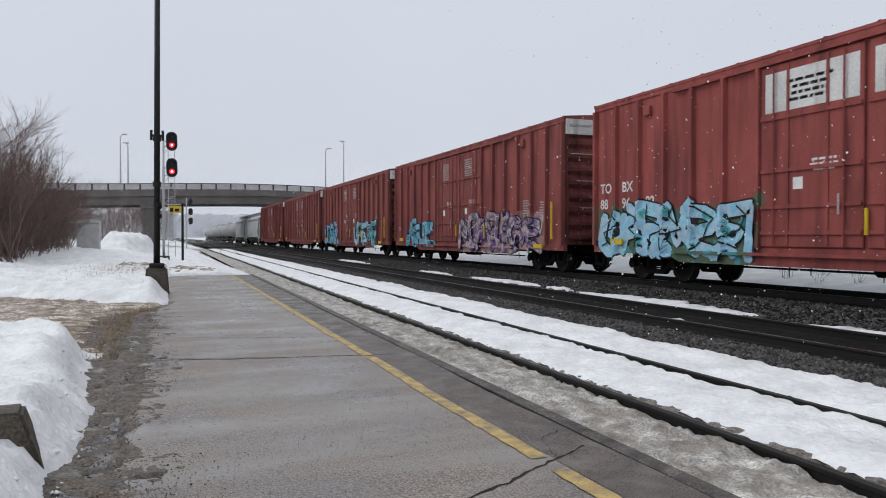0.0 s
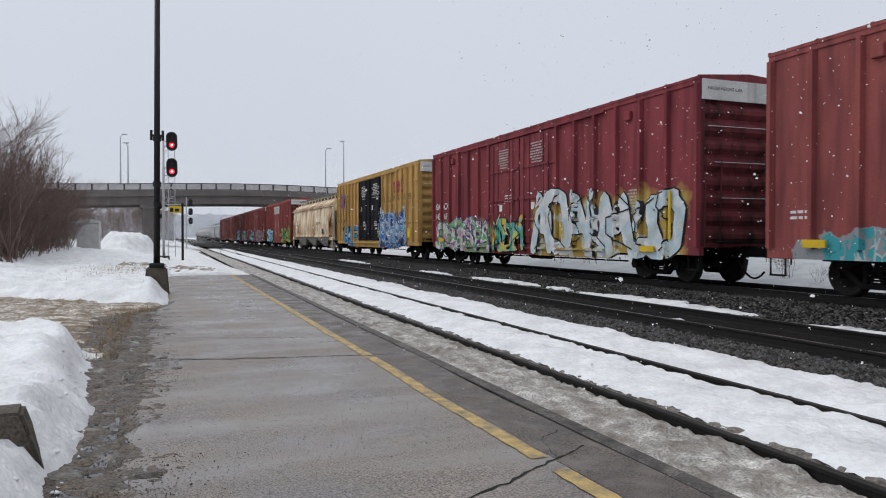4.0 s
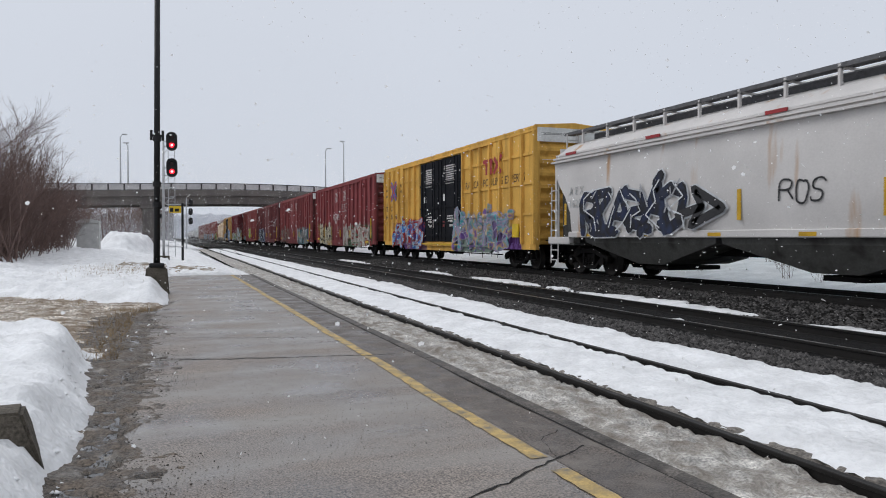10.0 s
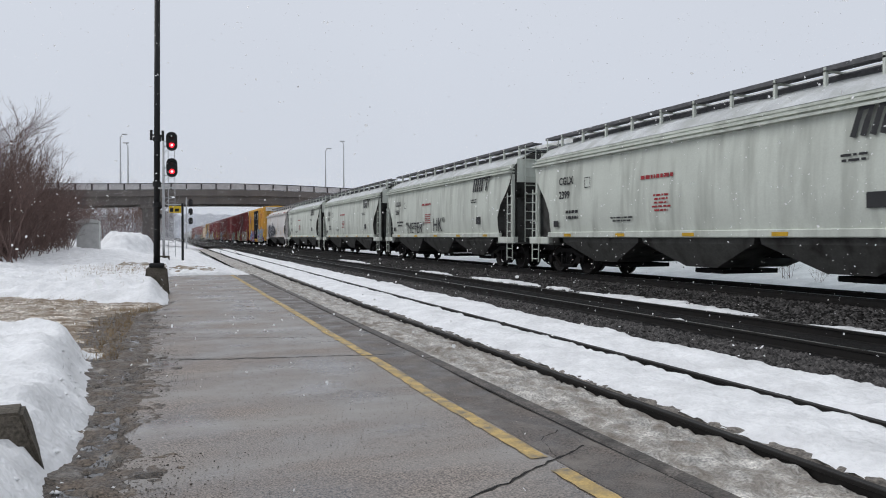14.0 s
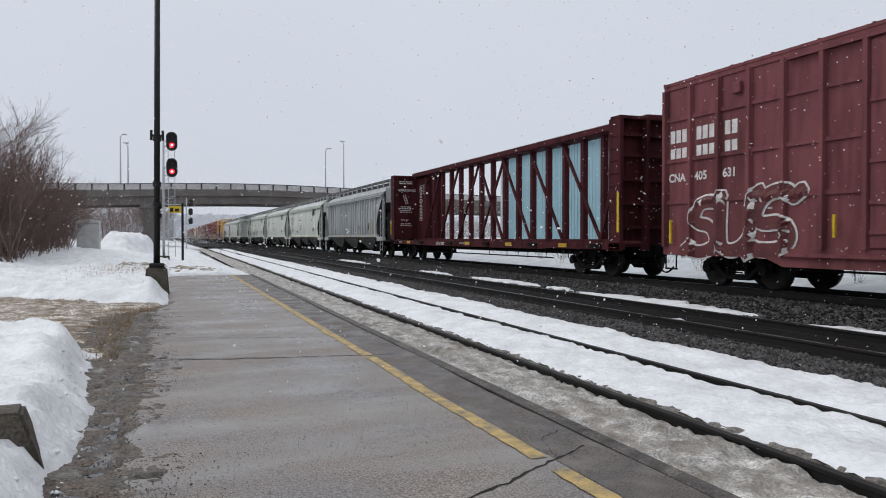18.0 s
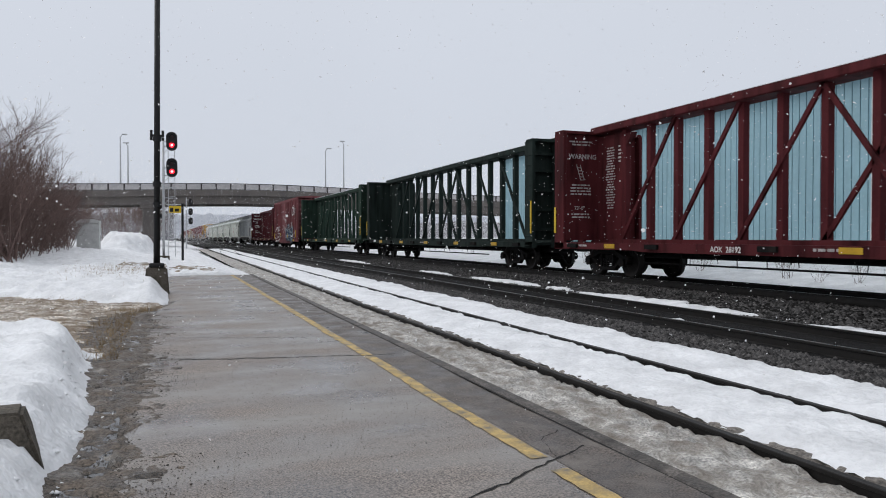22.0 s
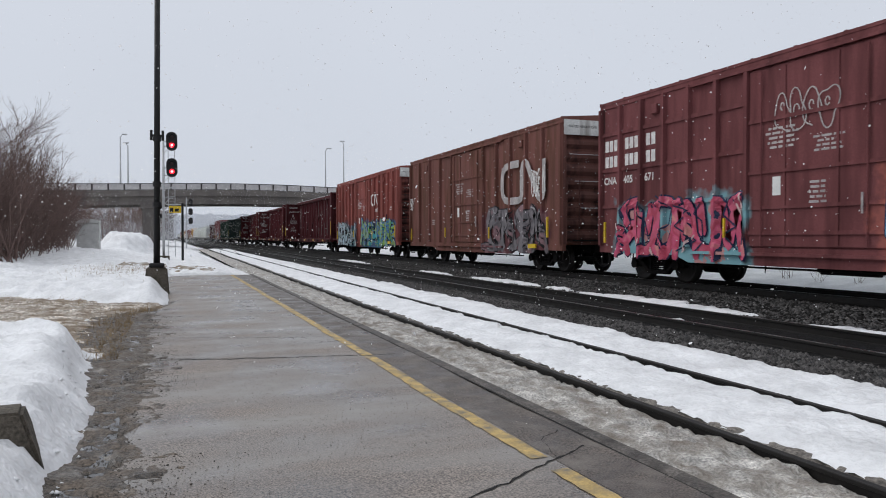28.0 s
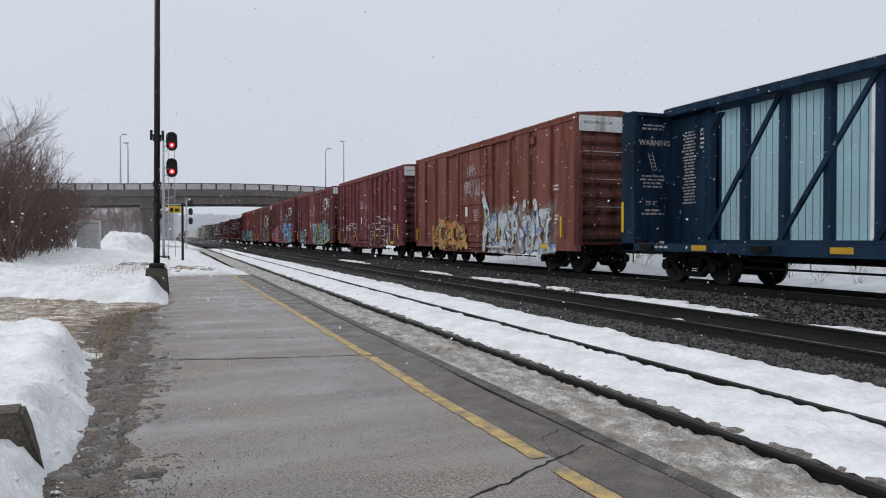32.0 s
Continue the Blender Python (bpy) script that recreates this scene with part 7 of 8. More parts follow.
for i, (f, mk, tag) in enumerate(((-180.11, ("CGLX", "2343"), 0), (-198.21, ("CGLX", "2389"), 0), (-216.27, ("CCLX", "2353"), 1), (-234.27, ("CGLX", "2399"), 0), (-252.25, ("CGLX", "2346"), 2))):
    t, h, p = hopper(f, 16.75, M_HOPGREY, "pale grey-green covered hopper with snow on its roof")
    p.text(mk[0], 2.1, 2.92, 0.33, M_DARKLETTER, 0.010)
    p.text(mk[1], 2.1, 2.47, 0.33, M_DARKLETTER, 0.010)
    p.ribbon([(3.65, 2.75), (3.95, 2.75), (3.95, 3.05), (3.65, 3.05), (3.65, 2.75)], 0.03, M_DARKLETTER, "stencil")
    p.bars(2.35, 1.98, 1.1, 2, 0.18, M_DARKLETTER, i)
    p.draw("stencil", [(1.75, 1.55), (2.05, 1.55), (2.05, 1.75), (1.75, 1.75)], [(0, 1, 2, 3)], M_DARKLETTER)
    p.draw("stencil", [(13.3, 1.75), (13.75, 1.75), (13.75, 2.05), (13.3, 2.05)], [(0, 1, 2, 3)], M_DARKLETTER)
    p.bars(6.3, 2.78, 1.7, 1, 0.2, M_REDLETTER, i + 9)
    p.bars(6.9, 2.3, 0.9, 5, 0.1, M_REDLETTER, i + 4)
    p.bars(12.6, 2.75, 0.9, 2, 0.1, M_DARKLETTER, i + 5)
    p.bars(4.9, 1.75, 1.4, 2, 0.09, M_DARKLETTER, i + 6)
    # dark slanted emblem made of plain strokes
    for j, w in enumerate((0.30, 0.28, 0.26, 0.34)):
        u = 13.0 + j * 0.42
        p.ribbon([(u, 3.1), (u + 0.18, 3.62), (u + w + 0.1, 3.62), (u + w, 3.36), (u + w - 0.08, 3.1)][: 5 if j in (0, 1) else 3], 0.13, M_DARKLETTER, "emblem", "dark slanted bar emblem")
    if tag == 1:
        p.text('"METER"', 3.9, 1.42, 0.8, M_DARKLETTER, 0.0, "graffiti")
        p.text('HK"', 8.1, 1.5, 0.9, M_DARKLETTER, 0.0, "graffiti")

t, h, p = hopper(-270.5, 16.75, M_HOPGREY2, "grey ribbed covered hopper with dark end bays", ribs=True, snow=False)
p = side_panel(t, h, -1.53)
p.bars(1.0, 2.2, 0.7, 6, 0.16, M_DARKLETTER, 71)
p.draw("stencil", [(13.1, 1.7), (13.6, 1.7), (13.6, 2.1), (13.1, 2.1)], [(0, 1, 2, 3)], M_DARKLETTER)
p.bars(10.8, 1.9, 0.8, 3, 0.12, M_DARKLETTER, 72)
part("reflector_strip", Geo().box(-1.612, -1.602, -h + 2.28, -h + 2.42, 1.5, 2.3), M_AMBER, t)


# ---- centre-beam lumber flats, empty ----
def centrebeam(front, length, base, label, notice=True, mark="", seed=1):
    m = paint("centrebeam_paint", base, dirt=tuple(c * 0.45 for c in base), at=0.6)
    t = add_car("centrebeam_flatcar", label, "freight car", front, length)
    h = length / 2
    # floor, sills
    part("floor", Geo().box(-1.40, 1.40, -h + 0.3, h - 0.3, 0.92, 1.02), m, t)
    for s in (-1, 1):
        sill = [(-h, 0.84), (-h + 4.2, 0.84), (-h + 4.8, 0.80), (h - 4.8, 0.80), (h - 4.2, 0.84), (h, 0.84), (h, 1.04), (-h, 1.04)]
        part("side_sill", Geo().prism(sill, 0, *sorted((s * 1.36, s * 1.54))), m, t)
        for i, y in enumerate(steps(-h + 1.2, h - 1.2, 2.05)):
            if mark and h - 9.2 < y < h - 6.2:
                continue
            part("reflector_strip" if i % 2 else "winch", Geo().box(*sorted((s * 1.542, s * (1.552 if i % 2 else 1.62))), y - 0.26, y + 0.26, 0.88, 1.01), M_AMBER if i % 2 else M_UNDER, t)
    # bulkheads with outer posts
    for s in (-1, 1):
        g = Geo().box(-1.44, 1.44, *sorted((s * (h - 0.36), s * (h - 0.30))), 1.1, 4.62)
        bk = part("bulkhead", g, m, t, "tall steel end bulkhead")
        for sx in (-1.54, -0.62, 0.5, 1.42):
            part("bulkhead_post", bevelled(Geo().box(sx, sx + 0.12, *sorted((s * h, s * (h - 0.58 if abs(sx) > 1 else h - 0.30))), 0.82, 4.66), 0.012), m, bk)
        for z in (1.5, 2.2, 2.9, 3.6, 4.2):
            part("bulkhead_beam", Geo().box(-1.42, 1.42, *sorted((s * (h - 0.30), s * (h - 0.14))), z - 0.05, z + 0.05), m, bk)
        part("bulkhead_cap", bevelled(Geo().box(-1.54, 1.54, *sorted((s * h, s * (h - 0.5))), 4.62, 4.72), 0.01), m, bk)
        # full plate in the first bay of the beam
        part("web_plate", Geo().box(-0.10, 0.10, *sorted((s * (h - 0.36), s * (h - 1.75))), 1.1, 4.55), m, t)
        part("gusset", Geo().prism([(s * (h - 1.75), 4.5), (s * (h - 2.3), 4.5), (s * (h - 1.75), 3.9)], 0, -0.09, 0.09), m, t)
    # top chord, posts and braces of the centre beam
    part("top_chord", bevelled(Geo().box(-0.36, 0.36, -h + 0.3, h - 0.3, 4.62, 4.85), 0.03), m, t)
    part("chord_snow", Geo().box(-0.35, 0.35, -h + 0.4, h - 0.4, 4.852, 4.87), M_ROOFSNOW, t, "thin line of snow on the beam")
    part("bottom_chord", Geo().box(-0.30, 0.30, -h + 0.3, h - 0.3, 1.02, 1.14), m, t)
    a, b = -h + 1.85, h - 1.85
    n = 15
    ys = [a + (b - a) * i / n for i in range(n + 1)]
    post_m = bevelled(Geo().box(-0.10, 0.10, -0.10, 0.10, 1.12, 4.63), 0.012).mesh("beam_post", m)
    for y in ys:
        part("beam_post", post_m, m, t, at=pose(0, y, 0))
    for i in (0, 2, 4, 6):
        for q, (lo, hi) in enumerate(((ys[i + 1], ys[i + 3]), (ys[n - i], ys[n - i - 2]))):
            part("brace", Geo().prism([(lo - 0.07, 1.14), (lo + 0.07, 1.14), (hi + 0.07, 4.62), (hi - 0.07, 4.62)], 0, -0.18 + (0.08 if q and i == 6 else 0), -0.105 + (0.08 if q and i == 6 else 0)), m, t)
    part("brace", Geo().prism([(ys[1] - 0.07, 1.14), (ys[1] + 0.07, 1.14), (ys[0] + 0.07, 4.62), (ys[0] - 0.07, 4.62)], 0, -0.17, -0.105), m, t)
    und = Geo().box(-0.35, 0.35, -h + 0.3, h - 0.3, 0.62, 0.98)
    for y in steps(-h + 4.6, h - 4.6, 2.05):
        und.box(-1.4, 1.4, y - 0.07, y + 0.07, 0.74, 0.92)
    part("underframe", und, M_UNDER, t)
    lad = Geo()
    for i in range(10):
        lad.tube((-1.56, -h + 0.12, 0.9 + i * 0.36), (-1.56, -h + 0.5, 0.9 + i * 0.36), 0.014, 0.014, 5)
    part("ladder", lad, m, t)
    part("reflector_strip", Geo().box(-1.57, -1.56, h - 0.14, h - 0.02, 1.35, 2.2), M_YELLOW, t, "yellow reflective strip")
    part("reflector_strip", Geo().box(-1.57, -1.56, -h + 0.02, -h + 0.12, 1.35, 2.5), M_YELLOW, t, "yellow reflective strip")
    part("brake_piping", Geo().tube((-1.2, -h + 4.4, 0.5), (-1.2, h - 4.4, 0.5), 0.025, 0.025, 6), M_UNDER, t)
    hang = random.Random(seed)
    hung = Geo().tube((-1.3, -h + 4.6, 0.70), (-1.3, h - 4.6, 0.66), 0.016, 0.016, 5)
    for y in steps(-h + 3.8, h - 3.8, 0.55):
        y += hang.uniform(-0.25, 0.25)
        hung.tube((-1.38, y, 0.84), (-1.38 + hang.uniform(-0.04, 0.04), y + hang.uniform(-0.05, 0.05), 0.80 - hang.uniform(0.06, 0.34)), 0.02, 0.008, 5)
    part("hanging_straps", hung, M_UNDER, t, "loose straps and ice under the sill")
    # notices on the inside of the far bulkhead and on the web plate
    if notice:
        q = Panel(t, lambda u, v, lift: (u, h - 0.365 - lift, v))
        bold = seed in (81, 84, 85, 86, 87)
        mk = M_LETTER if seed == 81 else M_FADED if bold else M_FAINT
        q.bars(-1.25, 4.36, 1.0, 2, 0.10, mk, seed)
        if bold:
            q.text("WARNING", -1.22, 3.82, 0.22, mk, 0.004)
            q.ribbon([(-0.78, 3.62), (-0.62, 3.12)], 0.025, mk)
            q.ribbon([(-0.92, 3.62), (-0.76, 3.12)], 0.025, mk)
            for i in range(5):
                q.ribbon([(-0.90 + i * 0.032, 3.52 - i * 0.1), (-0.76 + i * 0.032, 3.52 - i * 0.1)], 0.02, mk)
            q.bars(-1.25, 2.92, 1.0, 4, 0.10, mk, seed + 1)
            q.text('73\'-0"', -1.0, 2.12, 0.17, mk, 0.002)
            q.bars(-1.15, 1.95, 0.8, 2, 0.10, mk, seed + 2)
        else:
            q.bars(-1.2, 3.2, 0.8, 4, 0.08, mk, seed + 1)
        w = side_panel(t, h, -0.10)
        w.bars(0.85, 4.1, 0.55, 24 if bold else 8, 0.085, mk, seed + 3)
        w.bars(1.55, 4.1, 0.16, 5, 0.12, mk, seed + 4)
    s = side_panel(t, h, -1.54)
    if mark:
        s.text(mark, 7.4, 0.855, 0.19, M_LETTER, 0.004)
    s.bars(1.4, 0.92, 0.7, 1, 0.12, M_FADED, seed + 5)
    s.bars(10.2, 0.92, 0.9, 1, 0.12, M_FADED, seed + 6)
    running_gear(t, h, 2.35)
    return t, h


MAROON, DKGREEN, DKBLUE = (0.052, 0.0135, 0.016), (0.014, 0.0205, 0.018), (0.010, 0.024, 0.046)
centrebeam(-288.92, 22.4, MAROON, "empty maroon centre-beam lumber flatcar with white notices", True, "UCTR  80010", 81)


def grid50(front, base, label, tags=(), scrawls=(), white_end=False, beams=(2.1, 3.15, 4.2), pitch=1.0, seed=1, emblem=None, blocks=None, marks=None, length=15.5, rust=None, door=(5.9, 9.3)):
    half = length / 2
    base = (base[0] * 1.12, base[1] * 1.45, base[2] * 1.45)
    marks_sprayed, tags = tags, tuple((half - q[1], half - q[0], *q[2:]) for q in tags)
    m = paint("boxcar_paint", base, tags=tags, dirt=rust or tuple(c * 0.78 for c in base), at=0.56)
    doors = (door,)
    # darker end paint holds the shade between coupled cars as well as grime
    shaded_grimy = paint("shaded_grimy_end_paint", tuple(c * 0.72 + 0.004 for c in base), dirt=(0.03, 0.02, 0.018), at=0.55)
    t, h = boxcar(front, length, m, label, spread_posts(length, doors, pitch), beams, doors, white_end=white_end, yellow=YEL50, end_mat=shaded_grimy, trim=m)
    p = side_panel(t, h)
    pd = side_panel(t, h, -SIDE - 0.058)
    if blocks:
        # name in white, as plain blocks in panels
        for row in range(2):
            for i in range(3):
                for j in range(3 if i < 2 else 2):
                    u, v = 0.24 + i * 0.965 + j * 0.22, blocks - row * 0.46
                    p.draw("lettering", [(u, v), (u + 0.17, v), (u + 0.17, v + 0.32), (u, v + 0.32)], [(0, 1, 2, 3)], M_LETTER)
    for (wd, u, v) in marks or ():
        p.text(wd, u - 0.04, v, 0.29, M_LETTER, 0.008)
    if emblem:
        worm(p, *emblem, M_LETTER)
        p.bars(emblem[0] - 0.05, emblem[1] - 0.42, emblem[2] * 2.2, 1, 0.36, M_LETTER, seed + 4)
    pd.bars(door[0] + 0.5, 3.5, 0.9, 5, 0.10, M_FADED, seed)
    pd.bars(door[0] + 1.7, 3.2, 0.8, 4, 0.09, M_FADED, seed + 1)
    pd.bars(door[0] + 1.6, 2.3, 0.5, 5, 0.10, M_FADED, seed + 2)
    pd.draw("notice", [(door[0] + 0.7, 2.1), (door[0] + 0.92, 2.1), (door[0] + 0.92, 2.5), (door[0] + 0.7, 2.5)], [(0, 1, 2, 3)], M_WHITE)
    p.bars(3.15, 2.0, 0.5, 3, 0.09, M_FADED, seed + 3)
    p.bars(length - 1.9, 2.9, 0.8, 2, 0.12, M_LETTER, seed + 5)
    p.bars(length - 2.1, 1.9, 0.9, 3, 0.12, M_LETTER, seed + 6)
    for u, v, w, k, n, wd, mt, sd in scrawls:
        p.scrawl(u, v, w, k, n, wd, mt, sd)
    sprayed(p, marks_sprayed)
    return t, h, p


t, h, p = grid50(-313.29, (0.130, 0.036, 0.038), "dark maroon boxcar with outlined graffiti and white emblem", emblem=(12.7, 3.45, 0.74), blocks=3.6, marks=(("CNA", 0.22, 2.62), ("405", 1.18, 2.62), ("631", 2.14, 2.62)), seed=91,
       tags=((8.7, 13.4, 0.9, 2.25, 0.75, (NAVY, (0.02, 0.05, 0.09), (0.02, 0.03, 0.05), (0.10, 0.16, 0.2)), (0.42, 0.46, 0.48), (0.06, 0.03, 0.035), 31, "UCAMY", 0.05, 0.36),),
       scrawls=((8.4, 2.2, 0.6, 1.5, 3, 0.035, M_LETTER, 53), (12.0, 2.2, 0.8, 0.5, 3, 0.035, M_LETTER, 54)))
letters(p, "SUS", 1.0, 4.2, 0.85, 2.1, ((0.14, 0.04, 0.04), (0.10, 0.03, 0.03)), M_LETTER, 51, 0.047, 0.27, False)
letters(p, "RS", 12.7, 13.9, 0.75, 1.5, (WHT,), M_FADED, 52, 0.05, 0)
centrebeam(-330.83, 22.2, (0.0175, 0.031, 0.023), "empty dark green centre-beam lumber flatcar", False, "", 82)
centrebeam(-354.59, 22.4, DKGREEN, "empty dark green centre-beam lumber flatcar with yellow strips", False, "", 83)
centrebeam(-378.56, 22.4, (0.064, 0.014, 0.016), "empty dark red centre-beam lumber flatcar with white notices", True, "AOK  28192", 84)
centrebeam(-402.75, 22.3, (0.055, 0.0135, 0.0155), "empty maroon centre-beam lumber flatcar with ladder notice", True, "", 85)
centrebeam(-426.93, 22.6, (0.052, 0.0135, 0.0155), "empty maroon centre-beam flatcar, sill numbered in white", True, "C   62641", 86)
t, h, p = grid50(-451.78, (0.17, 0.04, 0.034), "red-brown ribbed boxcar with blue and green graffiti", beams=(), pitch=0.95, white_end=True, emblem=(9.8, 3.2, 0.62), length=15.3, seed=92,
       tags=((0.2, 5.9, 0.72, 2.1, 0.9, ((0.25, 0.3, 0.3), PALEB, GREY, (0.1, 0.22, 0.22)), BLK, (0.05, 0.14, 0.2), 32, "ESKO"), (7.2, 14.6, 0.72, 2.15, 1.1, (GRN, LIME, BLUE, (0.3, 0.36, 0.05), TEAL), NAVY, (0.05, 0.16, 0.3), 33, "GASKER")))
t, h, p = grid50(-469.11, (0.112, 0.038, 0.032), "faded red-brown boxcar with large white emblem and grey graffiti", beams=(), pitch=1.35, white_end=True, length=15.6, seed=93, rust=(0.10, 0.045, 0.03),
       tags=((9.4, 14.6, 0.75, 2.2, 0.95, ((0.14, 0.13, 0.14), (0.2, 0.18, 0.19), (0.10, 0.09, 0.10), (0.24, 0.14, 0.15)), BLK, (0.12, 0.05, 0.06), 34, "SKUG"),), scrawls=((13.6, 2.7, 0.9, 0.8, 4, 0.05, M_LETTER, 57), (0.1, 2.6, 0.5, 0.6, 3, 0.04, M_LETTER, 58)))
worm(p, 11.2, 2.55, 1.35, M_FADED, "tall faded white ribbon emblem")
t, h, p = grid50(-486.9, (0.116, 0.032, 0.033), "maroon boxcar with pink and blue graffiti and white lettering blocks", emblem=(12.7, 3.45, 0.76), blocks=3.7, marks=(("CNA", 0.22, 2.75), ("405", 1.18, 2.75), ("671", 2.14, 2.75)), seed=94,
       tags=((0.9, 5.9, 0.72, 2.15, 1.1, (PINK, (0.5, 0.1, 0.16), (0.4, 0.05, 0.09), PINK, (0.55, 0.22, 0.2)), NAVY, (0.2, 0.45, 0.5), 35, "SHRK"), (9.1, 14.4, 0.75, 2.4, 0.85, (BLUE, SKY, (0.03, 0.25, 0.55), PALEB, BLUE), NAVY, (0.5, 0.16, 0.12), 36, "GHSK")),
       scrawls=((6.7, 3.4, 1.5, 0.8, 4, 0.028, M_FADED, 61),))
letters(p, "MOEMO", 9.6, 12.3, 2.95, 3.65, (PALEB,), ink((0.4, 0.5, 0.56)), 62, 0.08, 0)
t, h, p = grid50(-504.68, (0.126, 0.036, 0.036), "maroon boxcar with grey and yellow graffiti", emblem=(12.6, 3.45, 0.8), white_end=True, marks=(("DW", 0.25, 3.22), ("C", 1.2, 3.22), ("409", 0.22, 2.72), ("632", 1.18, 2.72)), seed=95,
       tags=((1.4, 5.0, 0.75, 1.85, 0.8, ((0.36, 0.38, 0.38), WHT, (0.13, 0.2, 0.22), GREY), BLK, (0.1, 0.16, 0.18), 37, "JASI"), (8.2, 14.7, 0.72, 2.3, 1.0, ((0.2, 0.3, 0.33), (0.3, 0.42, 0.44), GREY, (0.12, 0.2, 0.24)), NAVY, (0.5, 0.46, 0.12), 38, "AGNSE")),
       scrawls=((8.2, 3.0, 0.5, 1.1, 2, 0.03, M_FADED, 63),))
t, h, p = grid50(-522.4, (0.120, 0.030, 0.031), "dark maroon boxcar with thin white outline graffiti", white_end=True, marks=(("CO", 0.25, 2.5), ("ER", 1.2, 2.5), ("17", 0.25, 1.68), ("33", 1.2, 1.68), ("21", 2.2, 1.68)), seed=96,
       )
letters(p, "MORO", 2.2, 5.2, 1.75, 2.1, (WHT,), M_LETTER, 64, 0.05, 0)
letters(p, "ATHS", 1.9, 5.4, 0.75, 1.7, (WHT,), M_FADED, 65, 0.05, 0)
letters(p, "ARET", 9.0, 13.2, 0.85, 2.25, ((0.12, 0.03, 0.03), (0.09, 0.025, 0.025)), M_LETTER, 66, 0.045, 0.34, False)
letters(p, "OS", 13.2, 14.4, 0.8, 1.7, (WHT,), M_FADED, 68, 0.05, 0)
t, h, p = grid50(-540.07, (0.132, 0.040, 0.033), "rust-brown boxcar with orange and white graffiti", beams=(), pitch=1.45, white_end=True, length=15.6, seed=97, rust=(0.12, 0.04, 0.025),
       tags=((2.4, 6.9, 0.72, 1.75, 0.9, (ORNG, (0.4, 0.2, 0.07), (0.5, 0.28, 0.08), (0.12, 0.12, 0.06)), (0.16, 0.07, 0.03), None, 39, "SOE"), (8.6, 14.2, 0.72, 2.3, 0.7, (WHT, PALEB, (0.5, 0.5, 0.46), (0.12, 0.2, 0.45), WHT), (0.2, 0.12, 0.09), (0.3, 0.26, 0.24), 40, "SNAKO")),
       scrawls=((6.9, 3.75, 0.8, 0.45, 3, 0.035, M_FADED, 67), (6.6, 3.0, 1.6, 0.6, 5, 0.025, M_FADED, 68)))
centrebeam(-558.02, 22.4, DKBLUE, "empty deep blue centre-beam lumber flatcar", True, "", 87)
centrebeam(-582.4, 22.4, DKBLUE, "empty deep blue centre-beam lumber flatcar behind its twin", True, "", 88)


# ---- falling snow ----
def flurry(label, seed, count, x0, x1, y0, y1, z0, z1, size, drift):
    """Loose flakes that fall and drift together; high ones come down later."""
    rnd = random.Random(seed)
    g = Geo()
    for _ in range(count):
        x, y, z = rnd.uniform(x0, x1), rnd.uniform(y0, y1), rnd.uniform(z0, z1)
        r = size * rnd.uniform(0.45, 1.1) * (1.9 if rnd.random() < 0.04 else 1)
        a, b = rnd.uniform(0, 3.1), rnd.uniform(-0.8, 0.8)
        e = Euler((a, b, rnd.uniform(0, 3.1))).to_matrix()
        v = [tuple(Vector((x, y, z)) + e @ Vector(q) * r) for q in ((1, 0.1, 0), (0.35, 0.9, 0), (-0.75, 0.5, 0), (-0.9, -0.35, 0), (0.1, -1, 0))]
        g.add(v, [(0, 1, 2, 3, 4)])
    ob = solid("snowflakes", g, M_FLAKE, label, "snow", kind="stuff")
    FLAKES.append((ob, drift))


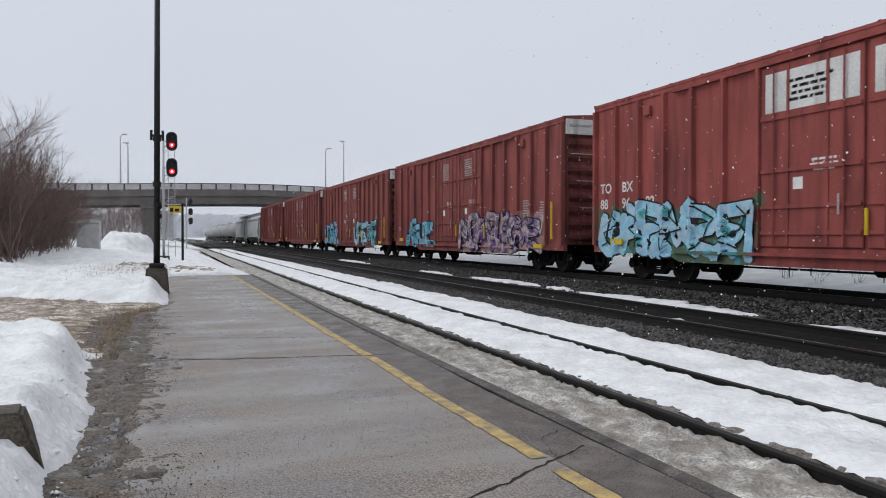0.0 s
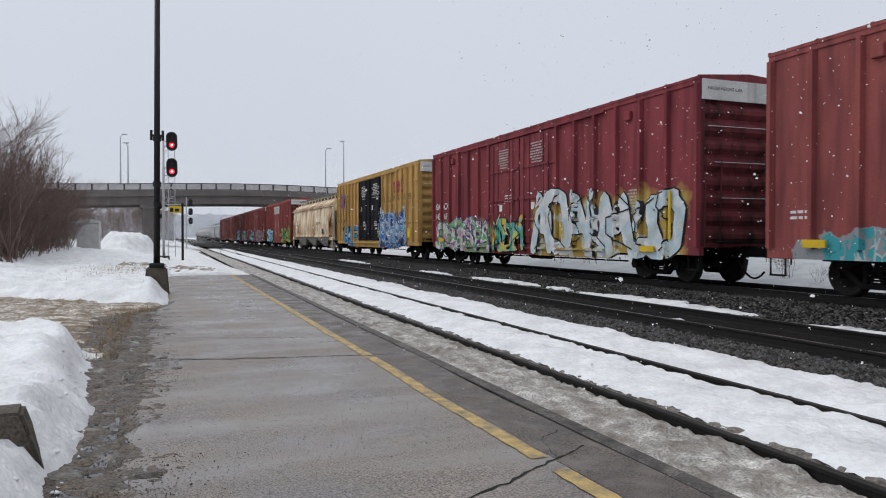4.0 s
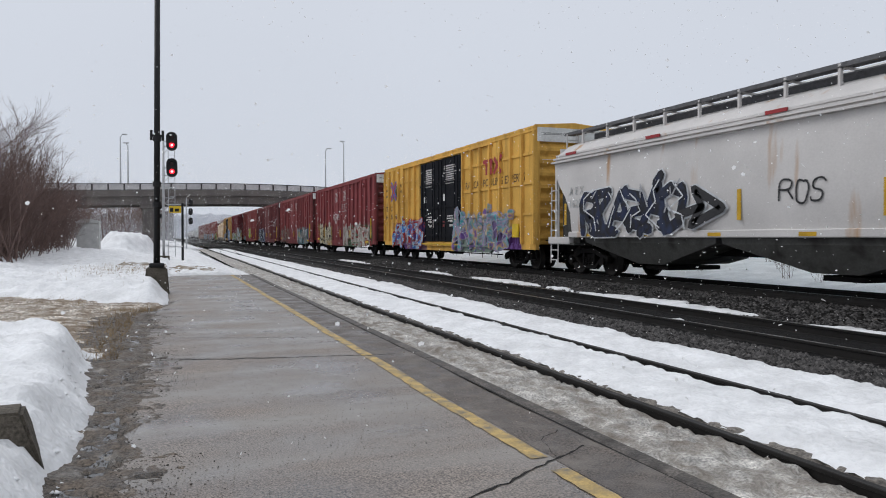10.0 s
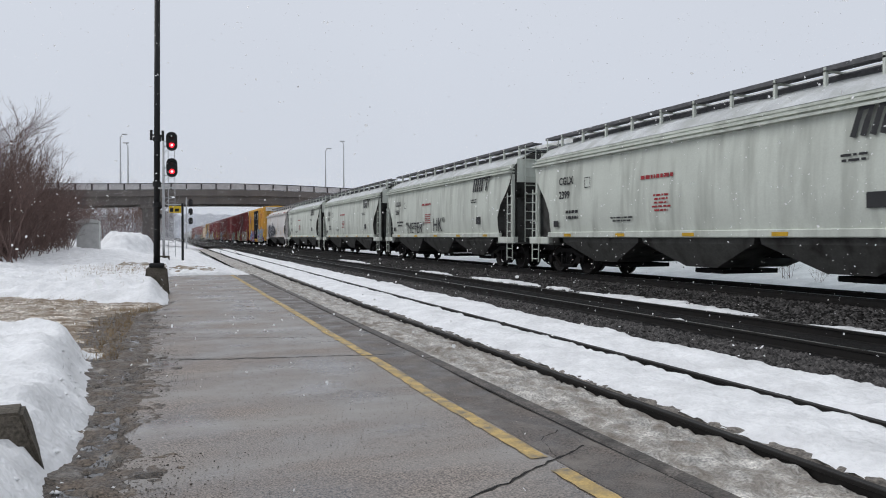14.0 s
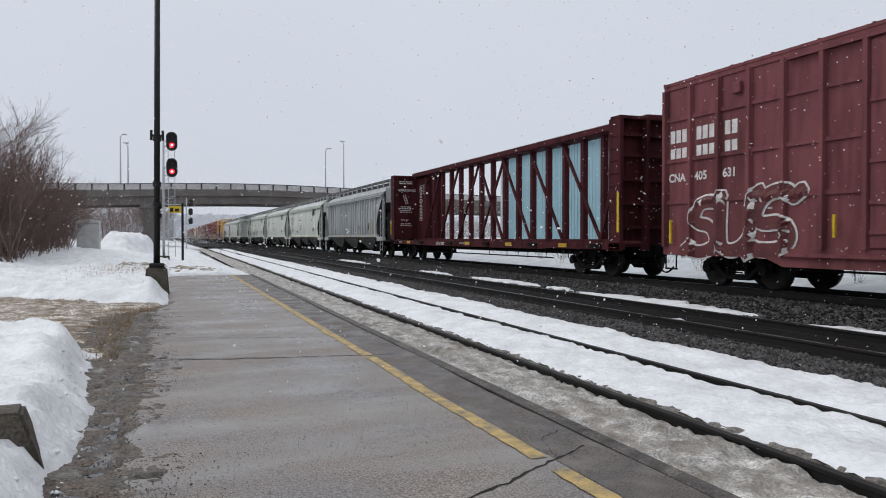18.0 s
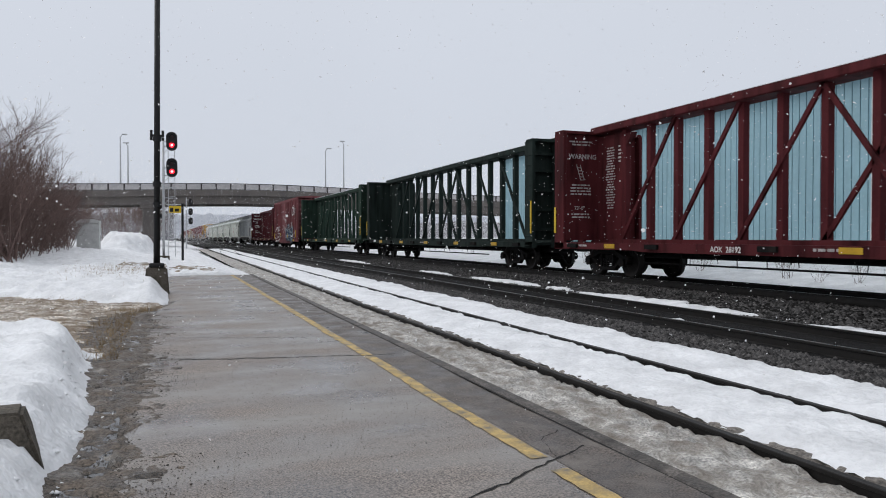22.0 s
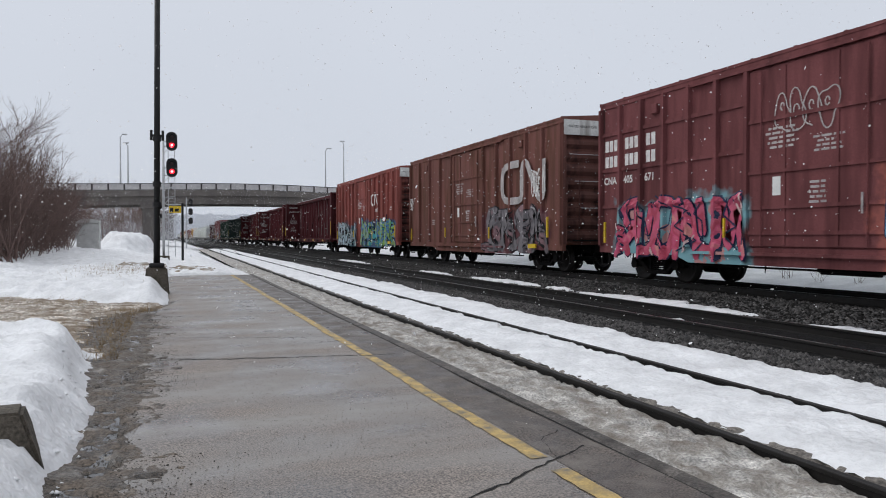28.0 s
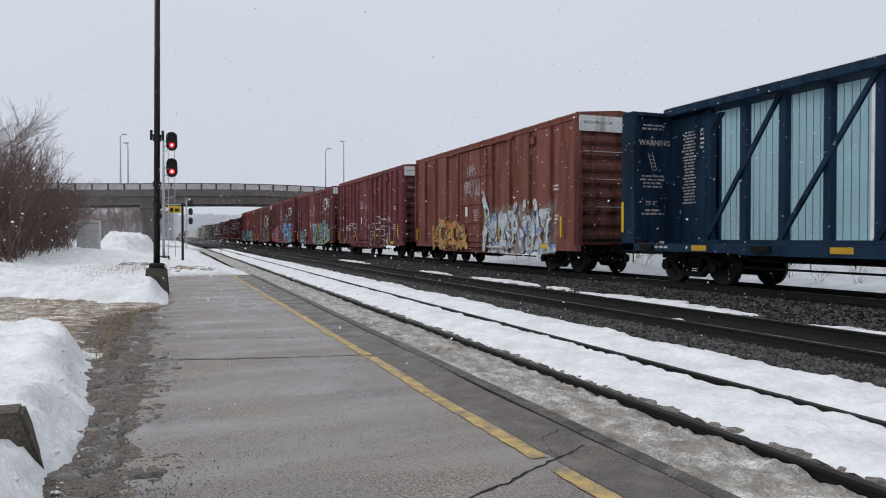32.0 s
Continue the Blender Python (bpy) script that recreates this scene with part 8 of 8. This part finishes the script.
# a flake reflects half of the light and lets the other half through
M_FLAKE = bpy.data.materials.new("snowflake")
M_FLAKE.use_nodes = True
f_nt = M_FLAKE.node_tree
f_nt.nodes.remove(f_nt.nodes["Principled BSDF"])
f_di, f_tr, f_mix = f_nt.nodes.new("ShaderNodeBsdfDiffuse"), f_nt.nodes.new("ShaderNodeBsdfTranslucent"), f_nt.nodes.new("ShaderNodeMixShader")
f_di.inputs["Color"].default_value = f_tr.inputs["Color"].default_value = (0.97, 0.97, 0.97, 1)
f_nt.links.new(f_di.outputs[0], f_mix.inputs[1])
f_nt.links.new(f_tr.outputs[0], f_mix.inputs[2])
f_nt.links.new(f_mix.outputs[0], f_nt.nodes["Material Output"].inputs["Surface"])
FLAKES = []
flurry("small snowflakes drifting down near the platform", 1, 13000, -4, 14, 1.8, 11, 0, 58, 0.011, (-1.1, 0.5, -1.55))
flurry("snowflakes blowing across the tracks", 2, 62000, -6, 34, 6, 22, 0, 62, 0.0150, (-1.4, 0.35, -1.7))
flurry("fine snow falling in the distance", 3, 12000, -20, 60, 26, 60, 0, 66, 0.02, (-1.2, 0.2, -1.6))

# thick far snowfall that veils the distance, blown almost level
n_veil = 520000
vr = np.random.default_rng(4)
vy = 62 + 190 * vr.random(n_veil) ** 0.8
vx = vr.uniform(-0.28, 0.5, n_veil) * (vy + 30)
vz, vs, va = vr.uniform(-1, 24, n_veil), vy * vr.uniform(0.00009, 0.00021, n_veil) * (1 + 0.5 * np.clip((vy - 125) / 50, 0, 1)), vr.uniform(0, 6.3, n_veil)
corners = np.empty((n_veil, 3, 3))
for i in range(3):
    corners[:, i, 0] = vx + vs * np.cos(va + 2.1 * i)
    corners[:, i, 1] = vy + vs * (0, 0.5, -0.5)[i]
    corners[:, i, 2] = vz + vs * np.sin(va + 2.1 * i)
veil = bpy.data.meshes.new("snowflakes")
veil.from_pydata(corners.reshape(-1, 3), [], np.arange(n_veil * 3).reshape(-1, 3))
veil.materials.append(M_FLAKE)
FLAKES.append((tagged(new("snowflakes", veil), "veil of distant falling snow over the line", "snow", kind="stuff"), (-0.5, 0.1, -0.3)))


def motions():
    """The train rolls away along its track."""
    for t, y in CARS:
        walk(t, [(s, pose(TRACK3, y + run(s), Z3)) for s in (0, 4, 8, 12, 16, 20, 24, 28, 32)])
    for ob, (dx, dy, dz) in FLAKES:
        walk(ob, [(s, pose(dx * (s - 16) * 0.5 + 0.25 * math.sin(s * 0.9), dy * (s - 16) * 0.5, dz * s)) for s in range(0, 33, 2)])


motions()
